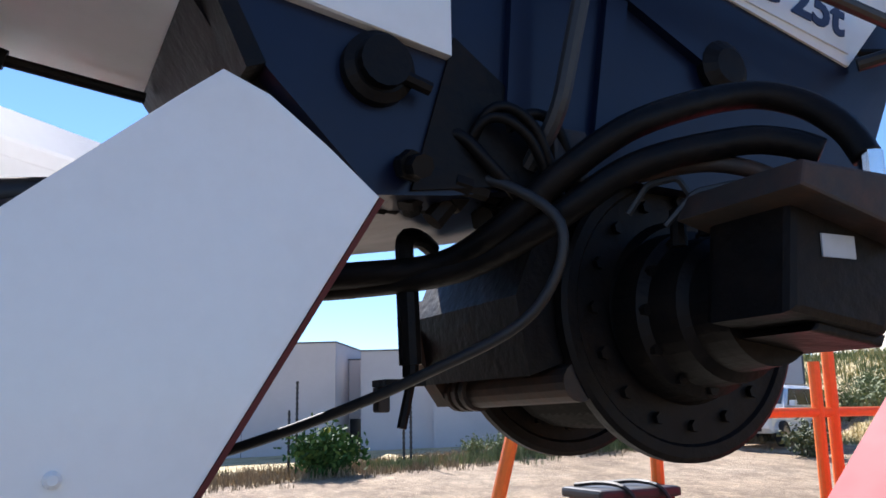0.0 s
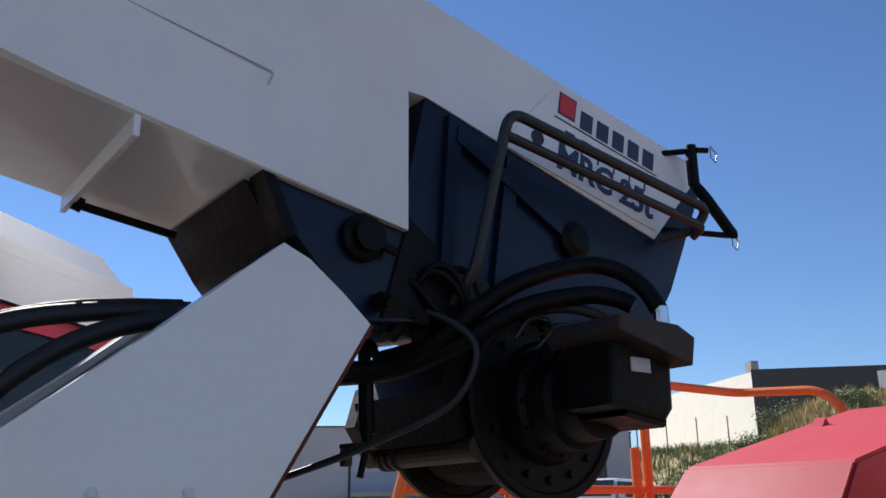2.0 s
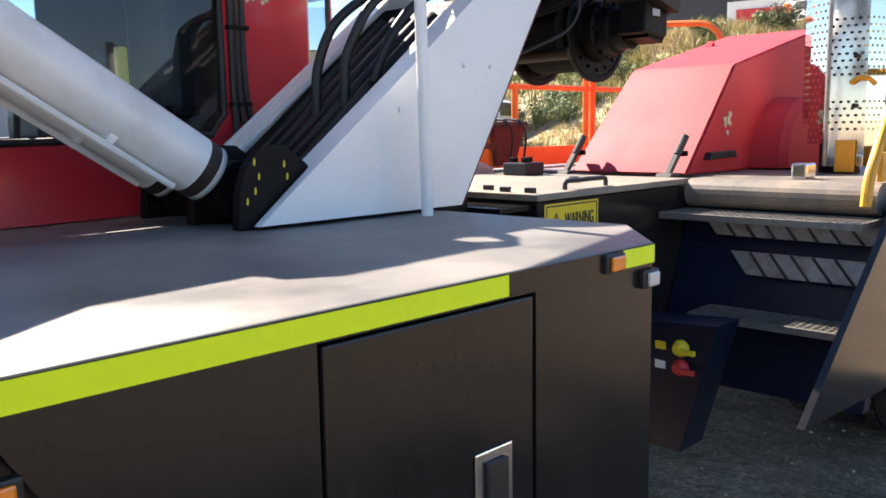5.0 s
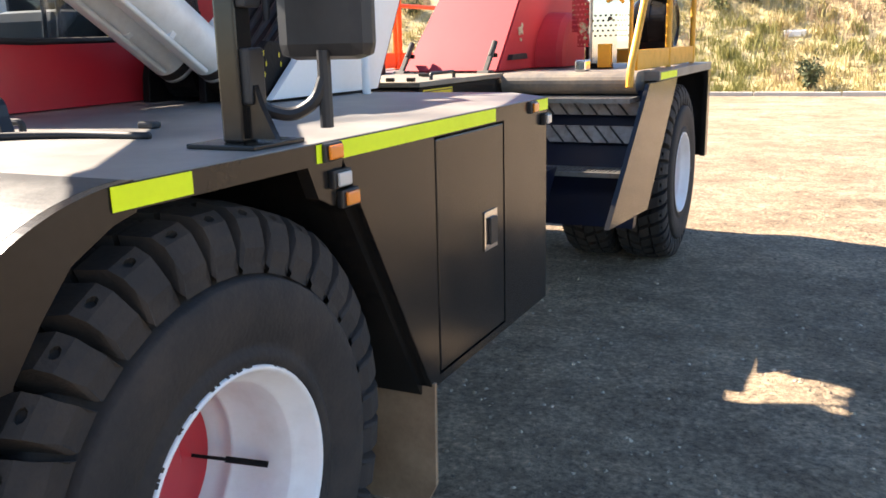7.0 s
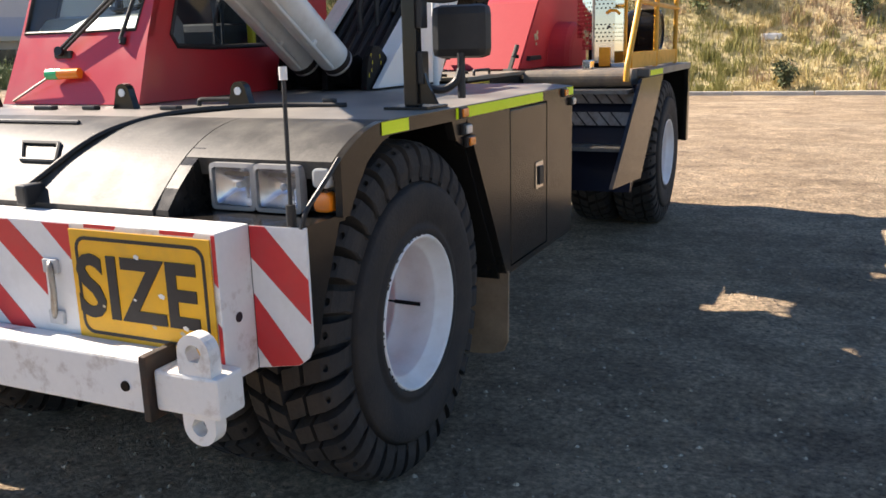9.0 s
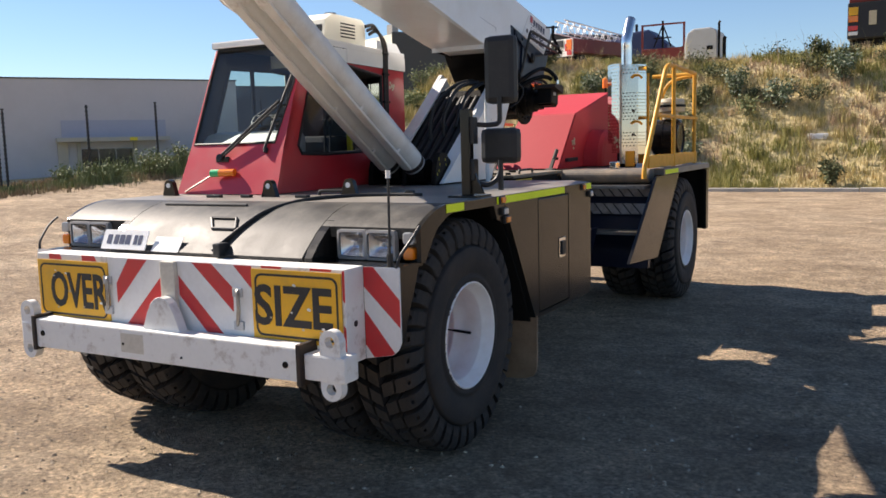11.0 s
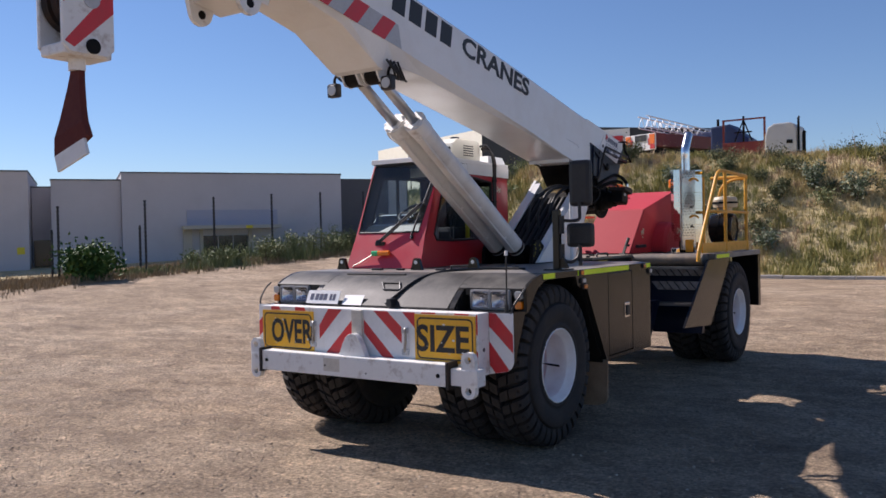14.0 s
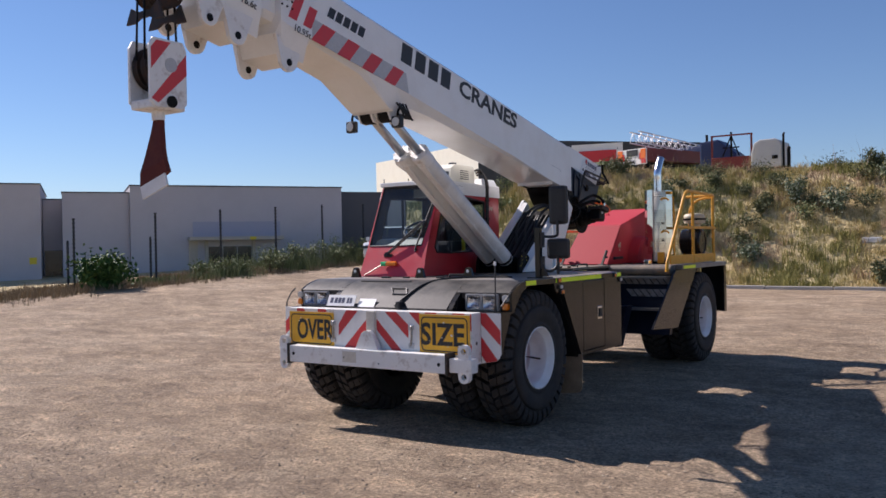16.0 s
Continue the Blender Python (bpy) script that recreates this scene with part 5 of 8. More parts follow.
# fittings on the boom top and work lamps under it
for y in (1.35, -0.25, -0.55):
    bm = bmesh.new()
    tz = top_z(y)
    prism(bm, [(y - 0.06, tz), (y + 0.06, tz - 0.012), (y + 0.03, tz + 0.06), (y, tz + 0.075), (y - 0.03, tz + 0.06)], "x", XB + 0.1, XB + 0.13)
    part("rope_guide", bm, STEEL, boom)
for x in (XB - 0.335, XB + 0.262):
    bm = bmesh.new()
    box(bm, x - 0.058, x + 0.058, -0.89, -0.82, 3.055, 3.175, 0.018)
    lamp = part("work_lamp", bm, PLASTIC, boom, "black square LED work lamp on a bracket")
    bm = bmesh.new()
    lathe(bm, [(-0.896, 0.0), (-0.896, 0.042), (-0.89, 0.046)], (x, 0, 3.115), "y", 20)
    part("lens", bm, CLEAR, lamp)
    bm = bmesh.new()
    tube(bm, rounded([(x, -0.85, 3.17), (x, -0.85, 3.22), (x + 0.03, -0.82, 3.29)], 0.03), 0.013, 8)
    part("bracket", bm, GREASY, lamp)
for x in (-0.162, 0.062):
    for dx in (-0.09, 0.075):
        bm = bmesh.new()
        prism(bm, [(-0.96, 3.30), (-0.66, 3.34), (-0.70, 3.20), (-0.77, 3.13), (-0.86, 3.14)], "x", x + dx, x + dx + 0.015)
        part("rod_bracket", bm, WHITE_WORN, boom)
for k in range(4):
    q = 0.05 * k
    hose([(XB + 0.30, -0.92 + q, 3.30), (XB + 0.325, -0.86 + q, 3.22 - 0.02 * k), (XB + 0.28, -0.78 + q, 3.16), (XB + 0.20, -0.74 + q * 0.5, 3.21)], 0.010, RUBBER, "rod_hose", boom)
for k in range(3):
    hose([(XB - 0.30, -0.90 + 0.06 * k, 3.27), (XB - 0.24, -0.86 + 0.05 * k, 3.19), (XB - 0.16, -0.82 + 0.05 * k, 3.22)], 0.010, RUBBER, "rod_hose", boom)

# ---- cab ----
cab_at = Vector((-0.8, 1.3, 1.5))
cab = new("cab")
cab.parent = crane
cab.location = cab_at - WHERE[crane.name]
WHERE[cab.name] = cab_at
tagged(cab, "red cab with white roof and tinted glass")
CL, CR = -0.345, -1.24        # left and right side walls
Z0 = 1.505
def ring_plate(bm, outer, inner, at0, at1):
    """A wall with one opening: outer and inner outlines have the same number of points; at maps (u, v, depth)."""
    vs = []
    for at in (at0, at1):
        vs.append([[bm.verts.new(at(p)) for p in outer], [bm.verts.new(at(p)) for p in inner]])
    n = len(outer)
    for k in range(n):
        j = (k + 1) % n
        bm.faces.new((vs[0][0][k], vs[0][0][j], vs[0][1][j], vs[0][1][k]))
        bm.faces.new((vs[1][0][k], vs[1][1][k], vs[1][1][j], vs[1][0][j]))
        bm.faces.new((vs[0][0][k], vs[1][0][k], vs[1][0][j], vs[0][0][j]))
        bm.faces.new((vs[0][1][k], vs[0][1][j], vs[1][1][j], vs[1][1][k]))


# front: slanted lower panel, windscreen in a red frame
def front_y(z):
    return 0.28 + (z - 1.505) * 0.44
bm = bmesh.new()
lo = [(CR - 0.02, Z0), (CL + 0.02, Z0), (CL, 1.83), (CR, 1.83)]
v0 = [bm.verts.new((x, front_y(z), z)) for x, z in lo]
v1 = [bm.verts.new((x, front_y(z) + 0.04, z)) for x, z in lo]
bm.faces.new(v0); bm.faces.new(v1[::-1])
for k in range(4):
    bm.faces.new((v0[k], v1[k], v1[(k + 1) % 4], v0[(k + 1) % 4]))
part("front_panel", bm, RED, cab, "glossy red front panel")
outer = [(CR, 1.83), (CL, 1.83), (CL, 2.30), (CL, 2.60), (CR, 2.60), (CR, 2.30)]
inner = [(CR + 0.03, 1.868), (CL - 0.088, 1.868), (CL - 0.022, 2.30), (CL - 0.02, 2.592), (CR + 0.025, 2.592), (CR + 0.022, 2.30)]
bm = bmesh.new()
ring_plate(bm, outer, inner, lambda p: (p[0], front_y(p[1]), p[1]), lambda p: (p[0], front_y(p[1]) + 0.05, p[1]))
part("windscreen_frame", bm, RED, cab)
bm = bmesh.new()
bm.faces.new([bm.verts.new((x, front_y(z) + 0.006, z)) for x, z in inner])
g = part("windscreen", bm, FRONT_GLASS, cab, "dusty tinted windscreen")
g.visible_shadow = False
bm = bmesh.new()
loop = [(x, front_y(z) + 0.002, z) for x, z in inner]
tube(bm, loop + loop[:2], 0.010, 6)
part("windscreen_seal", bm, RUBBER, cab)
# left and right walls: rounded side windows
def wall(x0, x1, name):
    outer = [(0.28, Z0), (1.00, Z0), (2.44, Z0), (2.44, 2.0), (2.44, 2.495), (1.4, 2.495), (0.762, 2.60), (0.432, 1.85)]
    inner = [(0.66, 1.785), (1.00, 1.775), (1.92, 1.79), (1.985, 1.87), (1.985, 2.43), (1.4, 2.475), (0.87, 2.46), (0.615, 1.84)]
    bm = bmesh.new()
    ring_plate(bm, outer, inner, lambda p: (x0, p[0], p[1]), lambda p: (x1, p[0], p[1]))
    part(name, bm, RED, cab)
    bm = bmesh.new()
    xm = (x0 + x1) / 2
    bm.faces.new([bm.verts.new((xm, y, z)) for y, z in inner])
    g = part("side_window", bm, GLASS if x1 == CL else SCREEN, cab, "dark tinted side window" if x1 == CL else "lightly tinted side window")
    g.visible_shadow = False
    bm = bmesh.new()
    loop = [(x0 if abs(x0) < abs(x1) else x1, p[0], p[1]) for p in inner]
    tube(bm, loop + loop[:2], 0.014, 6)
    part("window_seal", bm, RUBBER, cab)
wall(CL - 0.03, CL, "cab_side")
wall(CR, CR + 0.03, "cab_side")
bm = bmesh.new()
box(bm, CR + 0.032, CR + 0.055, 1.555, 2.12, 1.78, 2.47, 0.006)
part("door_post", bm, PLASTIC, cab)
bm = bmesh.new()
box(bm, CR + 0.005, CR + 0.028, 1.13, 1.165, 1.78, 2.47, 0.004)
part("window_divider", bm, PLASTIC, cab)
# rear: chamfered corner with its own window, back wall
def upright(x0, y0, x1, y1, z0, z1, t=0.03):
    d = Vector((x1 - x0, y1 - y0, 0)).normalized()
    n = Vector((-d.y, d.x, 0)) * t
    return [Vector((x0, y0, 0)), Vector((x1, y1, 0)), n, z0, z1]
def slab_with_hole(bm, spec, hole=None):
    a, b, n, z0, z1 = spec
    def at(p, k):
        q = a + (b - a) * p[0] + n * k
        return (q.x, q.y, z0 + (z1 - z0) * p[1])
    outer = [(0, 0), (1, 0), (1, 1), (0, 1)]
    if hole:
        ring_plate(bm, outer, hole, lambda p: at(p, 0), lambda p: at(p, 1))
        return [at(p, 0.5) for p in hole]
    v = [[bm.verts.new(at(p, k)) for p in outer] for k in (0, 1)]
    bm.faces.new(v[0]); bm.faces.new(v[1][::-1])
    for k in range(4):
        bm.faces.new((v[0][k], v[1][k], v[1][(k + 1) % 4], v[0][(k + 1) % 4]))
HOLE = [(0.06, 0.18), (0.94, 0.18), (0.94, 0.95), (0.06, 0.95)]
bm = bmesh.new()
corner = slab_with_hole(bm, upright(CL, 2.44, -0.80, 2.88, Z0, 2.495), HOLE)
part("rear_corner", bm, RED, cab)
bm = bmesh.new()
back = slab_with_hole(bm, upright(-0.80, 2.88, CR, 2.88, Z0, 2.495), HOLE)
part("rear_wall", bm, RED, cab)
bm = bmesh.new()
slab_with_hole(bm, upright(CR, 2.88, CR + 0.001, 2.44, Z0, 2.495))
part("rear_side", bm, RED, cab)
for pts in (corner, back):
    bm = bmesh.new()
    vs = [bm.verts.new(p) for p in pts]
    bm.faces.new(vs)
    g = part("rear_window", bm, SCREEN, cab, "dark tinted rear window")
    g.visible_shadow = False
bm = bmesh.new()
box(bm, CR + 0.03, CL - 0.03, 0.42, 2.84, Z0, Z0 + 0.02)
part("cab_floor", bm, PLASTIC, cab)
# roof
ROOF = [(CR - 0.01, 0.725), (CL + 0.01, 0.725), (CL + 0.012, 2.45), (-0.795, 2.90), (CR - 0.01, 2.90)]
bm = bmesh.new()
prism(bm, ROOF, "z", 2.605, 2.66, 0.012)
prism(bm, [(CR - 0.01, 1.38), (CL + 0.012, 1.38), (CL + 0.013, 2.46), (-0.79, 2.91), (CR - 0.01, 2.91)], "z", 2.497, 2.61)
bmesh.ops.remove_doubles(bm, verts=bm.verts, dist=1e-5)
part("cab_roof", bm, WHITE, cab, "white fibreglass cab roof")
bm = bmesh.new()
loft([[(CR + 0.02, 1.95, 2.661), (CL - 0.02, 1.95, 2.661), (CL - 0.02, 2.43, 2.661), (-0.80, 2.87, 2.661), (CR + 0.02, 2.87, 2.661)],
      [(CR + 0.06, 2.02, 2.745), (CL - 0.06, 2.02, 2.745), (CL - 0.06, 2.40, 2.745), (-0.82, 2.80, 2.745), (CR + 0.06, 2.80, 2.745)]], bm)
part("roof_crown", bm, WHITE, cab)
bm = bmesh.new()
prism(bm, [(0.765, 2.602), (1.385, 2.605), (1.385, 2.497), (0.99, 2.497), (0.72, 2.47), (0.70, 2.455)], "x", CL - 0.03, CL + 0.008)
part("roof_side", bm, WHITE, cab)
bm = bmesh.new()
prism(bm, [(0.765, 2.602), (1.385, 2.605), (1.385, 2.497), (0.99, 2.497), (0.72, 2.47), (0.70, 2.455)], "x", CR - 0.008, CR + 0.03)
part("roof_side", bm, WHITE, cab)
bm = bmesh.new()
prism(bm, [(1.22, 2.66), (1.92, 2.66), (1.92, 2.87), (1.86, 2.905), (1.38, 2.90), (1.26, 2.84)], "x", -0.98, -0.47, 0.02)
ac = part("roof_air_conditioner", bm, CREAM, cab, "cream roof air conditioner housing")
bm = bmesh.new()
lathe(bm, [(2.905, 0.0), (2.905, 0.05), (2.945, 0.05), (2.945, 0.0)], (-0.75, 1.62, 0), "z", 16)
part("blue_cap", bm, NAVY, ac)
for k in range(5):
    bm = bmesh.new()
    box(bm, -0.468, -0.464, 1.36, 1.56, 2.70 + k * 0.026, 2.712 + k * 0.026)
    part("vent_slot", bm, PLASTIC, ac)
bm = bmesh.new()
box(bm, -0.90, -0.56, 1.238, 1.246, 2.70, 2.80, 0.004)
part("vent_grille", bm, PLASTIC, ac)
bm = bmesh.new()
tube(bm, [(-0.9, 0.98, 2.66), (-0.9, 0.98, 2.76)], 0.02, 10)
part("roof_stub", bm, PLASTIC, cab)
# pipes up the cab's left side
for k in range(3):
    y = 2.025 + k * 0.029
    hose([(-0.42, 1.84 + 0.03 * k, 2.84 - 0.03 * k), (-0.38, 1.95 + 0.02 * k, 2.85 - 0.02 * k), (-0.335, y, 2.70), (-0.33, y, 2.45), (-0.33, y, 2.0), (-0.30, y - 0.02 + 0.02 * k, 1.72), (-0.24 + 0.03 * k, y - 0.16, 1.58)],
         0.0145, RUSTY if k == 1 else RUBBER, "cab_pipe", cab)
for z in (2.62, 2.44, 2.20, 1.90):
    bm = bmesh.new()
    box(bm, CL, -0.312, 2.005, 2.108, z, z + 0.018, 0.004)
    part("pipe_clamp", bm, GREASY, cab)
# wiper, steering wheel, seat, console
bm = bmesh.new()
def on_screen(x, z, lift=0.02):
    return (x, front_y(z) - lift, z)
tube(bm, [on_screen(-0.885, 1.79, 0.03), on_screen(-0.66, 1.98, 0.045), on_screen(-0.45, 2.17, 0.03)], 0.011, 8)
tube(bm, [on_screen(-0.865, 1.78, 0.03), on_screen(-0.64, 1.965, 0.045), on_screen(-0.46, 2.13, 0.03)], 0.009, 8)
tube(bm, [on_screen(-0.90, 1.765, 0.0), on_screen(-0.89, 1.775, 0.05)], 0.024, 10)
box(bm, -0.95, -0.83, front_y(1.75) - 0.012, front_y(1.75) + 0.01, 1.735, 1.775, 0.006)
wiper = part("wiper_arm", bm, PLASTIC, cab, "black twin wiper arm on the windscreen")
bm = bmesh.new()
tube(bm, [on_screen(-0.50, 1.82, 0.02), on_screen(-0.46, 2.05, 0.022), on_screen(-0.40, 2.38, 0.02)], 0.010, 8)
tube(bm, [on_screen(-0.49, 1.80, 0.012), on_screen(-0.49, 1.83, 0.012)], 0.016, 8)
part("wiper_blade", bm, RUBBER, wiper)
bm = bmesh.new()
c, tilt = Vector((-0.80, 0.92, 2.08)), Vector((0, -0.5, 0.86)).normalized()
u = Vector((1, 0, 0))
w = tilt.cross(u)
tube(bm, [c + (u * math.cos(a) + w * math.sin(a)) * 0.19 for a in (2 * math.pi * k / 24 for k in range(25))], 0.014, 8)
tube(bm, [c + u * 0.19, c - u * 0.19], 0.012, 8)
tube(bm, [c, c - tilt * 0.45], 0.03, 10)
part("steering_wheel", bm, PLASTIC, cab)
bm = bmesh.new()
box(bm, -1.05, -0.57, 1.35, 1.85, 1.75, 1.92, 0.05)
box(bm, -1.03, -0.59, 1.86, 2.02, 1.86, 2.40, 0.05)
box(bm, -0.95, -0.67, 1.45, 1.8, Z0 + 0.02, 1.76)
part("seat", bm, PLASTIC, cab, "black operator's seat")
bm = bmesh.new()
prism(bm, [(0.45, 1.53), (0.80, 1.53), (0.80, 1.90), (0.76, 1.945), (0.66, 1.96), (0.56, 1.94), (0.50, 1.88)], "x", CR + 0.05, CL - 0.05, 0.02)
part("dashboard", bm, BEZEL, cab, "grey dusty dashboard")
bm = bmesh.new()
for x, y in ((-0.50, 1.20), (-0.50, 1.28), (-1.1, 1.22)):
    tube(bm, [(x, y, 1.55), (x, y + 0.03, 2.02)], 0.011, 8)
    lathe(bm, [(2.0, 0.0), (2.0, 0.02), (2.04, 0.024), (2.07, 0.0)], (x, y + 0.03, 0), "z", 12)
part("control_lever", bm, PLASTIC, cab)
bm = bmesh.new()
box(bm, -0.53, -0.48, 1.60, 1.64, 1.75, 2.12, 0.01)
part("belt_strap", bm, WARN_YELLOW, cab)
# beacon and its stalk on the front panel
bm = bmesh.new()
tube(bm, [(-0.93, 0.30, 1.655), (-0.86, 0.31, 1.657)], 0.028, 14)
bc = part("beacon_end", bm, GREEN, cab)
bm = bmesh.new()
tube(bm, [(-0.86, 0.31, 1.657), (-0.73, 0.325, 1.66)], 0.027, 14)
part("beacon", bm, AMBER, cab, "amber and green lamp bar")
bm = bmesh.new()
tube(bm, [(-0.93, 0.30, 1.64), (-1.18, 0.28, 1.52)], 0.006, 6)
tube(bm, [(-0.80, 0.33, 1.65), (-0.80, 0.40, 1.62)], 0.012, 8)
part("beacon_stalk", bm, STEEL, cab)
# faded flower-like sticker: a few plain blobs
bm = bmesh.new()
random.seed(8)
for y, z, r in ((2.13, 2.36, 0.018), (2.06, 2.38, 0.014), (2.05, 2.34, 0.016), (2.09, 2.355, 0.02), (2.12, 2.335, 0.014), (2.02, 2.325, 0.012), (2.10, 2.32, 0.01)):
    prism(bm, [(y + r * random.uniform(0.7, 1.2) * math.cos(a), z + r * random.uniform(0.7, 1.2) * math.sin(a)) for a in (2 * math.pi * k / 9 for k in range(9))], "x", CL + 0.0005, CL + 0.0015)
bmesh.ops.translate(bm, vec=(0, 0.10, 0), verts=bm.verts)
part("faded_sticker", bm, BEIGE, cab)
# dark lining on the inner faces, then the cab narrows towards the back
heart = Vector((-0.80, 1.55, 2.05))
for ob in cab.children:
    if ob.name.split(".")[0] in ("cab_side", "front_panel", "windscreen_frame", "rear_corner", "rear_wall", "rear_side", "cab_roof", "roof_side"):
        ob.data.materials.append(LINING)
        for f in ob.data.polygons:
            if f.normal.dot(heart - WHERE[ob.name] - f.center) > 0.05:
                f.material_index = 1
for ob in cab.children:
    at = WHERE[ob.name]
    for v in ob.data.vertices:
        w = v.co + at
        v.co.x -= 0.10 * (w.y - 0.45) * max(0.0, min(1.25, (w.x - CR) / (CL - CR)))

# ---- on the front deck ----
def lug_at(x, y):
    bm = bmesh.new()
    pts = [(x - 0.065, 1.50), (x + 0.065, 1.50), (x + 0.045, 1.56)] + [(x + 0.042 * math.cos(a), 1.575 + 0.042 * math.sin(a)) for a in (math.pi * k / 8 for k in range(9))] + [(x - 0.045, 1.56)]
    prism(bm, pts, "y", y - 0.02, y + 0.02)
    ob = part("deck_lug", bm, BLACK, crane)
    bm = bmesh.new()
    tube(bm, [(x, y - 0.021, 1.575), (x, y - 0.026, 1.575)], 0.018, 14)
    part("lug_eye", bm, RIM_WHITE, ob)
lug_at(0.36, 0.22)
lug_at(-0.21, 0.10)
lug_at(-1.20, 0.16)
for x, y, w in ((-0.35, 0.02, 0.04), (0.10, 0.05, 0.05), (-0.62, 0.0, 0.06), (0.62, 0.55, 0.03)):
    bm = bmesh.new()
    box(bm, x - w, x + w, y - 0.02, y + 0.02, 1.50, 1.52, 0.006)
    part("deck_clip", bm, PLASTIC, crane)
bm = bmesh.new()
tube(bm, rounded([(0.05, 0.30, 1.50), (0.05, 0.30, 1.53), (0.30, 0.36, 1.53), (0.30, 0.36, 1.50)], 0.03), 0.011, 8)
part("deck_handle", bm, PLASTIC, crane)
hose([(0.86, 0.30, 1.507), (0.60, 0.25, 1.51), (0.42, 0.12, 1.51), (0.34, -0.22, 1.508), (0.26, -0.52, 1.455), (0.16, -0.72, 1.325), (0.10, -0.80, 1.25)], 0.012, RUBBER, "bonnet_seam", crane)
bm = bmesh.new()
tube(bm, [(-0.64, -0.42, 1.485), (0.04, -0.42, 1.485)], 0.010, 8)
tube(bm, rounded([(-0.02, -0.66, 1.365), (-0.10, -0.58, 1.42), (0.10, -0.58, 1.42), (0.16, -0.66, 1.365), (-0.02, -0.66, 1.365)], 0.01), 0.010, 8)
part("bonnet_handle", bm, PLASTIC, crane)
bm = bmesh.new()
box(bm, 0.14, 0.19, -0.84, -0.75, 1.225, 1.30, 0.01)
part("bonnet_latch", bm, PLASTIC, crane)
# plates on the bonnet
m = frame_at((-0.62, -0.79, 1.295), (1, 0, 0), (0, 0.45, 1))
bm = bmesh.new()
quad_plate(bm, m, [(-0.19, -0.062), (0.19, -0.062), (0.19, 0.062), (-0.19, 0.062)], 0.006)
np_ = part("number_plate", bm, SIGN_WHITE, crane, "white number plate on the bonnet")
bm = bmesh.new()
m2 = m @ Matrix.Translation((0, 0, 0.001))
for x0, x1 in ((-0.15, -0.11), (-0.09, -0.05), (-0.04, 0.0), (0.01, 0.05), (0.08, 0.11), (0.12, 0.15)):
    quad_plate(bm, m2, [(x0, -0.03), (x1, -0.03), (x1, 0.03), (x0, 0.03)], -0.0008)
tagged(part("plate_bars", bm, NAVY_INK, np_), kind="stuff")
m = frame_at((-0.28, -0.775, 1.275), (1, 0, 0), (0, 0.7, 1))
bm = bmesh.new()
quad_plate(bm, m, [(-0.11, -0.05), (0.11, -0.05), (0.11, 0.05), (-0.11, 0.05)], 0.004)
part("white_sticker", bm, SIGN_WHITE, crane)
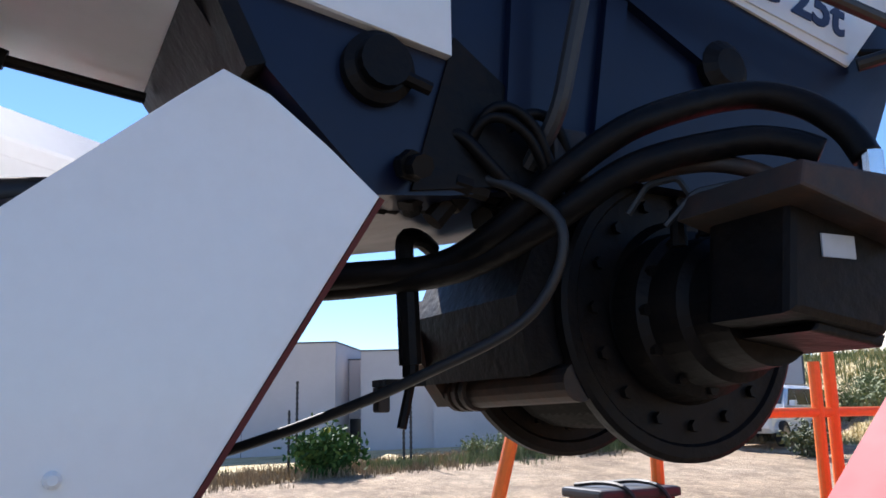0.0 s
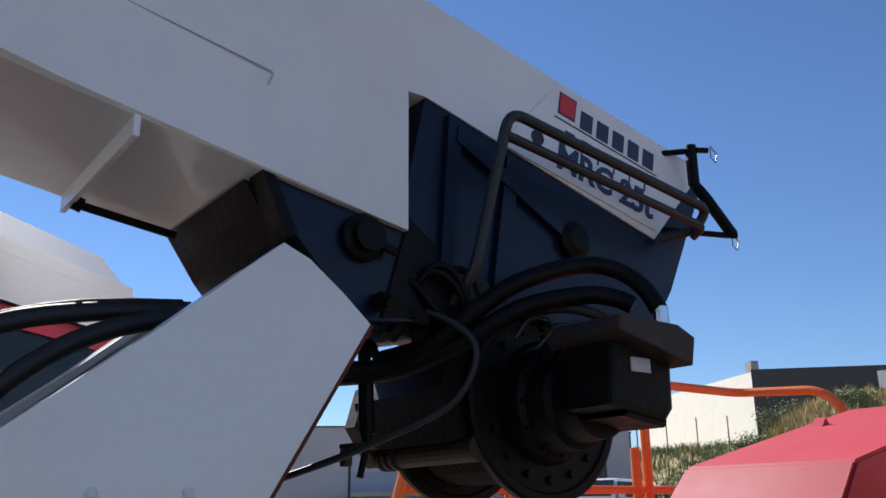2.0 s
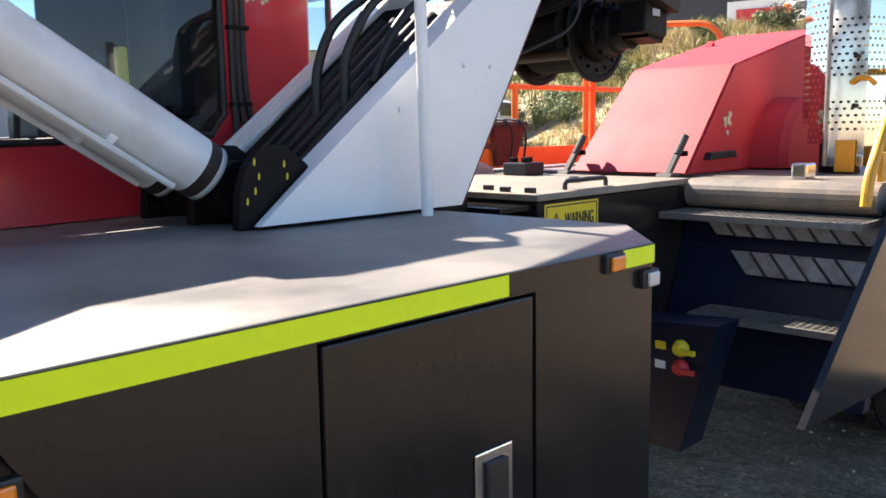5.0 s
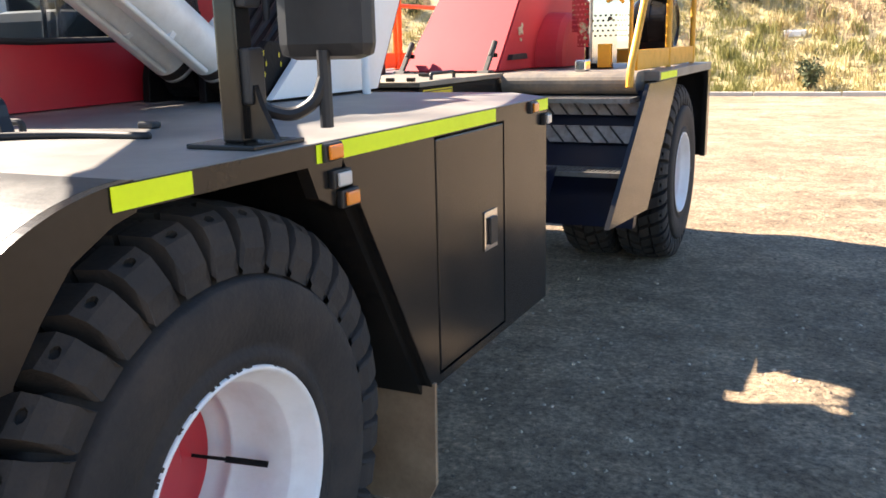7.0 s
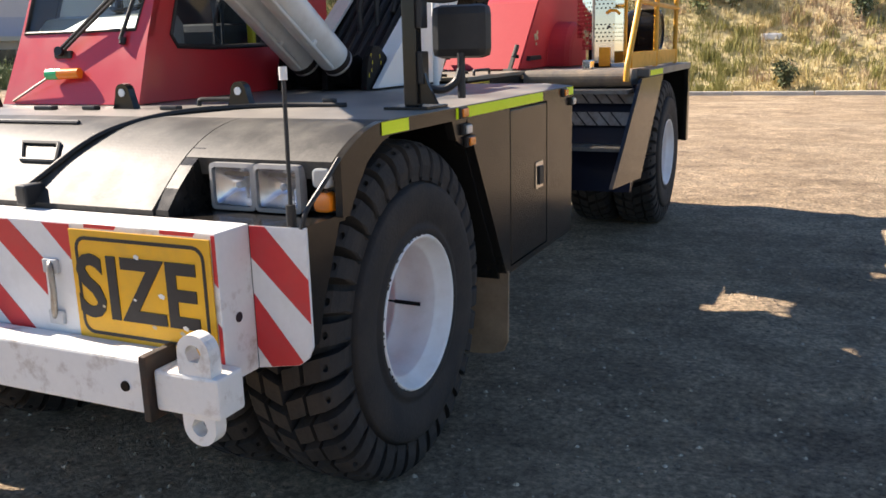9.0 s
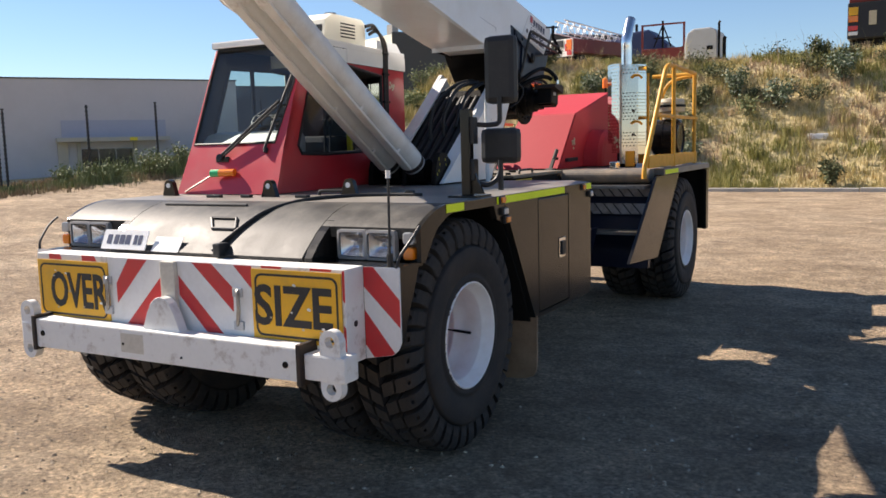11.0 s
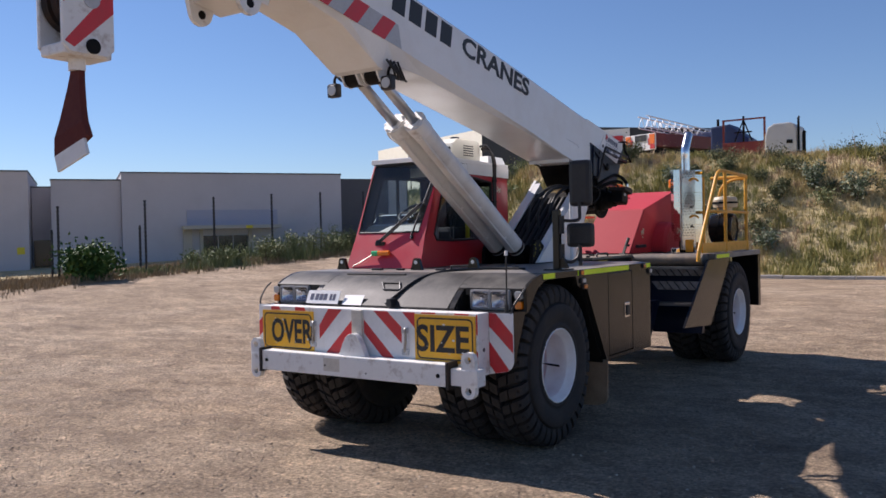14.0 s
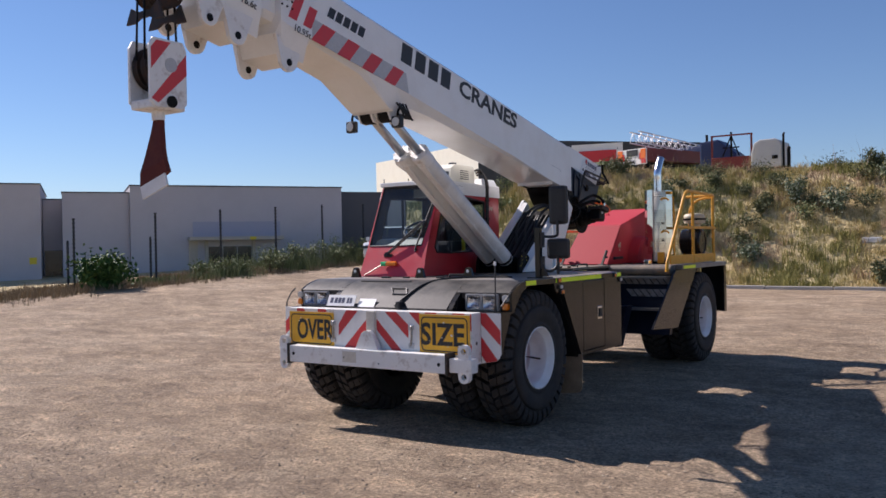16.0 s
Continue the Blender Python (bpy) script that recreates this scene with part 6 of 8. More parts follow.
# headlights
for s in (1, -1):
    flip = (lambda x: x) if s > 0 else (lambda x: 2 * CX - x)
    hl = new("headlight")
    hl.parent = crane
    hp = Vector((flip(1.04), -0.62, 1.30))
    hl.location = hp - WHERE[crane.name]
    WHERE[hl.name] = hp
    tagged(hl, "twin rectangular headlight in a grey bezel")
    def face(a, b, c, d, r=0.012):
        """A rounded rectangle in x and z."""
        return [(flip(cx + r * math.cos(t)), cz + r * math.sin(t)) for cx, cz, t0 in ((b - r, d - r, 0), (a + r, d - r, 1), (a + r, c + r, 2), (b - r, c + r, 3)) for t in ((t0 + k / 3) * math.pi / 2 for k in range(4))]
    cells = ((0.875, 1.035), (1.058, 1.218))
    bm = bmesh.new()
    for a, b in ((0.862, 1.0465), (1.0465, 1.231)):
        c0, c1 = [q for q in cells if a < q[0] < b][0]
        o, i = face(a, b, 1.218, 1.380, 0.016), face(c0, c1, 1.232, 1.366, 0.014)
        v = [[bm.verts.new((p[0], yy, p[1])) for p in q] for q, yy in ((o, -0.600), (o, -0.640), (i, -0.644), (i, -0.610))]
        n = len(o)
        for r0, r1 in zip(v, v[1:]):
            for k in range(n):
                bm.faces.new((r0[k], r0[(k + 1) % n], r1[(k + 1) % n], r1[k]))
    part("bezel", bm, BEZEL, hl, "silver-grey bezel")
    for c0, c1 in cells:
        o, i = face(c0 + 0.003, c1 - 0.003, 1.235, 1.363, 0.012), face(c0 + 0.035, c1 - 0.035, 1.265, 1.333, 0.02)
        i2 = face(c0 + 0.06, c1 - 0.06, 1.285, 1.313, 0.012)
        bm = bmesh.new()
        v = [[bm.verts.new((p[0], yy, p[1])) for p in q] for q, yy in ((o, -0.630), (i, -0.585), (i2, -0.572))]
        for r0, r1 in zip(v, v[1:]):
            for k in range(len(o)):
                bm.faces.new((r0[k], r0[(k + 1) % len(o)], r1[(k + 1) % len(o)], r1[k]))
        bm.faces.new(v[-1])
        part("reflector", bm, CHROME, hl, smooth=True)
        m = (c0 + c1) / 2
        bm = bmesh.new()
        lathe(bm, [(-0.572, 0.0), (-0.572, 0.012), (-0.605, 0.012), (-0.612, 0.0)], (flip(m), 0, 1.299), "y", 12)
        part("bulb", bm, CLEAR, hl)
        bm = bmesh.new()
        prism(bm, face(c0 + 0.001, c1 - 0.001, 1.233, 1.365, 0.013), "y", -0.641, -0.634)
        part("lens", bm, LAMP_GLASS, hl).visible_shadow = False
    for zz, mat, nm in ((1.338, CLEAR, "side_lamp"), (1.258, AMBER, "indicator")):
        bm = bmesh.new()
        prism(bm, face(1.268, 1.335, zz - 0.033, zz + 0.033, 0.018), "y", -0.625, -0.575, 0.008)
        part(nm, bm, mat, hl)
    bm = bmesh.new()
    tube(bm, rounded([(flip(1.335), -0.80, 1.208), (flip(1.345), -0.79, 1.26), (flip(1.375), -0.69, 1.36), (flip(1.372), -0.62, 1.405)], 0.06), 0.008, 8)
    part("lamp_guard", bm, PLASTIC, hl, "bent black lamp guard bar")
# aerial
bm = bmesh.new()
tube(bm, [(1.29, -0.785, 1.208), (1.29, -0.785, 1.28)], 0.016, 12)
tube(bm, [(1.29, -0.785, 1.28), (1.285, -0.77, 1.66)], 0.007, 8)
part("aerial", bm, PLASTIC, crane, "black whip aerial with a white tip")
bm = bmesh.new()
tube(bm, [(1.285, -0.77, 1.66), (1.284, -0.769, 1.70)], 0.013, 12)
part("aerial_tip", bm, RIM_WHITE, crane)
# mirror stand
ms = new("mirror_stand")
ms.parent = crane
mp = Vector((1.24, 0.25, 1.5))
ms.location = mp - WHERE[crane.name]
WHERE[ms.name] = mp
tagged(ms, "black mirror stand with two black mirrors")
bm = bmesh.new()
box(bm, 1.13, 1.33, 0.14, 0.34, 1.50, 1.512, 0.003)
box(bm, 1.20, 1.26, 0.19, 0.25, 1.512, 2.03, 0.006)
prism(bm, [(1.26, 1.52), (1.34, 1.52), (1.30, 1.60), (1.26, 1.72)], "y", 0.21, 0.23)
part("post", bm, BLACK, ms)
bm = bmesh.new()
tube(bm, [(1.385, 0.36, 1.535), (1.385, 0.36, 1.72)], 0.017, 10)
tube(bm, rounded([(1.25, 0.24, 1.66), (1.27, 0.26, 1.585), (1.32, 0.31, 1.565), (1.37, 0.345, 1.60), (1.385, 0.36, 1.66)], 0.03), 0.016, 8)
box(bm, 1.255, 1.285, 0.20, 0.26, 1.60, 1.73, 0.006)
part("arm", bm, PLASTIC, ms)
bm = bmesh.new()
tube(bm, rounded([(1.25, 0.23, 1.94), (1.33, 0.31, 1.93), (1.385, 0.36, 1.94), (1.385, 0.36, 2.10)], 0.03), 0.015, 8)
box(bm, 1.255, 1.285, 0.20, 0.26, 1.82, 1.98, 0.006)
part("arm", bm, PLASTIC, ms)
for x, y, z, w, h in ((1.375, 0.42, 2.265, 0.105, 0.205), (1.375, 0.40, 1.805, 0.128, 0.108)):
    bm = bmesh.new()
    box(bm, x - w, x + w, y - 0.045, y + 0.035, z - h, z + h, 0.038)
    mr = part("mirror_housing", bm, PLASTIC, ms, "black plastic mirror housing")
    bm = bmesh.new()
    box(bm, x - w + 0.03, x + w - 0.03, y + 0.035, y + 0.039, z - h + 0.03, z + h - 0.03)
    part("mirror_glass", bm, MIRROR, mr)
# reflective tape and marker lamps on the deck edge
TX = 1.3745
def tape(y0, y1, z0=1.449, z1=1.495, x=TX):
    for s in (1, -1):
        bm = bmesh.new()
        box(bm, *sorted((s * x, s * (x + 0.0015))), y0, y1, z0, z1)
        part("reflective_tape", bm, TAPE, crane, "fluorescent yellow reflective tape")
tape(-0.33, -0.12)
tape(0.32, 1.485)
tape(1.925, 2.072)
for y, z, mat, w in ((0.385, 1.472, AMBER, 0.03), (1.88, 1.47, AMBER, 0.028), (0.42, 1.40, CLEAR, 0.03), (0.455, 1.345, AMBER, 0.03), (2.045, 1.41, CLEAR, 0.025)):
    for s in (1, -1):
        bm = bmesh.new()
        box(bm, *sorted((s * 1.366, s * 1.386)), y - w - 0.012, y + w + 0.012, z - 0.024, z + 0.024, 0.006)
        ob = part("marker_lamp", bm, PLASTIC, crane)
        bm = bmesh.new()
        box(bm, *sorted((s * 1.386, s * 1.396)), y - w, y + w, z - 0.018, z + 0.018, 0.005)
        part("lens", bm, mat, ob)

# ---- rear body ----
bm = bmesh.new()
box(bm, -0.95, 0.325, 2.93, 4.22, 0.62, 1.485)
part("rear_body", bm, BLACK, crane, "black rear body box")
bm = bmesh.new()
prism(bm, [(-0.95, 2.92), (0.335, 2.92), (0.335, 4.20), (-0.95, 4.20)], "z", 1.492, 1.522, 0.005)
lid = part("engine_lid", bm, LID, crane, "dusty hinged engine lid")
bm = bmesh.new()
box(bm, -0.95, 0.30, 2.72, 2.925, 1.455, 1.475)
part("lid_step", bm, BLACK, crane)
bm = bmesh.new()
tube(bm, rounded([(0.27, 3.20, 1.52), (0.27, 3.20, 1.56), (0.27, 3.52, 1.56), (0.27, 3.52, 1.52)], 0.03), 0.011, 8)
part("lid_handle", bm, PLASTIC, lid)
for x, y in ((0.25, 2.98), (0.12, 2.97), (-0.22, 3.05), (-0.02, 3.02), (0.02, 3.62), (-0.05, 3.72)):
    bm = bmesh.new()
    box(bm, x - 0.025, x + 0.025, y - 0.012, y + 0.012, 1.522, 1.545, 0.005)
    part("lid_clip", bm, PLASTIC, lid)
# warning sign on the lid's left face
bm = bmesh.new()
box(bm, 0.327, 0.330, 2.975, 3.37, 1.055, 1.475)
ws = part("warning_sign", bm, WARN_YELLOW, crane, "yellow warning sign with black letters")
def on_warn(y, z):
    return frame_at((0.3306, y, z), (0, 1, 0), (0, 0, 1))
bm = bmesh.new()
for a in ((2.985, 3.36, 1.063, 1.069), (2.985, 3.36, 1.461, 1.467), (2.985, 2.991, 1.069, 1.461), (3.354, 3.36, 1.069, 1.461)):
    box(bm, 0.3303, 0.3312, *a)
part("border", bm, INK, ws)
lettering("WARNING", 0.085, on_warn(3.225, 1.395), INK, ws, width=0.215, bold=0.001)
for k, line in enumerate(("NO CLEARANCE FOR MAN AT", "THIS AREA WHEN MACHINE TURNS", "SEVERE INJURY OR DEATH FROM", "CRUSHING COULD OCCUR")):
    lettering(line, 0.032, on_warn(3.17, 1.285 - k * 0.058), INK, ws, width=(0.26, 0.325, 0.315, 0.235)[k])
bm = bmesh.new()
m = on_warn(3.055, 1.39)
tri_o, tri_i = [(-0.05, -0.04), (0.05, -0.04), (0, 0.048)], [(-0.036, -0.032), (0.036, -0.032), (0, 0.031)]
a = [bm.verts.new(m @ Vector((*p, 0.0006))) for p in tri_o]
b = [bm.verts.new(m @ Vector((*p, 0.0006))) for p in tri_i]
for k in range(3):
    bm.faces.new((a[k], a[(k + 1) % 3], b[(k + 1) % 3], b[k]))
quad_plate(bm, m, [(-0.004, -0.012), (0.004, -0.012), (0.006, 0.018), (-0.006, 0.018)], -0.0008)
quad_plate(bm, m, [(-0.004, -0.026), (0.004, -0.026), (0.004, -0.018), (-0.004, -0.018)], -0.0008)
part("triangle", bm, INK, ws)

# red engine hood
hood = new("engine_hood")
hood.parent = crane
hp = Vector((-0.1, 4.9, 1.52))
hood.location = hp - WHERE[crane.name]
WHERE[hood.name] = hp
tagged(hood, "sun-faded red engine hood with sloped front")
bm = bmesh.new()
F0 = [(-0.55, 4.38, 1.525), (0.215, 4.38, 1.525), (0.245, 4.865, 2.134), (-0.43, 4.865, 2.134)]
BACK = [(-0.56, 6.45, 1.525), (0.26, 6.45, 1.525), (0.24, 6.45, 2.40), (-0.45, 6.45, 2.40)]
MIDT = [(0.235, 6.15, 2.425), (-0.44, 6.15, 2.425)]
vs = [bm.verts.new(p) for p in F0 + BACK + MIDT]
bm.faces.new(vs[0:4])
bm.faces.new((vs[3], vs[2], vs[8], vs[9]))
bm.faces.new((vs[9], vs[8], vs[6], vs[7]))
bm.faces.new((vs[1], vs[5], vs[6], vs[8], vs[2]))
bm.faces.new((vs[0], vs[3], vs[9], vs[7], vs[4]))
bm.faces.new((vs[4], vs[7], vs[6], vs[5]))
bm.faces.new((vs[0], vs[4], vs[5], vs[1]))
bmesh.ops.bevel(bm, geom=list(bm.edges), offset=0.012, segments=2, affect="EDGES")
part("hood_shell", bm, RED_FADED, hood)
bm = bmesh.new()
prism(bm, [(4.56, 1.60), (4.90, 1.605), (4.88, 1.645), (4.58, 1.64)], "x", 0.205, 0.262, 0.006)
part("hood_handle", bm, PLASTIC, hood)
bm = bmesh.new()
lathe(bm, [(0.20, 0.0), (0.20, 0.36), (0.40, 0.35), (0.44, 0.31), (0.45, 0.25), (0.45, 0.0)], (0, 5.50, 1.60), "x", 48)
bmesh.ops.bisect_plane(bm, geom=bm.verts[:] + bm.edges[:] + bm.faces[:], plane_co=(0, 0, 1.53), plane_no=(0, 0, -1), clear_outer=True)
part("hood_bulge", bm, RED_FADED, hood)
for x in (0.17, -0.50):      # rubber over-centre hold-downs: base plate, strap, T-handle
    bm = bmesh.new()
    prism(bm, [(4.21, 1.523), (4.33, 1.523), (4.31, 1.540), (4.23, 1.540)], "x", x - 0.045, x + 0.045, 0.004)
    stay = part("hood_stay", bm, STRAP, hood, "weathered grey rubber hood strap with a T-handle")
    bm = bmesh.new()
    prism(bm, [(4.25, 1.54), (4.285, 1.54), (4.395, 1.655), (4.365, 1.665)], "x", x - 0.014, x + 0.020, 0.004)
    part("strap", bm, STRAP, stay)
    bm = bmesh.new()
    tube(bm, [(x + 0.004, 4.355, 1.635), (x + 0.012, 4.40, 1.70), (x + 0.014, 4.425, 1.735)], 0.021, 12)
    part("strap_head", bm, STRAP, stay)
    bm = bmesh.new()
    box(bm, x - 0.03, x + 0.034, 4.395, 4.425, 1.625, 1.655, 0.006)
    part("strap_catch", bm, GREASY, stay)
bm = bmesh.new()
prism(bm, [(5.62, 2.275), (5.74, 2.30), (5.70, 2.355)], "x", -0.36, -0.31)
part("hood_fin", bm, RED, hood)

rng = random.Random(21)
for k in range(6):
    y, z, r = 4.80 + rng.uniform(-0.04, 0.04), 1.80 + rng.uniform(-0.06, 0.06), rng.uniform(0.012, 0.022)
    bm = bmesh.new()
    prism(bm, [(y + r * rng.uniform(0.6, 1.2) * math.cos(a), z + r * rng.uniform(0.6, 1.2) * math.sin(a)) for a in (2 * math.pi * q / 9 for q in range(9))], "x", 0.232, 0.2415)
    part("faded_sticker", bm, BEIGE, hood)
# diagonal-edged deck slab with a rounded nose, mesh steps below
bm = bmesh.new()
out = [(4.55, 1.522), (4.22, 1.522)] + [(4.20 + 0.072 * math.cos(a), 1.45 + 0.072 * math.sin(a)) for a in (math.pi / 2 + math.pi * k / 10 for k in range(11))] + [(4.55, 1.378)]
prism(bm, out, "x", 0.345, 1.27)
part("deck_nose", bm, GREY_SLAB, crane, "scuffed grey rounded deck edge")
bm = bmesh.new()
prism(bm, [(0.34, 4.5), (1.374, 4.36), (1.374, 6.55), (-1.374, 6.55), (-1.374, 4.36), (-0.96, 4.5)], "z", 1.455, 1.518, 0.005)
part("rear_deck", bm, DECK, crane, "dusty black rear deck")
bm = bmesh.new()
prism(bm, [(4.22, 1.40), (4.30, 1.40), (3.98, 0.55), (3.90, 0.55)], "x", 0.33, 1.33)
part("step_panel", bm, NAVY, crane, "glossy navy panel behind the steps")
bm = bmesh.new()
box(bm, 0.33, 1.05, 4.30, 4.55, 0.55, 1.455)
box(bm, -1.05, -0.33, 4.10, 4.55, 0.55, 1.455)
part("rear_wheel_box", bm, NAVY, crane)
def grate(x0, x1, y0, y1, z, name):
    bm = bmesh.new()
    for a in (y0, y1):
        box(bm, x0, x1, a - 0.008, a + 0.008, z - 0.03, z)
    for a in (x0, x1):
        box(bm, a - 0.008, a + 0.008, y0, y1, z - 0.03, z)
    n = int((x1 - x0) / 0.032)
    for k in range(1, n):
        x = x0 + (x1 - x0) * k / n
        box(bm, x - 0.003, x + 0.003, y0, y1, z - 0.025, z - 0.002)
    for k in range(1, 6):
        y = y0 + (y1 - y0) * k / 6
        box(bm, x0, x1, y - 0.004, y + 0.004, z - 0.02, z - 0.004)
    part(name, bm, STEEL, crane, "worn bare steel mesh step")
grate(0.34, 1.28, 3.90, 4.18, 1.37, "mesh_step")
grate(0.60, 1.28, 3.72, 3.95, 0.93, "mesh_step")
# slotted treads
for z0, y0, x0, high, lean in ((1.335, 4.155, 0.45, 0.085, 0.08), (1.18, 4.095, 0.62, 0.105, 0.10)):
    bm = bmesh.new()
    dy = high * 0.376
    front = [(x0, y0, z0), (1.31, y0, z0), (1.31, y0 - dy, z0 - high), (x0 + lean, y0 - dy, z0 - high)]
    v = [[bm.verts.new((x, y + k, z)) for x, y, z in front] for k in (0.0, 0.012)]
    bm.faces.new(v[0]); bm.faces.new(v[1][::-1])
    for k in range(4):
        bm.faces.new((v[0][k], v[1][k], v[1][(k + 1) % 4], v[0][(k + 1) % 4]))
    tread = part("step_tread", bm, STEEL, crane, "bare steel step plate with slanted ribs")
    for k in range(8):
        x = x0 + 0.10 + k * 0.10
        if x + lean > 1.30:
            break
        bm = bmesh.new()
        tube(bm, [(x, y0 - 0.004, z0), (x + lean, y0 - dy - 0.004, z0 - high)], 0.007, 6)
        part("tread_rib", bm, PLASTIC, tread)
# rear mudguard: slanted front plate, edge, tail
for s in (1, -1):
    bm = bmesh.new()
    prism(bm, [(4.08, 1.452), (5.0, 1.452), (4.12, 0.64), (3.14, 0.70)], "x", *sorted((s * 1.345, s * 1.374)))
    part("rear_mudguard", bm, BLACK, crane, "glossy black slanted mudguard plate")
    bm = bmesh.new()
    box(bm, *sorted((s * 0.98, s * 1.35)), 6.49, 6.55, 0.70, 1.452)
    box(bm, *sorted((s * 1.33, s * 1.374)), 6.43, 6.55, 0.70, 1.452)
    part("tail_panel", bm, BLACK, crane)
    bm = bmesh.new()
    box(bm, *sorted((s * 1.375, s * 1.3765)), 4.40, 4.96, 1.462, 1.508)
    part("reflective_tape", bm, TAPE, crane, "fluorescent yellow reflective tape")
bm = bmesh.new()
box(bm, -0.40, 0.40, 4.2, 6.36, 0.62, 1.45)
box(bm, -0.60, 0.60, 5.26, 5.54, 0.54, 0.84, 0.03)
part("rear_chassis", bm, GREASY, crane)
bm = bmesh.new()
box(bm, -0.93, 0.93, 6.38, 6.62, 0.55, 1.45, 0.03)
part("counterweight", bm, BLACK, crane)
# battery isolators on the front of a low black box
bm = bmesh.new()
prism(bm, [(0.33, 0.42), (0.80, 0.42), (0.955, 0.99), (0.33, 0.95)], "y", 3.30, 3.50, 0.004)
part("isolator_panel", bm, NAVY, crane, "black panel with battery isolator switches")
for z, mat in ((0.873, WARN_YELLOW), (0.79, SIGN_RED)):
    bm = bmesh.new()
    lathe(bm, [(3.30, 0.0), (3.30, 0.038), (3.285, 0.034), (3.272, 0.018), (3.255, 0.018), (3.255, 0.0)], (0.795, 0, z), "y", 14)
    box(bm, 0.80, 0.875, 3.258, 3.274, z - 0.016, z + 0.006, 0.004)
    part("isolator_switch", bm, mat, crane)
    bm = bmesh.new()
    box(bm, 0.675, 0.725, 3.296, 3.299, z - 0.018, z + 0.016)
    part("switch_label", bm, mat if mat is WARN_YELLOW else SIGN_WHITE, crane)
# chromed exhaust with perforated guard
EX = Vector((0.765, 5.09, 0))
ex = new("exhaust")
ex.parent = crane
ex.location = Vector((EX.x, EX.y, 1.52)) - WHERE[crane.name]
WHERE[ex.name] = Vector((EX.x, EX.y, 1.52))
tagged(ex, "chromed exhaust stack in a perforated guard")
def perforated(bm, a, b, z0, z1, solid=(), cut=0.0, pitch=0.036):
    """A flat sheet from plan point a to b, with staggered six-sided holes but in the solid height bands; cut slants its lower edge."""
    a, b = Vector((*a, 0)), Vector((*b, 0))
    n = max(2, round((b - a).length / pitch))
    rows = round((z1 - z0) / (pitch * 0.5))
    cache = {}
    def vert(u, z):
        key = (round(u, 4), round(z, 4))
        if key not in cache:
            p = a.lerp(b, min(1.0, max(0.0, u / n)))
            low = cut * (1 - u / n)
            zz = z1 - (z1 - z) * (z1 - z0 - low) / (z1 - z0)
            cache[key] = bm.verts.new((p.x, p.y, zz))
        return cache[key]
    dz = (z1 - z0) / rows
    for j in range(0, rows - 1, 2):
        za, zm, zb = z0 + j * dz, z0 + (j + 1) * dz, z0 + (j + 2) * dz
        shut = any(lo < zm < hi for lo, hi in solid)
        for i in range(n):
            q = [vert(i, za), vert(i + 1, za), vert(i + 1, zb), vert(i, zb)]
            if shut:
                bm.faces.new(q)
                continue
            h, mid = 0.245, i + 0.5 + (0.25 if (j // 2) % 2 else -0.25)
            r = [vert(mid + h * math.cos(t), zm + h * pitch * math.sin(t)) for t in (math.radians(w) for w in (225, 315, 0, 45, 135, 180))]
            bm.faces.new((q[0], q[1], r[1], r[0]))
            bm.faces.new((q[1], q[2], r[3], r[2], r[1]))
            bm.faces.new((q[2], q[3], r[4], r[3]))
            bm.faces.new((q[3], q[0], r[0], r[5], r[4]))
GUARD = [(0.505, 5.30), (0.535, 5.13), (0.62, 5.00), (0.745, 4.935), (0.935, 4.955), (0.99, 5.08), (0.95, 5.24)]
for k, (p, q) in enumerate(zip(GUARD, GUARD[1:])):
    bm = bmesh.new()
    if k < 3:
        perforated(bm, p, q, 1.90 - 0.11 * k, 2.66, cut=0.0)
    else:
        perforated(bm, p, q, 1.56, 2.66, solid=((1.5, 1.74), (1.92, 2.04), (2.37, 2.54)))
    part("guard", bm, GUARD_CHROME, ex, "chromed perforated guard sheet")
bm = bmesh.new()
tube(bm, [(0.742, 4.93, 1.56), (0.742, 4.93, 2.66)], 0.012, 8)
part("guard_edge", bm, STEEL, ex)
for z in (2.26, 2.0):
    bm = bmesh.new()
    tube(bm, [(0.886, 4.975, z - 0.12), (0.886, 4.915, z - 0.12)], 0.013, 10)
    part("guard_bolt", bm, RUSTY, ex)
bm = bmesh.new()
lathe(bm, [(1.52, 0.0), (1.52, 0.105), (2.58, 0.105), (2.60, 0.07), (2.60, 0.0)], EX, "z", 28)
part("silencer", bm, GREASY, ex)
bm = bmesh.new()
tube(bm, smooth_line([(EX.x, EX.y, 2.56), (EX.x, EX.y, 2.80), (EX.x, EX.y, 2.93), (EX.x, EX.y + 0.06, 3.04), (EX.x, EX.y + 0.15, 3.16)], 5), 0.058, 20)
part("tailpipe", bm, CHROME, ex, "bent chromed tailpipe", smooth=True)
bm = bmesh.new()
for z in (2.0, 2.50):
    tube(bm, rounded([(0.86, 4.93, z), (0.90, 4.925, z + 0.025), (0.95, 4.935, z + 0.02), (0.975, 4.96, z - 0.01)], 0.01), 0.013, 8)
tube(bm, [(0.998, 5.12, 1.56), (0.998, 5.12, 2.55)], 0.014, 8)
box(bm, 0.80, 0.90, 4.915, 4.935, 1.53, 1.70, 0.004)
part("guard_bracket", bm, YELLOW, ex)
bm = bmesh.new()
lathe(bm, [(2.30, 0.0), (2.30, 0.04), (2.41, 0.04), (2.43, 0.02), (2.43, 0.0)], (0.065, 6.50, 0.20), "z", 14)
part("amber_beacon", bm, AMBER, crane, "amber beacon on a thin black pole")
bm = bmesh.new()
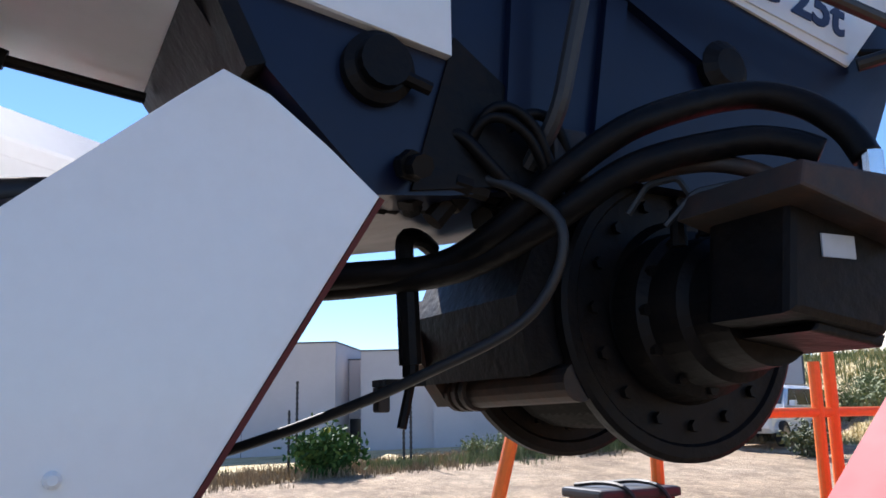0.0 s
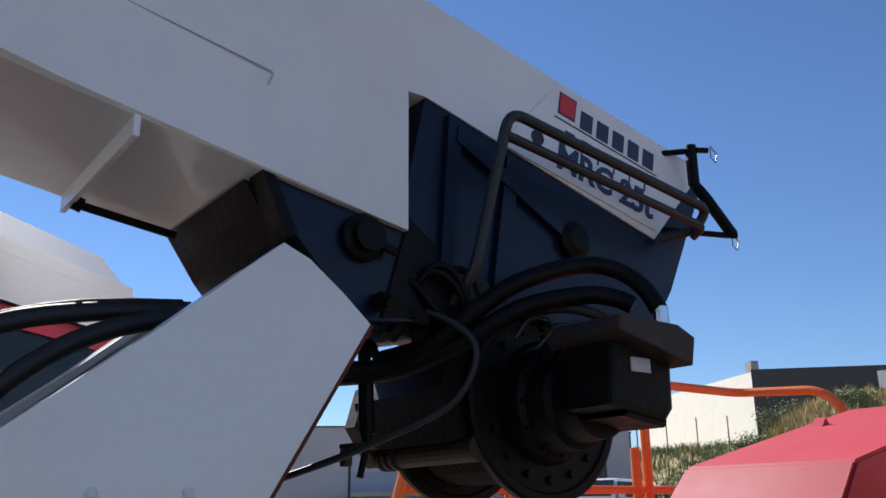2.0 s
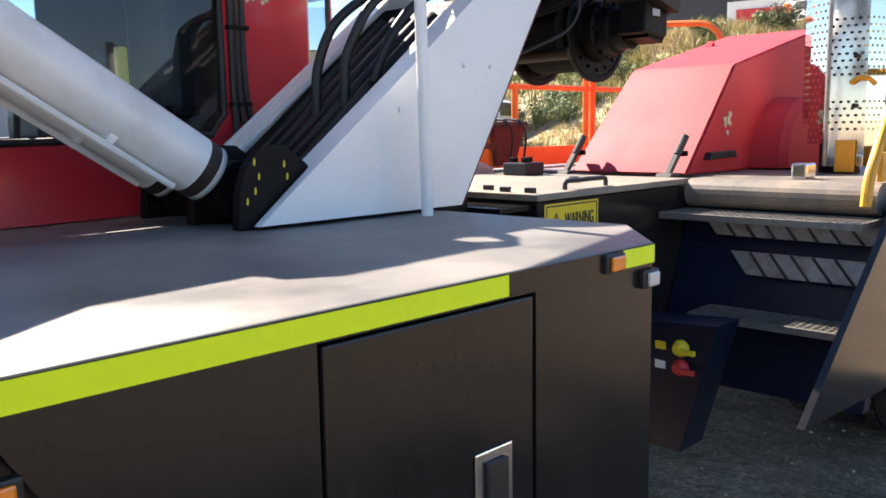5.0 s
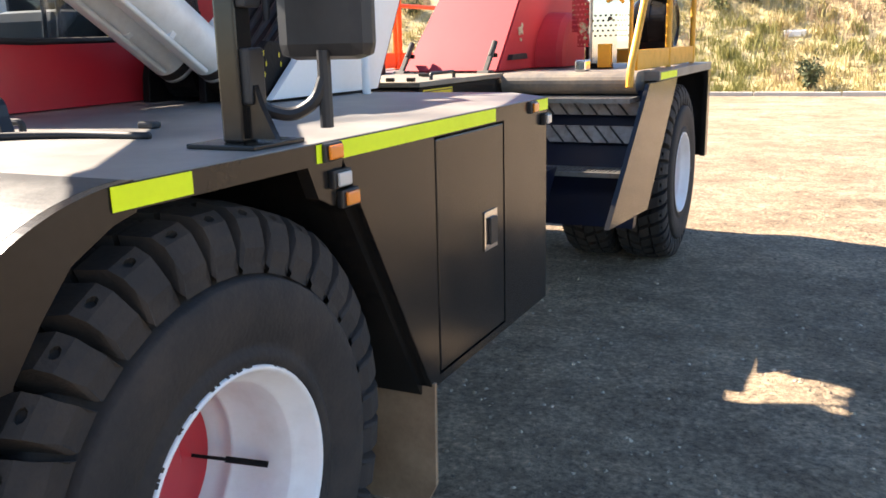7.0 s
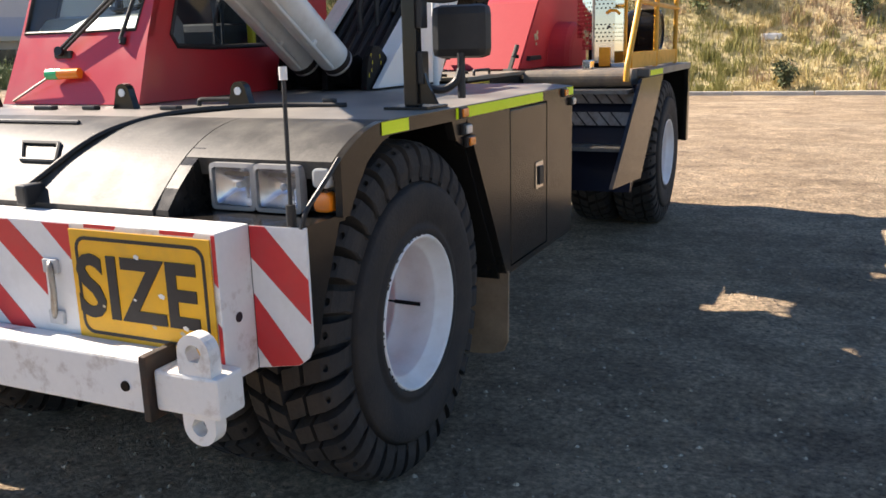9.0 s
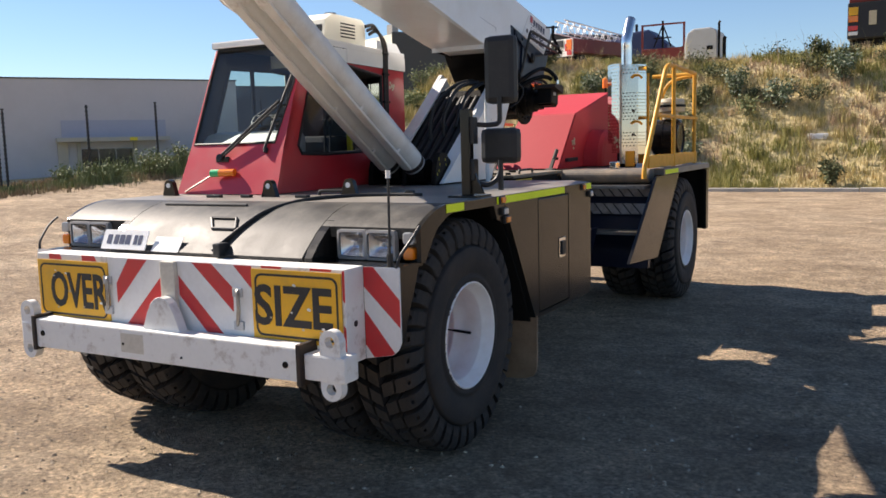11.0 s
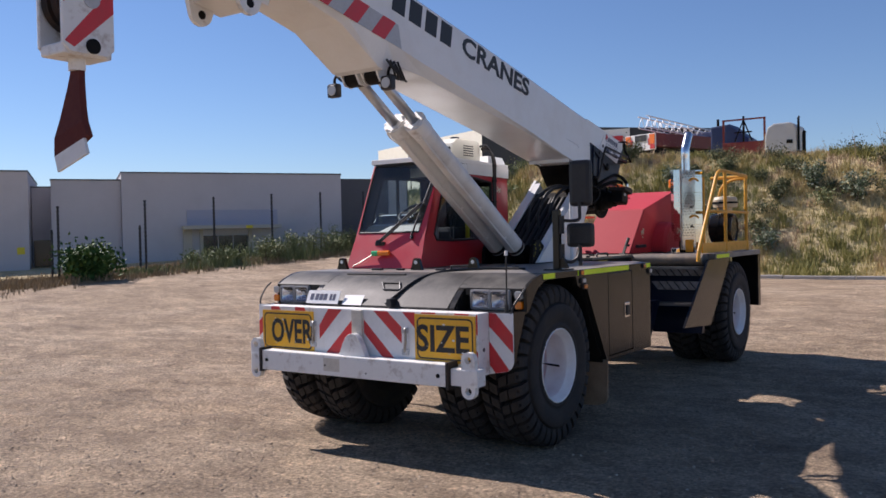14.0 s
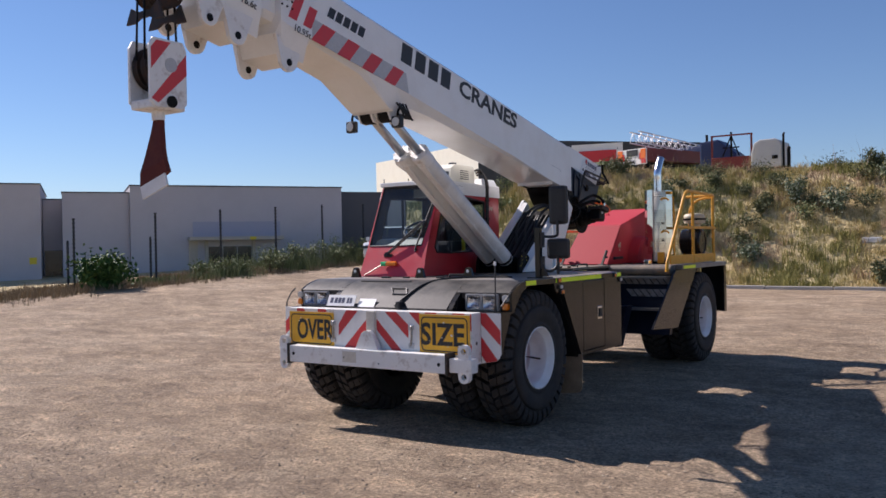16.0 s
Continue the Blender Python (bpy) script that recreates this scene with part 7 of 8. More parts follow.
tube(bm, [(0.065, 6.50, 1.52), (0.065, 6.50, 2.50)], 0.014, 8)
part("beacon_pole", bm, GREASY, crane)
# hand rails
def rails(s, mat, foot, top, p1, p2, end, x, name):
    e = new(name)
    e.parent = crane
    pos = Vector((s * x, p1, 1.52))
    e.location = pos - WHERE[crane.name]
    WHERE[e.name] = pos
    X = s * x
    bm = bmesh.new()
    if s < 0:
        tube(bm, rounded([(X, foot, 1.43), (X, foot + 0.02, 1.55), (X, foot + 0.275, 2.38)], 0.06), 0.024, 12)
        part("front_rail", bm, mat, e)
        bm = bmesh.new()
    tube(bm, rounded([(X, p2, 2.0), (X, p2, 2.60), (X, end, 2.60), (X + 0.48, end + 0.06, 2.57), (X + 0.60, end + 0.06, 2.45), (X + 0.60, end + 0.06, 2.1)] if s < 0 else [(X, foot, 1.43), (X, foot + 0.02, 1.55), (X, top, 2.58), (X, top + 0.16, 2.625), (X, end, 2.60), (X - s * 0.55, end + 0.06, 2.60)], 0.09), 0.024, 12)
    part("top_rail", bm, mat, e)
    for y, z in ((p1, 2.61), (p2, 2.61)) if s > 0 else ((p1, 2.09), (p2 - 0.085, 2.27), (p2, 2.05)):
        bm = bmesh.new()
        tube(bm, [(X, y, 1.52), (X, y, z)], 0.023, 12)
        part("post", bm, mat, e)
    bm = bmesh.new()
    tube(bm, [(X, foot + 0.18 if s < 0 else foot + (top - foot) * 0.56, 2.07), (X, end, 2.07)], 0.020, 12)
    part("mid_rail", bm, mat, e)
    bm = bmesh.new()
    box(bm, X - 0.012, X + 0.012, foot + 0.16, end, 1.53, 1.66, 0.004)
    part("kick_plate", bm, mat, e)
    if s < 0:
        return e
    bm = bmesh.new()
    tube(bm, rounded([(X - s * 0.42, end, 1.52), (X - s * 0.42, end, 2.36), (X - s * 0.34, end, 2.51), (X - s * 0.20, end, 2.565), (X, end, 2.575)], 0.08), 0.020, 10)
    part("inner_rail", bm, mat, e)
    return e
tagged(rails(1, YELLOW, 4.05, 4.90, 5.25, 6.28, 6.38, 1.25, "hand_rail"), "yellow tubular hand rail on the rear deck")
tagged(rails(-1, ORANGE, 3.91, 4.40, 4.66, 5.575, 6.38, 1.21, "hand_rail"), "orange tubular hand rail on the rear deck")
for y0, y1, z0, z1 in ((4.03, 4.66, 1.70, 1.785), (3.97, 4.40, 1.545, 1.65)):
    bm = bmesh.new()
    box(bm, -1.205, -1.18, y0 + 0.02, y1, z0, z1, 0.004)
    part("rail_board", bm, ORANGE, crane)
bm = bmesh.new()
loft([[(-1.28, 4.40, 1.55), (-1.15, 4.40, 1.55), (-1.15, 4.59, 1.55), (-1.28, 4.59, 1.55)], [(-1.31, 4.35, 1.80), (-1.115, 4.35, 1.80), (-1.115, 4.65, 1.80), (-1.31, 4.65, 1.80)]], bm)
binp = part("red_bin", bm, CANVAS, crane, "dark red plastic bin tied to the rail")
bm = bmesh.new()
box(bm, -1.33, -1.10, 4.33, 4.67, 1.80, 1.835, 0.012)
part("bin_rim", bm, PLASTIC, binp)
for y0 in (4.42, 4.56):
    bm = bmesh.new()
    tube(bm, [(-1.30, y0 - 0.05, 1.84), (-1.2, y0, 1.85), (-1.095, y0 + 0.02, 1.83), (-1.075, y0 + 0.05, 1.74), (-1.10, y0 + 0.06, 1.60)], 0.008, 6, steps=4)
    part("tie_cord", bm, RUBBER, binp)
# right-hand mudguard hump and clutter on the lid
bm = bmesh.new()
hump = [(3.55, 1.49), (3.60, 1.54), (3.70, 1.575), (3.85, 1.585), (4.08, 1.585), (4.15, 1.56), (4.18, 1.49)]
prism(bm, hump, "x", -1.33, -0.96, 0.03)
part("hump_cover", bm, BEZEL, crane, "pale rounded cover beside the lid")
bm = bmesh.new()
box(bm, -0.72, -0.55, 3.95, 4.12, 1.522, 1.595, 0.008)
bat = part("battery_box", bm, PLASTIC, crane, "black battery with a raised lid")
for x0, y0 in ((-0.70, 3.98), (-0.61, 3.98), (-0.655, 4.06)):
    bm = bmesh.new()
    box(bm, x0, x0 + 0.04, y0, y0 + 0.04, 1.595, 1.625, 0.006)
    part("terminal", bm, GREASY, bat)
bm = bmesh.new()
box(bm, 0.80, 0.88, 4.34, 4.46, 1.522, 1.60, 0.012)
part("deck_lamp", bm, CHROME, crane)
# air cleaner drum on the rear deck
bm = bmesh.new()
lathe(bm, [(0.80, 0.0), (0.80, 0.20), (0.82, 0.215), (1.10, 0.215), (1.125, 0.205), (1.13, 0.18), (1.115, 0.165), (1.115, 0.0)], (0, 6.14, 1.84), "x", 48)
ac2 = part("air_cleaner", bm, BLACK, crane, "glossy black air cleaner drum")
for x in (0.92, 1.05):
    bm = bmesh.new()
    lathe(bm, [(x, 0.2155), (x, 0.221), (x + 0.025, 0.221), (x + 0.025, 0.2155)], (0, 6.14, 1.84), "x", 48, caps=False)
    part("clamp_band", bm, GREASY, ac2)
for dy in (-0.15, 0.15):
    bm = bmesh.new()
    box(bm, 0.86, 1.08, 6.14 + dy - 0.02, 6.14 + dy + 0.02, 1.518, 1.70, 0.004)
    part("drum_cradle", bm, GREASY, crane)
bm = bmesh.new()
lathe(bm, [(2.06, 0.0), (2.06, 0.09), (2.14, 0.095), (2.15, 0.165), (2.20, 0.175), (2.215, 0.165), (2.26, 0.17), (2.30, 0.15), (2.315, 0.0)], (1.0, 6.12, 0), "z", 32)
part("intake_cap", bm, BEIGE, crane, "dusty beige air intake cap")
bm = bmesh.new()
lathe(bm, [(2.20, 0.178), (2.20, 0.182), (2.23, 0.182), (2.23, 0.178)], (1.0, 6.12, 0), "z", 32, caps=False)
part("intake_band", bm, GREASY, crane)

# ---- hook block hanging from the boom ----
HX, HY = -0.06, -3.52
hook = thing("hook_block", (HX, HY, 2.94), "white hook block with red stripes hanging on wire ropes", "hook block")
CHEEK = [(-0.168, 2.985), (-0.12, 2.94), (0.12, 2.94), (0.168, 2.985), (0.168, 3.40), (0.135, 3.46), (-0.135, 3.46), (-0.168, 3.40)]
for s in (1, -1):
    bm = bmesh.new()
    prism(bm, [(HY + a, b) for a, b in CHEEK], "x", *sorted((HX + s * 0.105, HX + s * 0.135)), 0.008)
    ch = part("cheek", bm, WHITE_WORN, hook, "worn white cheek plate with red stripes")
    bm = bmesh.new()
    a, b = sorted((HX + s * 0.1352, HX + s * 0.1368))
    prism(bm, [(HY - 0.16, 3.22), (HY - 0.16, 3.38), (HY - 0.11, 3.44), (HY + 0.02, 3.44)], "x", a, b)
    prism(bm, [(HY - 0.16, 3.00), (HY - 0.10, 2.97), (HY + 0.165, 3.21), (HY + 0.165, 3.37)], "x", a, b)
    part("red_stripes", bm, SIGN_RED, ch)
    bm = bmesh.new()
    tube(bm, [(HX + s * 0.135, HY + 0.02, 2.99), (HX + s * 0.15, HY + 0.02, 2.99)], 0.045, 16)
    part("axle_cap", bm, GREASY, ch)
    bm = bmesh.new()
    tube(bm, [(HX + s * 0.135, HY + 0.02, 3.27), (HX + s * 0.14, HY + 0.02, 3.27)], 0.055, 18)
    part("grey_disc", bm, GREY_TAPE, ch)
bm = bmesh.new()
for x in (-0.05, 0.05):
    lathe(bm, [(HX + x - 0.03, 0.0), (HX + x - 0.03, 0.17), (HX + x - 0.012, 0.15), (HX + x + 0.012, 0.15), (HX + x + 0.03, 0.17), (HX + x + 0.03, 0.0)], (0, HY, 3.25), "x", 28)
part("sheave", bm, RUSTY, hook)
bm = bmesh.new()
box(bm, HX - 0.12, HX + 0.12, HY - 0.16, HY + 0.16, 2.93, 3.0, 0.015)
tube(bm, [(HX, HY, 2.86), (HX, HY, 2.94)], 0.05, 14)
part("crosshead", bm, WHITE_WORN, hook)
for x, y in ((-0.05, -0.15), (-0.05, 0.15), (0.05, -0.15), (0.05, 0.15)):
    bm = bmesh.new()
    tube(bm, [(HX + x, HY + y, 3.3), (HX + x * 0.8, HY + y * 0.9, 3.86)], 0.009, 8)
    part("wire_rope", bm, GREASY, hook)
bm = bmesh.new()
for s in (1, -1):
    prism(bm, [(HX - 0.22, 3.60), (HX - 0.12, 3.60), (HX - 0.05, 3.63), (HX + 0.05, 3.63), (HX + 0.12, 3.60), (HX + 0.22, 3.60), (HX + 0.16, 3.74), (HX + 0.08, 3.68), (HX - 0.08, 3.68), (HX - 0.16, 3.72)], "y", HY + s * 0.10 - 0.01, HY + s * 0.10 + 0.01)
part("rope_guard", bm, RUSTY, hook)
bm = bmesh.new()
for x in (-0.07, 0.0, 0.07):
    lathe(bm, [(HX + x - 0.03, 0.0), (HX + x - 0.03, 0.17), (HX + x, 0.15), (HX + x + 0.03, 0.17), (HX + x + 0.03, 0.0)], (0, HY + 0.02, 3.88), "x", 28)
part("head_sheave", bm, RUSTY, crane, "rusty rope sheaves at the boom head")
# sling folded over the hook
sling = thing("lifting_sling", (HX, HY, 2.33), "dark red webbing sling with a pale lining hanging from the hook", "sling")
bm = bmesh.new()
rows = []
for t, w, dx, dy in ((0.0, 0.035, 0.0, 0.0), (0.25, 0.05, 0.0, -0.01), (0.6, 0.085, -0.01, -0.02), (0.8, 0.115, -0.01, -0.03), (1.0, 0.13, 0.0, -0.02)):
    z = 2.90 - 0.50 * t
    rows.append([(HX + dx - w, HY + dy - 0.012 - 0.05 * t, z - 0.05 * t), (HX + dx + w, HY + dy - 0.012, z + 0.06 * t), (HX + dx + w, HY + dy + 0.03, z + 0.06 * t), (HX + dx - w, HY + dy + 0.03 + 0.02 * t, z - 0.05 * t)])
loft(rows, bm)
part("webbing", bm, CANVAS, sling)
bm = bmesh.new()
a, b = Vector(rows[-1][0]), Vector(rows[-1][1])
m = frame_at((a + b) / 2 + Vector((0, -0.004, -0.045)), b - a, (0, 0, 1))
quad_plate(bm, m, [(-0.135, -0.055), (0.125, -0.055), (0.135, 0.04), (-0.12, 0.04)], 0.02)
part("lining", bm, SIGN_WHITE, sling)

# ---- buildings across the fence ----
RENDER_GREY = worn("grey rendered concrete", (0.52, 0.495, 0.505), (0.42, 0.40, 0.41), 0.85, size=0.5, fine=8, amount=0.5, bump=0.01, spread=0.04)
DARK_RENDER = worn("dark grey cladding", (0.10, 0.10, 0.11), (0.14, 0.14, 0.14), 0.7, size=0.6, amount=0.5, bump=0.0)
BLUE_GREY = worn("blue-grey wall smudge", (0.37, 0.38, 0.46), (0.44, 0.43, 0.47), 0.5, size=0.8, amount=0.5, bump=0.0)
BEIGE_TRIM = worn("beige render", (0.50, 0.45, 0.36), (0.40, 0.35, 0.28), 0.8, size=1.0, amount=0.4, bump=0.0)
DARK_GLASS = worn("dark window glass", (0.012, 0.014, 0.016), (0.03, 0.03, 0.03), 0.08, size=1.0, amount=0.3, bump=0.0)
U, N = Vector((0.539, 0.843, 0)).normalized(), Vector((0.843, -0.539, 0)).normalized()
P = Vector((-28.9, 17.0, 0))
def wall_box(bm, s0, s1, d0, d1, z0, z1):
    """A box along the building line: s along it, d out from it towards the yard."""
    vs = [bm.verts.new(P + U * s + N * d + Vector((0, 0, z))) for z in (z0, z1) for s, d in ((s0, d0), (s1, d0), (s1, d1), (s0, d1))]
    for q in ((0, 1, 2, 3), (4, 5, 6, 7), (0, 1, 5, 4), (1, 2, 6, 5), (2, 3, 7, 6), (3, 0, 4, 7)):
        bm.faces.new([vs[i] for i in q])
def house(name, s0, s1, d, top, label, mat=None):
    e = thing(name, P + U * (s0 + s1) / 2 + N * d, label, "building")
    bm = bmesh.new()
    wall_box(bm, s0, s1, d - 9, d, -0.2, top - 0.06)
    part("wall", bm, mat or RENDER_GREY, e)
    bm = bmesh.new()
    wall_box(bm, s0 - 0.03, s1 + 0.03, d - 9, d + 0.04, top - 0.06, top)
    part("parapet_cap", bm, DARK_RENDER, e)
    return e
wh = house("warehouse", 0, 10.2, 0, 5.0, "grey rendered flat-roofed building with a recessed entrance")
bm = bmesh.new()
wall_box(bm, 2.55, 7.0, 0.0, 0.9, 2.35, 2.52)
part("awning", bm, BEIGE_TRIM, wh)
# thin added sheet for a bluish smudge on the wall above the awning
bm = bmesh.new()
wall_box(bm, 2.8, 7.0, 0.0, 0.05, 2.52, 3.25)
part("awning_panel", bm, BLUE_GREY, wh)
for a, b in ((2.6, 3.0), (3.35, 3.5), (5.6, 5.75)):
    bm = bmesh.new()
    wall_box(bm, a, b, 0.0, 0.12, 0.4, 2.35)
    part("pier", bm, BEIGE_TRIM, wh)
for k in range(3):
    bm = bmesh.new()
    wall_box(bm, 3.52 + k * 0.69, 4.17 + k * 0.69, 0.0, 0.03, 0.6, 2.05)
    part("window", bm, DARK_GLASS, wh)
    bm = bmesh.new()
    wall_box(bm, 4.17 + k * 0.69, 4.21 + k * 0.69, 0.0, 0.05, 0.6, 2.05)
    part("mullion", bm, STEEL, wh)
bm = bmesh.new()
wall_box(bm, 5.35, 5.65, 0.9, 0.92, 2.36, 2.50)
part("small_sign", bm, WARN_YELLOW, wh)
house("warehouse_bay", -2.9, -0.02, -0.35, 4.68, "lower grey rendered bay beside the entrance building")
rec = house("warehouse_link", -3.75, -2.93, -2.0, 4.45, "recessed grey link between buildings with a dark door")
bm = bmesh.new()
wall_box(bm, -3.7, -2.95, -2.0, -1.95, 0.4, 2.0)
part("door", bm, DARK_GLASS, rec)
un = house("factory_unit", -26, -3.78, 0.3, 5.0, "long grey rendered factory unit along the fence")
for k in range(5):
    a = -7.5 - k * 4.2
    bm = bmesh.new()
    wall_box(bm, a - 0.012, a + 0.012, 0.3, 0.304, 0.2, 4.9)
    part("panel_joint", bm, DARK_RENDER, un)
bm = bmesh.new()
wall_box(bm, -4.25, -3.95, 0.3, 0.32, 1.4, 1.7)
part("small_sign", bm, WARN_YELLOW, un)
un2 = house("dark_warehouse", 10.24, 14.3, -1.5, 4.85, "dark grey clad warehouse with a white upright panel", DARK_RENDER)
bm = bmesh.new()
wall_box(bm, 13.2, 14.2, -1.5, -1.4, 0.3, 5.2)
part("upright_panel", bm, RENDER_GREY, un2)
# ---- fence posts ----
BLACK_POST = worn("black fence steel", (0.02, 0.02, 0.022), (0.08, 0.06, 0.05), 0.6, size=8, amount=0.5, bump=0.0)
def fence_post(x, y, h):
    z = ground_height(x, y)
    e = thing("fence_post", (x, y, z - 0.05), "thin black steel fence post standing in the scrub", "fence post", group="posts along the yard's edge")
    bm = bmesh.new()
    box(bm, x - 0.025, x + 0.025, y - 0.025, y + 0.025, z - 0.05, z + h)
    part("shaft", bm, BLACK_POST, e)
    bm = bmesh.new()
    k = 0.35
    while k < h:
        box(bm, x - 0.045, x + 0.045, y - 0.03, y + 0.03, z + k, z + k + 0.05)
        k += 0.14
    tagged(part("insulator_stack", bm, BLACK_POST, e), kind="stuff")
for k, y in enumerate((-8.0, -4.2, -0.6, 3.0, 6.2, 9.4, 12.75, 15.9, 19.0, 22.0, 25.0)):
    fence_post(-21.5, y, 2.5 + 0.028 * max(0, y - 9))
for k in range(6):
    fence_post(-42.0 + 1.9 * k, 53.0 + 1.1 * k, 2.6)
for y in (9.2, 12.55):
    fence_post(-21.55, y, 1.75)

# ---- shed and vehicles on the bank's top ----
shed = thing("shed", (-30, 64, 5), "large shed with dark front and cream side wall", "shed")
SHED_DARK = worn("charcoal steel cladding", (0.035, 0.038, 0.042), (0.05, 0.05, 0.055), 0.5, size=1.0, amount=0.4, bump=0.0)
def slab4(bm, a, b, back, z0, z1, z2=None):
    z2 = z2 or z1
    vs = [bm.verts.new(p) for p in ((*a, z0), (*b, z0), (b[0] + back[0], b[1] + back[1], z0), (a[0] + back[0], a[1] + back[1], z0), (*a, z1), (*b, z2), (b[0] + back[0], b[1] + back[1], z2), (a[0] + back[0], a[1] + back[1], z1))]
    for q in ((0, 1, 2, 3), (4, 5, 6, 7), (0, 1, 5, 4), (1, 2, 6, 5), (2, 3, 7, 6), (3, 0, 4, 7)):
        bm.faces.new([vs[i] for i in q])
bm = bmesh.new()
slab4(bm, (-35.9, 59.3), (-16.5, 63.2), (-0.06, 0.3), 3.0, 11.6, 10.1)
part("front_wall", bm, SHED_DARK, shed)
bm = bmesh.new()
slab4(bm, (-35.9, 59.3), (-58.0, 72.0), (0.3, 0.5), 2.0, 11.4, 11.9)
part("side_wall", bm, CREAM, shed)
bm = bmesh.new()
slab4(bm, (-35.8, 59.8), (-17, 63.6), (-18, 12), 9.6, 11.3, 9.9)
part("roof", bm, SHED_DARK, shed)
bm = bmesh.new()
slab4(bm, (-30.5, 60.2), (-27.5, 60.8), (0.02, -0.1), 5.0, 8.2)
part("roller_door", bm, DARK_GLASS, shed)
bm = bmesh.new()
slab4(bm, (-27.2, 60.9), (-22.8, 61.75), (0.02, -0.1), 8.2, 10.5)
sg = part("sign_board", bm, SIGN_WHITE, shed, "white sign board with red shapes")
bm = bmesh.new()
slab4(bm, (-26.5, 60.9), (-23.3, 61.5), (0.02, -0.1), 8.9, 9.9)
part("red_mark", bm, SIGN_RED, sg)
bm = bmesh.new()
slab4(bm, (-37.2, 60.6), (-36.4, 60.2), (0.3, 0.5), 11.5, 12.4)
part("roof_vent", bm, STEEL, shed)

def far_truck(x, y, turn, body, cabm, label, name="truck"):
    z = ground_height(x, y)
    e = thing(name, (x, y, z), label, "truck")
    M = pose(x, y, z, 0, 0, turn)
    def add(nm, mat, *boxes, bevel=0.04):
        bm = bmesh.new()
        for b in boxes:
            box(bm, *b, bevel)
        bmesh.ops.transform(bm, matrix=M, verts=bm.verts)
        return part(nm, bm, mat, e)
    add("tray", body, (-3.4, 2.0, -1.2, 1.2, 1.1, 1.9))
    add("cab", cabm, (2.1, 4.0, -1.2, 1.2, 0.7, 2.3))
    add("window", DARK_GLASS, (2.4, 4.02, -1.21, 1.21, 1.5, 2.1))
    add("chassis", GREASY, (-3.4, 3.9, -0.5, 0.5, 0.6, 1.1))
    add("rear_board", SIGN_WHITE, (-3.46, -3.4, -1.2, 1.2, 0.9, 1.9), bevel=0.01)
    for yy in (-0.95, 0.7):
        add("tail_lamp", RED_LENS, (-3.5, -3.46, yy - 0.1, yy + 0.3, 1.2, 1.6), bevel=0.01)
    for xx in (-2.4, -1.2, 3.0):
        for yy in (-1.0, 1.0):
            bm = bmesh.new()
            lathe(bm, [(-0.15, 0.0), (-0.15, 0.45), (0.15, 0.45), (0.15, 0.0)], (xx, yy, 0.45), "y", 20)
            bmesh.ops.transform(bm, matrix=M, verts=bm.verts)
            part("wheel", bm, TYRE, e)
    return e, M
TR_RED = worn("truck red", (0.17, 0.02, 0.014), (0.12, 0.04, 0.03), 0.5, size=2, amount=0.4, bump=0.0)
TR_BLUE = worn("truck blue", (0.02, 0.04, 0.12), (0.05, 0.06, 0.1), 0.5, size=2, amount=0.4, bump=0.0)
tr, M = far_truck(-13.8, 47.2, 70, TR_RED, TR_BLUE, "red and white truck carrying a white lattice jib")
bm = bmesh.new()
for yy in (-0.35, 0.35):
    for zz in (2.15, 2.85):
        tube(bm, [(-3.2, yy, zz + 0.2), (4.2, yy, zz * 0.82)], 0.04, 6)
    for k in range(12):
        a = -3.2 + k * 0.6
        tube(bm, [(a, yy, 2.35 - 0.03 * k), (a + 0.3, yy, 3.0 - 0.06 * k), (a + 0.6, yy, 2.3 - 0.03 * k)], 0.025, 5)
bmesh.ops.transform(bm, matrix=M, verts=bm.verts)
part("lattice_jib", bm, WHITE, tr)
for nm, mat, y0, y1, z0, z1 in (("rear_panel", ORANGE, -1.15, -0.75, 1.25, 1.85), ("rear_panel", ORANGE, 0.75, 1.15, 1.25, 1.85), ("rear_opening", PLASTIC, -0.5, 0.4, 1.45, 1.85), ("rear_panel", SIGN_RED, -1.15, -0.8, 0.95, 1.2), ("rear_plate", PLASTIC, -0.2, 0.2, 1.0, 1.15)):
    bm = bmesh.new()
    box(bm, -3.505, -3.465, y0, y1, z0, z1, 0.01)
    bmesh.ops.transform(bm, matrix=M, verts=bm.verts)
    part(nm, bm, mat, tr)
# steel rack with a blue machine behind it
zr = ground_height(-8.5, 43.0)
rack = thing("steel_rack", (-8.5, 43.0, zr), "dark red steel frame rack with a low red tray", "rack")
bm = bmesh.new()
box(bm, -9.66, -7.32, 42.9, 44.2, zr + 0.2, 6.75, 0.04)
part("tray", bm, TR_RED, rack)
for x in (-9.62, -8.5, -7.36):
    bm = bmesh.new()
    box(bm, x - 0.05, x + 0.05, 42.95, 43.05, 6.75, 7.98 if x != -8.5 else 8.2)
    part("post", bm, TR_RED if x != -8.5 else GREASY, rack)
bm = bmesh.new()
box(bm, -9.68, -7.30, 42.94, 43.06, 7.98, 8.06)
part("top_rail", bm, TR_RED, rack)
for x0, x1, z0, z1 in ((-8.5, -9.0, 8.0, 6.8), (-8.5, -8.05, 8.0, 6.8), (-9.0, -8.05, 7.3, 7.3)):
    bm = bmesh.new()
    tube(bm, [(x0, 43, z0), (x1, 43, z1)], 0.04, 6)
    part("brace", bm, GREASY, rack)
mach = thing("covered_machine", (-9.6, 44.6, zr), "dark blue covered machine on the bank's top", "machine")
bm = bmesh.new()
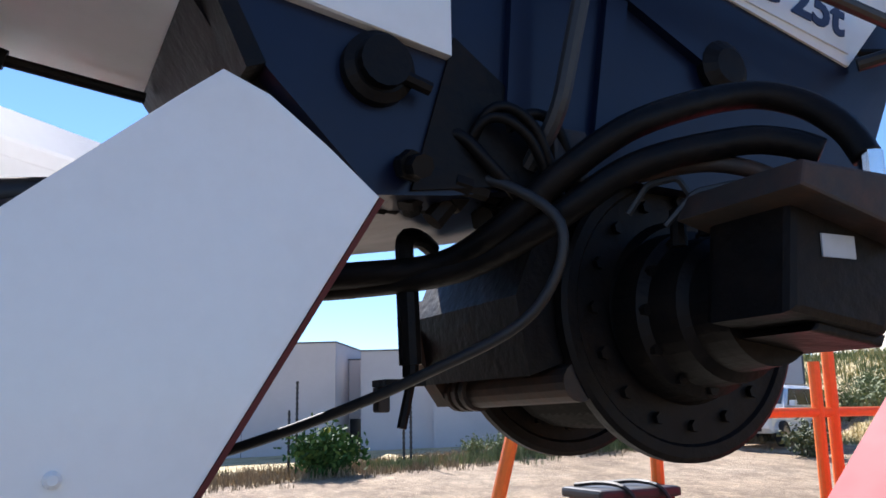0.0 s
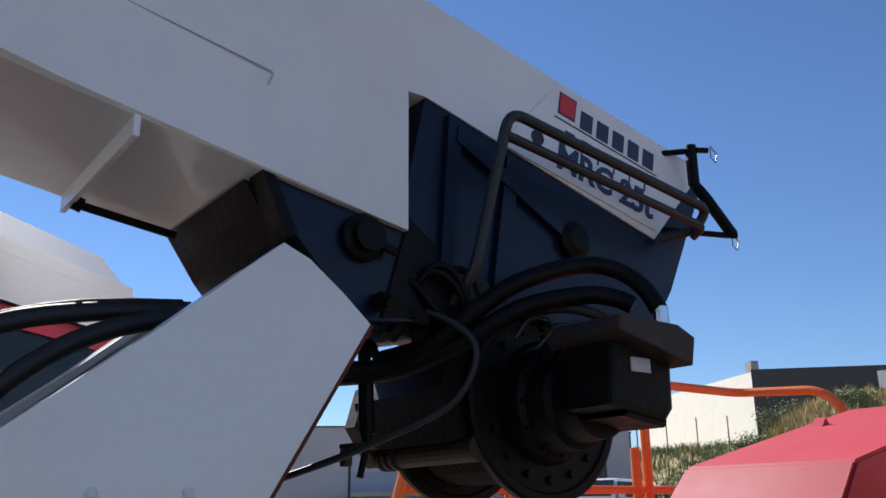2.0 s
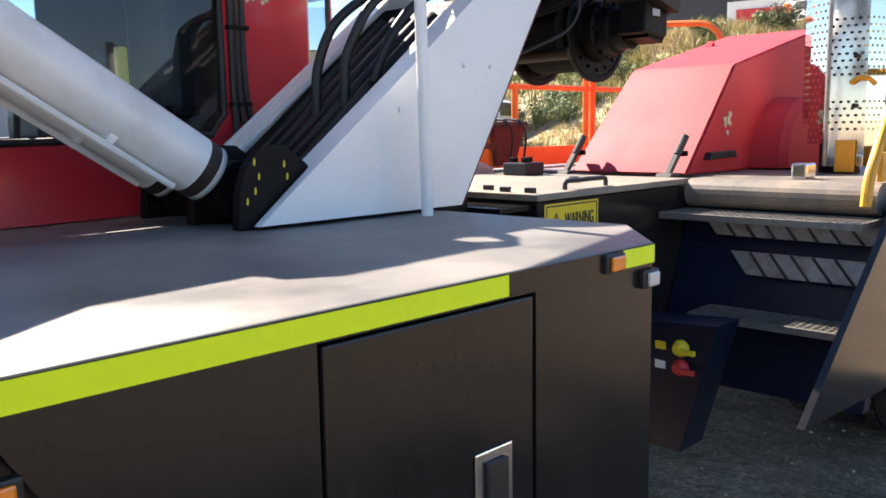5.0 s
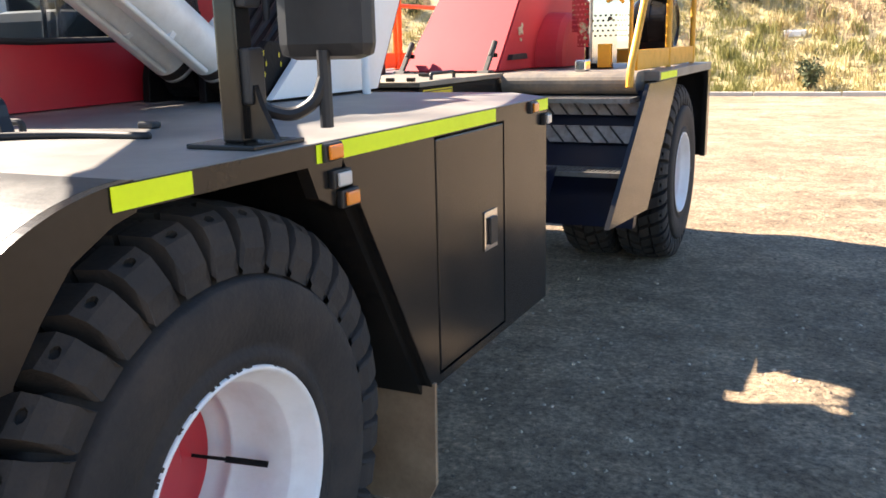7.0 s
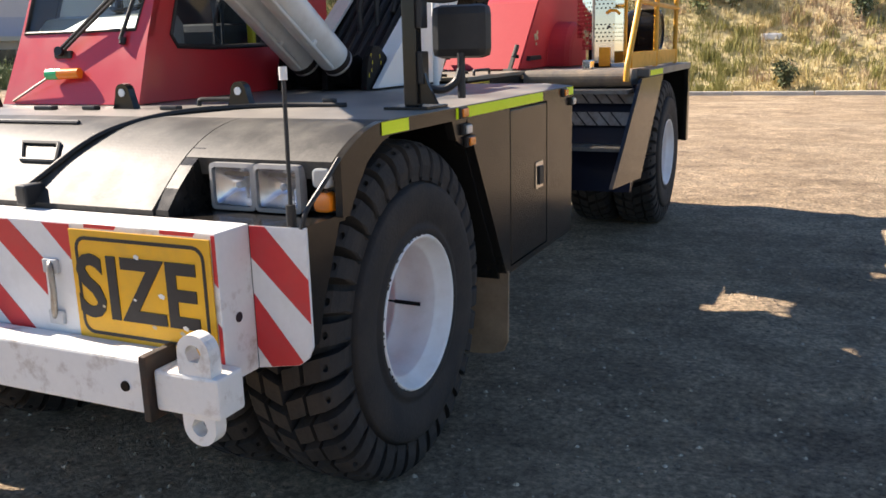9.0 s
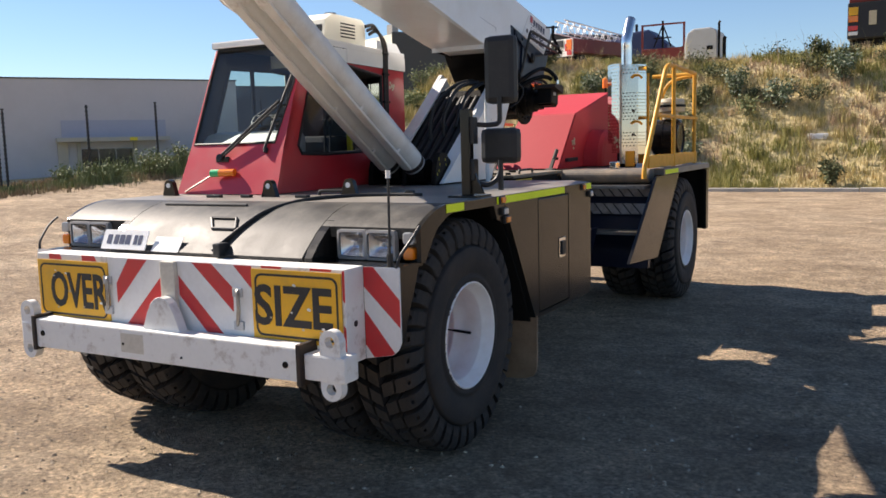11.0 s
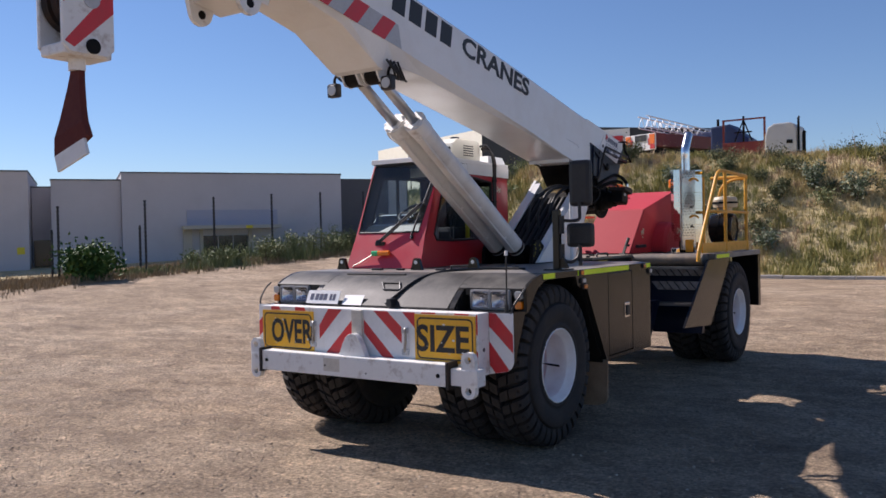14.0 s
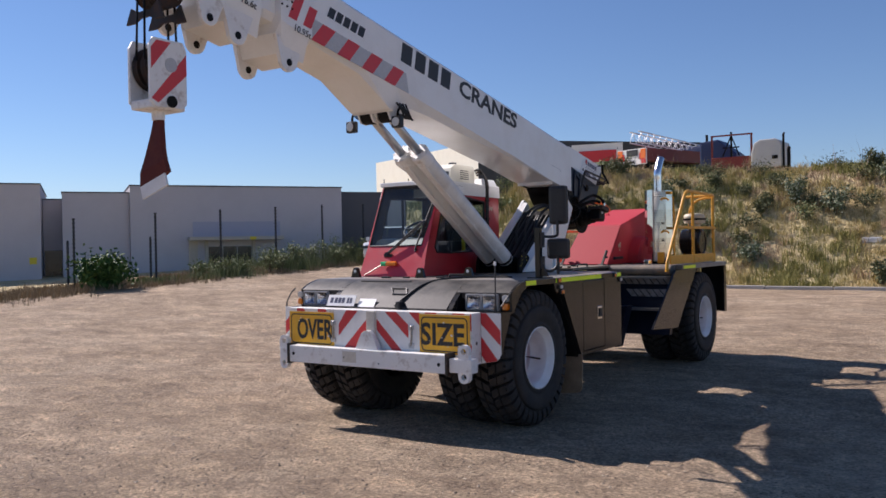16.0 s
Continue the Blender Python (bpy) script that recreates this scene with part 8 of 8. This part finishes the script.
prism(bm, [(-10.8, zr), (-8.6, zr), (-8.6, 7.1), (-9.2, 7.55), (-9.7, 8.0), (-10.8, 7.9)], "y", 44.4, 46.5, 0.1)
part("cover", bm, TR_BLUE, mach)
bm = bmesh.new()
tube(bm, [(-10.4, 44.6, 7.9), (-10.4, 44.6, 8.35)], 0.08, 8)
part("stack", bm, GREASY, mach)
zt = ground_height(-5.9, 40.5)
tk = thing("truck_cab", (-5.87, 41.0, zt), "pale grey sleeper truck cab seen from behind", "truck")
PALE = worn("pale grey paint", (0.50, 0.51, 0.51), (0.40, 0.40, 0.38), 0.5, size=2, amount=0.4, bump=0.0)
bm = bmesh.new()
prism(bm, [(-6.65, zt + 0.5), (-5.08, zt + 0.5), (-5.08, 6.95), (-5.18, 7.2), (-5.4, 7.3), (-6.2, 7.28), (-6.5, 7.1), (-6.65, 6.6)], "y", 40.0, 42.4, 0.08)
part("sleeper", bm, PALE, tk)
bm = bmesh.new()
box(bm, -5.55, -5.25, 39.97, 40.0, 6.2, 6.4, 0.01)
part("plate", bm, GREASY, tk)
bm = bmesh.new()
box(bm, -6.6, -4.9, 40.1, 43.5, zt, zt + 0.55)
part("chassis", bm, GREASY, tk)
for x, top, r in ((-5.0, 7.5, 0.06), (-4.74, 6.72, 0.09)):
    bm = bmesh.new()
    tube(bm, [(x, 40.2, zt), (x, 40.2, top), (x + 0.06, 40.2, top + 0.08)], r, 8)
    part("stack", bm, GREASY, tk)
zt = ground_height(2.2, 38.5)
rt = thing("rescue_truck", (2.3, 39.5, zt), "red truck with a black rear and bright lamp clusters", "truck")
bm = bmesh.new()
box(bm, 0.9, 3.4, 38.0, 42.0, 6.0, 7.55, 0.05)
part("body", bm, PLASTIC, rt)
bm = bmesh.new()
box(bm, 0.95, 3.35, 38.05, 42.0, 7.56, 7.85, 0.04)
part("roof", bm, TR_RED, rt)
for z0, z1, mat in ((7.0, 7.35, SIGN_YELLOW), (6.72, 6.98, AMBER), (6.35, 6.55, RED_LENS), (6.15, 6.3, SIGN_WHITE)):
    bm = bmesh.new()
    box(bm, 0.95, 1.32, 37.96, 38.0, z0, z1, 0.01)
    part("tail_lamp", bm, mat, rt)
bm = bmesh.new()
box(bm, 1.75, 2.05, 37.97, 38.0, 6.55, 7.15, 0.01)
part("hose_reel", bm, BEIGE, rt)
bm = bmesh.new()
box(bm, 1.3, 3.0, 38.3, 41.8, zt + 0.3, 6.0)
part("chassis", bm, GREASY, rt)
for x in (1.15, 3.1):
    bm = bmesh.new()
    lathe(bm, [(x - 0.15, 0.0), (x - 0.15, 0.45), (x + 0.15, 0.45), (x + 0.15, 0.0)], (0, 38.8, zt + 0.45), "x", 20)
    part("wheel", bm, TYRE, rt)

# ---- white four-wheel drive ----
def suv(x, y, turn):
    z = ground_height(x, y)
    e = thing("car", (x, y, z), "white four-wheel-drive wagon with dark windows parked on gravel", "car")
    M = pose(x, y, z, 0, 0, turn)
    CARW = worn("white car paint", (0.78, 0.78, 0.77), (0.7, 0.68, 0.64), 0.25, coat=0.6, size=2, amount=0.2, bump=0.0, spread=0.02)
    def add(nm, mat, bm, parent=e, smooth=False):
        bmesh.ops.transform(bm, matrix=M, verts=bm.verts)
        return part(nm, bm, mat, parent, smooth=smooth)
    bm = bmesh.new()
    prism(bm, [(-2.35, 0.42), (2.20, 0.40), (2.38, 0.55), (2.42, 0.80), (2.30, 1.00), (2.05, 1.07), (1.25, 1.15), (-2.34, 1.17), (-2.42, 0.8)], "y", -0.93, 0.93, 0.10)
    for v in bm.verts:
        if abs(v.co.x) > 1.7 and abs(v.co.y) > 0.7:
            v.co.y *= 1 - 0.16 * ((abs(v.co.x) - 1.7) / 0.7) ** 2
    body = add("body", CARW, bm)
    bm = bmesh.new()
    def level(a, b, w, zz):
        return [(a, -w, zz), (b, -w, zz), (b, w, zz), (a, w, zz)]
    loft([level(-2.32, 1.32, 0.89, 1.13), level(-2.10, 0.52, 0.74, 1.70), level(-2.00, 0.30, 0.66, 1.80), level(-1.80, 0.05, 0.50, 1.845)], bm)
    bmesh.ops.bevel(bm, geom=list(bm.edges), offset=0.05, segments=3, affect="EDGES")
    add("cabin", CARW, bm, smooth=True)
    bm = bmesh.new()
    vs = [bm.verts.new(p) for p in ((1.16, -0.76, 1.24), (1.16, 0.76, 1.24), (0.52, 0.64, 1.75), (0.52, -0.64, 1.75), (1.10, -0.76, 1.24), (1.10, 0.76, 1.24), (0.46, 0.64, 1.75), (0.46, -0.64, 1.75))]
    for v in vs[:4]:
        v.co += Vector((0.03, 0, 0.02))
    for q in ((0, 1, 2, 3), (4, 5, 6, 7), (0, 1, 5, 4), (1, 2, 6, 5), (2, 3, 7, 6), (3, 0, 4, 7)):
        bm.faces.new([vs[i] for i in q])
    add("windscreen", DARK_GLASS, bm)
    for s in (1, -1):
        for a, b, c, d in ((0.95, 0.02, 0.38, 0.02), (-0.04, -0.95, -0.04, -0.92), (-1.01, -2.05, -0.98, -1.88)):
            bm = bmesh.new()
            vs = [bm.verts.new((px, s * (0.88 - (pz - 1.15) * 0.245 + o), pz)) for o in (0.012, -0.01) for px, pz in ((a, 1.22), (b, 1.22), (d, 1.72), (c, 1.72))]
            for q in ((0, 1, 2, 3), (4, 5, 6, 7), (0, 1, 5, 4), (1, 2, 6, 5), (2, 3, 7, 6), (3, 0, 4, 7)):
                bm.faces.new([vs[i] for i in q])
            add("side_window", DARK_GLASS, bm)
        for xx in (1.45, -1.4):
            bm = bmesh.new()
            lathe(bm, [(s * 0.72, 0.0), (s * 0.72, 0.38), (s * 0.93, 0.38), (s * 0.955, 0.33), (s * 0.945, 0.25)], (xx, 0, 0.38), "y", 28)
            w = add("wheel", TYRE, bm)
            bm = bmesh.new()
            lathe(bm, [(s * 0.946, 0.0), (s * 0.946, 0.24), (s * 0.935, 0.25)], (xx, 0, 0.38), "y", 24)
            add("rim", STEEL, bm, w)
        bm = bmesh.new()
        box(bm, 2.22, 2.405, *sorted((s * 0.50, s * 0.91)), 0.84, 0.955, 0.03)
        add("headlight", DARK_GLASS, bm, body)
        bm = bmesh.new()
        box(bm, 0.75, 0.95, *sorted((s * 0.92, s * 1.10)), 1.18, 1.36, 0.03)
        add("door_mirror", CARW, bm, body)
        bm = bmesh.new()
        tube(bm, [(-1.9, s * 0.62, 1.86), (0.2, s * 0.62, 1.88)], 0.02, 6)
        add("roof_rail", STEEL, bm, body)
    bm = bmesh.new()
    for k in range(5):
        box(bm, 2.37, 2.43, -0.43 + k * 0.18, -0.29 + k * 0.18, 0.72, 0.95, 0.02)
    add("grille", PLASTIC, bm, body)
    bm = bmesh.new()
    box(bm, 2.33, 2.42, -0.55, 0.55, 0.46, 0.58, 0.02)
    add("bumper", PLASTIC, bm, body)
    return e
suv(-19.0, 24.2, -67)

# ---- vegetation ----
def leaf_material(name, a, b, dry=None):
    m, nt, bs = node_material(name, a, 0.7)
    n, l = nt.nodes, nt.links
    g = n.new("ShaderNodeNewGeometry")
    r = n.new("ShaderNodeValToRGB")
    e = r.color_ramp.elements
    e[0].color, e[1].color = (*a, 1), (*b, 1)
    if dry:
        k = e.new(0.6)
        k.color = (*dry, 1)
    l.new(g.outputs["Random Per Island"], r.inputs["Fac"])
    l.new(r.outputs["Color"], bs.inputs["Base Color"])
    bs.inputs["Specular IOR Level"].default_value = 0.2
    return m


DRY = leaf_material("dry grass", (0.60, 0.48, 0.25), (0.74, 0.62, 0.36), (0.50, 0.40, 0.20))
GREENISH = leaf_material("green weeds", (0.29, 0.245, 0.09), (0.54, 0.45, 0.20), (0.41, 0.34, 0.135))
LEAF = leaf_material("shrub leaves", (0.03, 0.075, 0.018), (0.09, 0.15, 0.035), (0.05, 0.11, 0.025))
OLIVE = leaf_material("olive shrub leaves", (0.06, 0.075, 0.03), (0.15, 0.16, 0.08), (0.09, 0.10, 0.045))
DRY_DARK = leaf_material("brown dry grass", (0.28, 0.21, 0.125), (0.46, 0.36, 0.22), (0.22, 0.165, 0.095))
LUSH = leaf_material("green grass", (0.20, 0.19, 0.055), (0.40, 0.35, 0.13), (0.28, 0.26, 0.085))
PALE_LEAF = leaf_material("grey-green leaves with pale tips", (0.07, 0.10, 0.05), (0.42, 0.44, 0.33), (0.14, 0.17, 0.09))
WISPY = leaf_material("feathery green weeds", (0.11, 0.14, 0.055), (0.28, 0.29, 0.14), (0.17, 0.20, 0.085))
MAUVE = leaf_material("brown seeded grass", (0.40, 0.29, 0.18), (0.62, 0.47, 0.32), (0.32, 0.23, 0.14))


def blades(name, spots, mats, label, category, rng):
    """One mesh of grass blades; a spot is x, y, z, height, spread, blade count, width, material index."""
    verts, faces, idx = [], [], []
    for x, y, z, h, spread, count, w, mi in spots:
        for _ in range(count):
            a, r = rng.uniform(0, 6.283), spread * math.sqrt(rng.random())
            bx, by = x + r * math.cos(a), y + r * math.sin(a)
            hh = h * rng.uniform(0.55, 1.15)
            la, lean = rng.uniform(0, 6.283), hh * rng.uniform(0.1, 0.6)
            fa = rng.uniform(0, 6.283)
            wx, wy = w * math.cos(fa), w * math.sin(fa)
            n0 = len(verts)
            mx, my = bx + lean * 0.35 * math.cos(la), by + lean * 0.35 * math.sin(la)
            verts += [(bx - wx, by - wy, z - 0.03), (bx + wx, by + wy, z - 0.03), (mx + wx * 0.8, my + wy * 0.8, z + hh * 0.6), (mx - wx * 0.8, my - wy * 0.8, z + hh * 0.6),
                      (bx + lean * math.cos(la), by + lean * math.sin(la), z + hh)]
            faces += [(n0, n0 + 1, n0 + 2, n0 + 3), (n0 + 3, n0 + 2, n0 + 4)]
            idx += [mi, mi]
    me = bpy.data.meshes.new(name)
    me.from_pydata(verts, [], faces)
    for m in mats:
        me.materials.append(m)
    me.polygons.foreach_set("material_index", idx)
    me.update()
    return tagged(new(name, me), label, category, kind="stuff")


rng = random.Random(11)
spots = []
for _ in range(22000):
    x, y = rng.uniform(-19, 17), 26.1 + 11 * rng.random() ** 1.1
    if y < 26.1 or (x < -12 and rng.random() < 0.3):
        continue
    g = noise.noise((x * 0.28, y * 0.34, 2.0)) + 0.35 * noise.noise((x * 0.9, y * 0.9, 7.0))
    c = noise.noise((x * 0.22 + 9, y * 0.5, 4.0)) + 0.4 * noise.noise((x * 1.1, y * 1.1, 1.0))
    up = (y - 26) / 8
    mid = 1 if 0.45 < up < 1.15 else 0
    kind = 2 if g > 0.34 - 0.22 * mid else 3 if c > 0.12 and up > 0.22 else 1 if g > -0.05 - 0.15 * mid or rng.random() < 0.35 else 0
    h = rng.uniform(0.10, 0.26) * (1.35 if kind == 2 else 1.0) * (1.4 if y > 34 else 1)
    spots.append((x, y, ground_height(x, y), h, 0.17, 6, 0.011, kind))
for _ in range(1500):      # tussocks
    x, y = rng.uniform(-17, 16), 26.3 + 9.5 * rng.random()
    g = noise.noise((x * 0.28, y * 0.34, 2.0)) + 0.35 * noise.noise((x * 0.9, y * 0.9, 7.0))
    spots.append((x, y, ground_height(x, y), rng.uniform(0.28, 0.55), 0.20, 22, 0.012, 2 if g > 0.1 else rng.choice((0, 1, 1, 3))))
for _ in range(70):       # lone seed stalks on the crest
    x, y = rng.uniform(-14, 14), rng.uniform(33.0, 36.0)
    spots.append((x, y, ground_height(x, y), rng.uniform(0.7, 1.5), 0.05, 3, 0.008, rng.choice((0, 1, 3))))
blades("bank_grass", spots, [DRY, GREENISH, LUSH, MAUVE], "dry straw and green grass tufts covering the bank", "grass", rng)
spots = []
for _ in range(5200):
    y = rng.uniform(-14, 33)
    x = -21.6 + rng.gauss(0, 0.9) - (0.6 if y < 5 else 0)
    tall = ease((y - 13) / 4) * ease((29 - y) / 5)
    g = noise.noise((x * 0.4, y * 0.3, 9.0))
    green = g + 0.3 * tall > 0.3
    h = rng.uniform(0.10, 0.34) + (rng.uniform(0.05, 0.85) ** 2 * tall if green else 0)
    spots.append((x, y, ground_height(x, y), h, 0.24, 11, 0.011, 1 if green else 0))
blades("fence_scrub", spots, [DRY_DARK, WISPY], "tall green weeds and dry grass along the fence line", "grass", rng)
spots = []
for _ in range(1500):
    x = -19 + rng.gauss(0, 2.5)
    y = rng.uniform(30, 40)
    spots.append((x, y, ground_height(x, y), rng.uniform(0.2, 0.65), 0.3, 9, 0.02, 1 if rng.random() < 0.7 else 0))
for _ in range(2600):
    x, y = rng.uniform(-48, -20), rng.uniform(37, 57)
    spots.append((x, y, ground_height(x, y), rng.uniform(0.25, 0.8), 0.4, 8, 0.03, 2 if rng.random() < 0.75 else 1))
blades("far_scrub", spots, [DRY, GREENISH, WISPY], "mixed green and dry scrub at the bank's end", "grass", rng)


def shrub(x, y, h, w, mat, leaf, count, label, name="shrub"):
    z = ground_height(x, y)
    e = thing(name, (x, y, z), label, "shrub")
    stems = []
    bm = bmesh.new()
    for k in range(9):
        a = 6.283 * k / 9 + rng.uniform(-0.3, 0.3)
        r = w * rng.uniform(0.3, 0.9)
        tip = Vector((x + r * math.cos(a), y + r * math.sin(a), z + h * rng.uniform(0.55, 1.0)))
        mid = Vector((x, y, z)).lerp(tip, 0.5) + Vector((0, 0, h * 0.12))
        tube(bm, [(x, y, z - 0.05), mid, tip], 0.018 * h, 5, steps=3, taper=0.005)
        stems.append((mid, tip))
    part("stem", bm, STEM, e)
    verts, faces = [], []
    for _ in range(count):
        mid, tip = rng.choice(stems)
        u = rng.uniform(0.12, 1.08) ** 0.8
        c = (Vector((x, y, z)).lerp(mid, u * 2) if u < 0.5 else mid.lerp(tip, u * 2 - 1)) + Vector([rng.gauss(0, 0.19 * w) for _ in range(3)])
        if c.z < z:
            c.z = z + 0.05
        a = Vector([rng.gauss(0, 1) for _ in range(3)]).normalized()
        b = a.orthogonal().normalized()
        s = leaf * rng.uniform(0.6, 1.3)
        n0 = len(verts)
        verts += [c - a * s, c + b * s * 0.5, c + a * s, c - b * s * 0.5]
        faces += [(n0, n0 + 1, n0 + 2), (n0, n0 + 2, n0 + 3)]
    me = bpy.data.meshes.new("foliage")
    me.from_pydata([tuple(Vector(v) - Vector((x, y, z))) for v in verts], [], faces)
    me.materials.append(mat)
    f = new("foliage", me)
    f.parent = e
    return e


STEM = worn("shrub stems", (0.10, 0.07, 0.04), (0.16, 0.12, 0.08), 0.8, size=10, amount=0.4, bump=0.0)
shrub(-20.6, 9.9, 1.15, 1.0, LEAF, 0.09, 2400, "dense dark green leafy bush on the verge")
shrub(1.28, 26.5, 1.0, 0.42, OLIVE, 0.06, 700, "grey-green spindly shrub at the bank's foot")
for x, y, h, w in ((-0.9, 30.6, 1.1, 0.7), (-2.6, 31.2, 1.2, 0.6), (1.2, 31.8, 1.1, 0.6), (-6.2, 29.4, 0.9, 0.8), (-3.8, 28.3, 0.7, 0.7), (4.6, 32.4, 1.3, 0.9), (3.4, 30.0, 1.0, 0.6), (6.5, 29.0, 1.0, 0.8), (-8.5, 31.5, 0.9, 0.7), (0.2, 33.4, 0.9, 0.6), (7.5, 33.0, 1.2, 0.9), (-11.5, 33.5, 1.0, 0.8)):
    shrub(x, y, h, w, rng.choice((OLIVE, PALE_LEAF, PALE_LEAF)), 0.06, 1100, "scraggy olive-green bush on the dry bank")
for x, y, h in ((-12.5, 34.2, 0.5), (-14.5, 33.0, 0.5), (-17.0, 31.0, 0.5), (-18.5, 29.0, 0.8), (-20.0, 30.5, 1.1), (-21.5, 24.2, 1.0), (-15.9, 22.2, 0.75)):
    shrub(x, y, h, 0.8, OLIVE if y < 26 else WISPY, 0.07, 800, "green weedy bush beside the track")
for _ in range(26):
    x, y = rng.uniform(-14, 9), rng.uniform(29.0, 34.5)
    shrub(x, y, rng.uniform(0.35, 0.75), rng.uniform(0.45, 1.0), OLIVE if rng.random() < 0.7 else WISPY, 0.05, 480, "low olive-green scrub clump on the dry bank")
for k in range(15):
    y = 14.6 + 0.72 * k + rng.uniform(-0.3, 0.3)
    shrub(-21.0 + rng.uniform(-0.6, 0.5), y, rng.uniform(0.45, 0.75) + 0.6 * ease((y - 16) / 4), rng.uniform(0.4, 0.75), WISPY, 0.045, 620, "feathery green weeds growing along the fence line", "weed_clump")
for _ in range(16):
    x, y = rng.uniform(-22.5, -17.0), rng.uniform(28.5, 34.0)
    shrub(x, y, rng.uniform(0.8, 1.3), rng.uniform(0.5, 0.85), WISPY, 0.05, 640, "tall feathery green weeds at the bank's end", "weed_clump")
# pale broken concrete on the bank
bm = bmesh.new()
box(bm, 0.25, 0.95, 29.2, 29.5, ground_height(0.6, 29.3) - 0.05, ground_height(0.6, 29.3) + 0.17, 0.05)
tagged(part("concrete_lump", bm, SIGN_WHITE), "pale broken concrete lump lying on the bank", "rubble")
# pebbles on the yard
verts, faces = [], []
for _ in range(52000):
    x, y = rng.uniform(-9, 8), rng.uniform(-9, 12)
    s = 0.0045 + 0.013 * rng.random() ** 4
    z = ground_height(x, y) + s * 0.1
    n0 = len(verts)
    a0 = rng.uniform(0, 6.283)
    ring = [(x + s * rng.uniform(0.7, 1.3) * math.cos(a0 + k * 1.2566), y + s * rng.uniform(0.7, 1.3) * math.sin(a0 + k * 1.2566), z) for k in range(5)]
    verts += ring + [(x, y, z + s * rng.uniform(0.5, 0.9))]
    faces += [(n0 + k, n0 + (k + 1) % 5, n0 + 5) for k in range(5)]
me = bpy.data.meshes.new("pebbles")
me.from_pydata(verts, [], faces)
me.materials.append(leaf_material("pebble", (0.17, 0.135, 0.10), (0.58, 0.47, 0.34), (0.33, 0.26, 0.185)))
tagged(new("pebbles", me), "loose pebbles scattered on the gravel yard", "pebbles", kind="stuff")
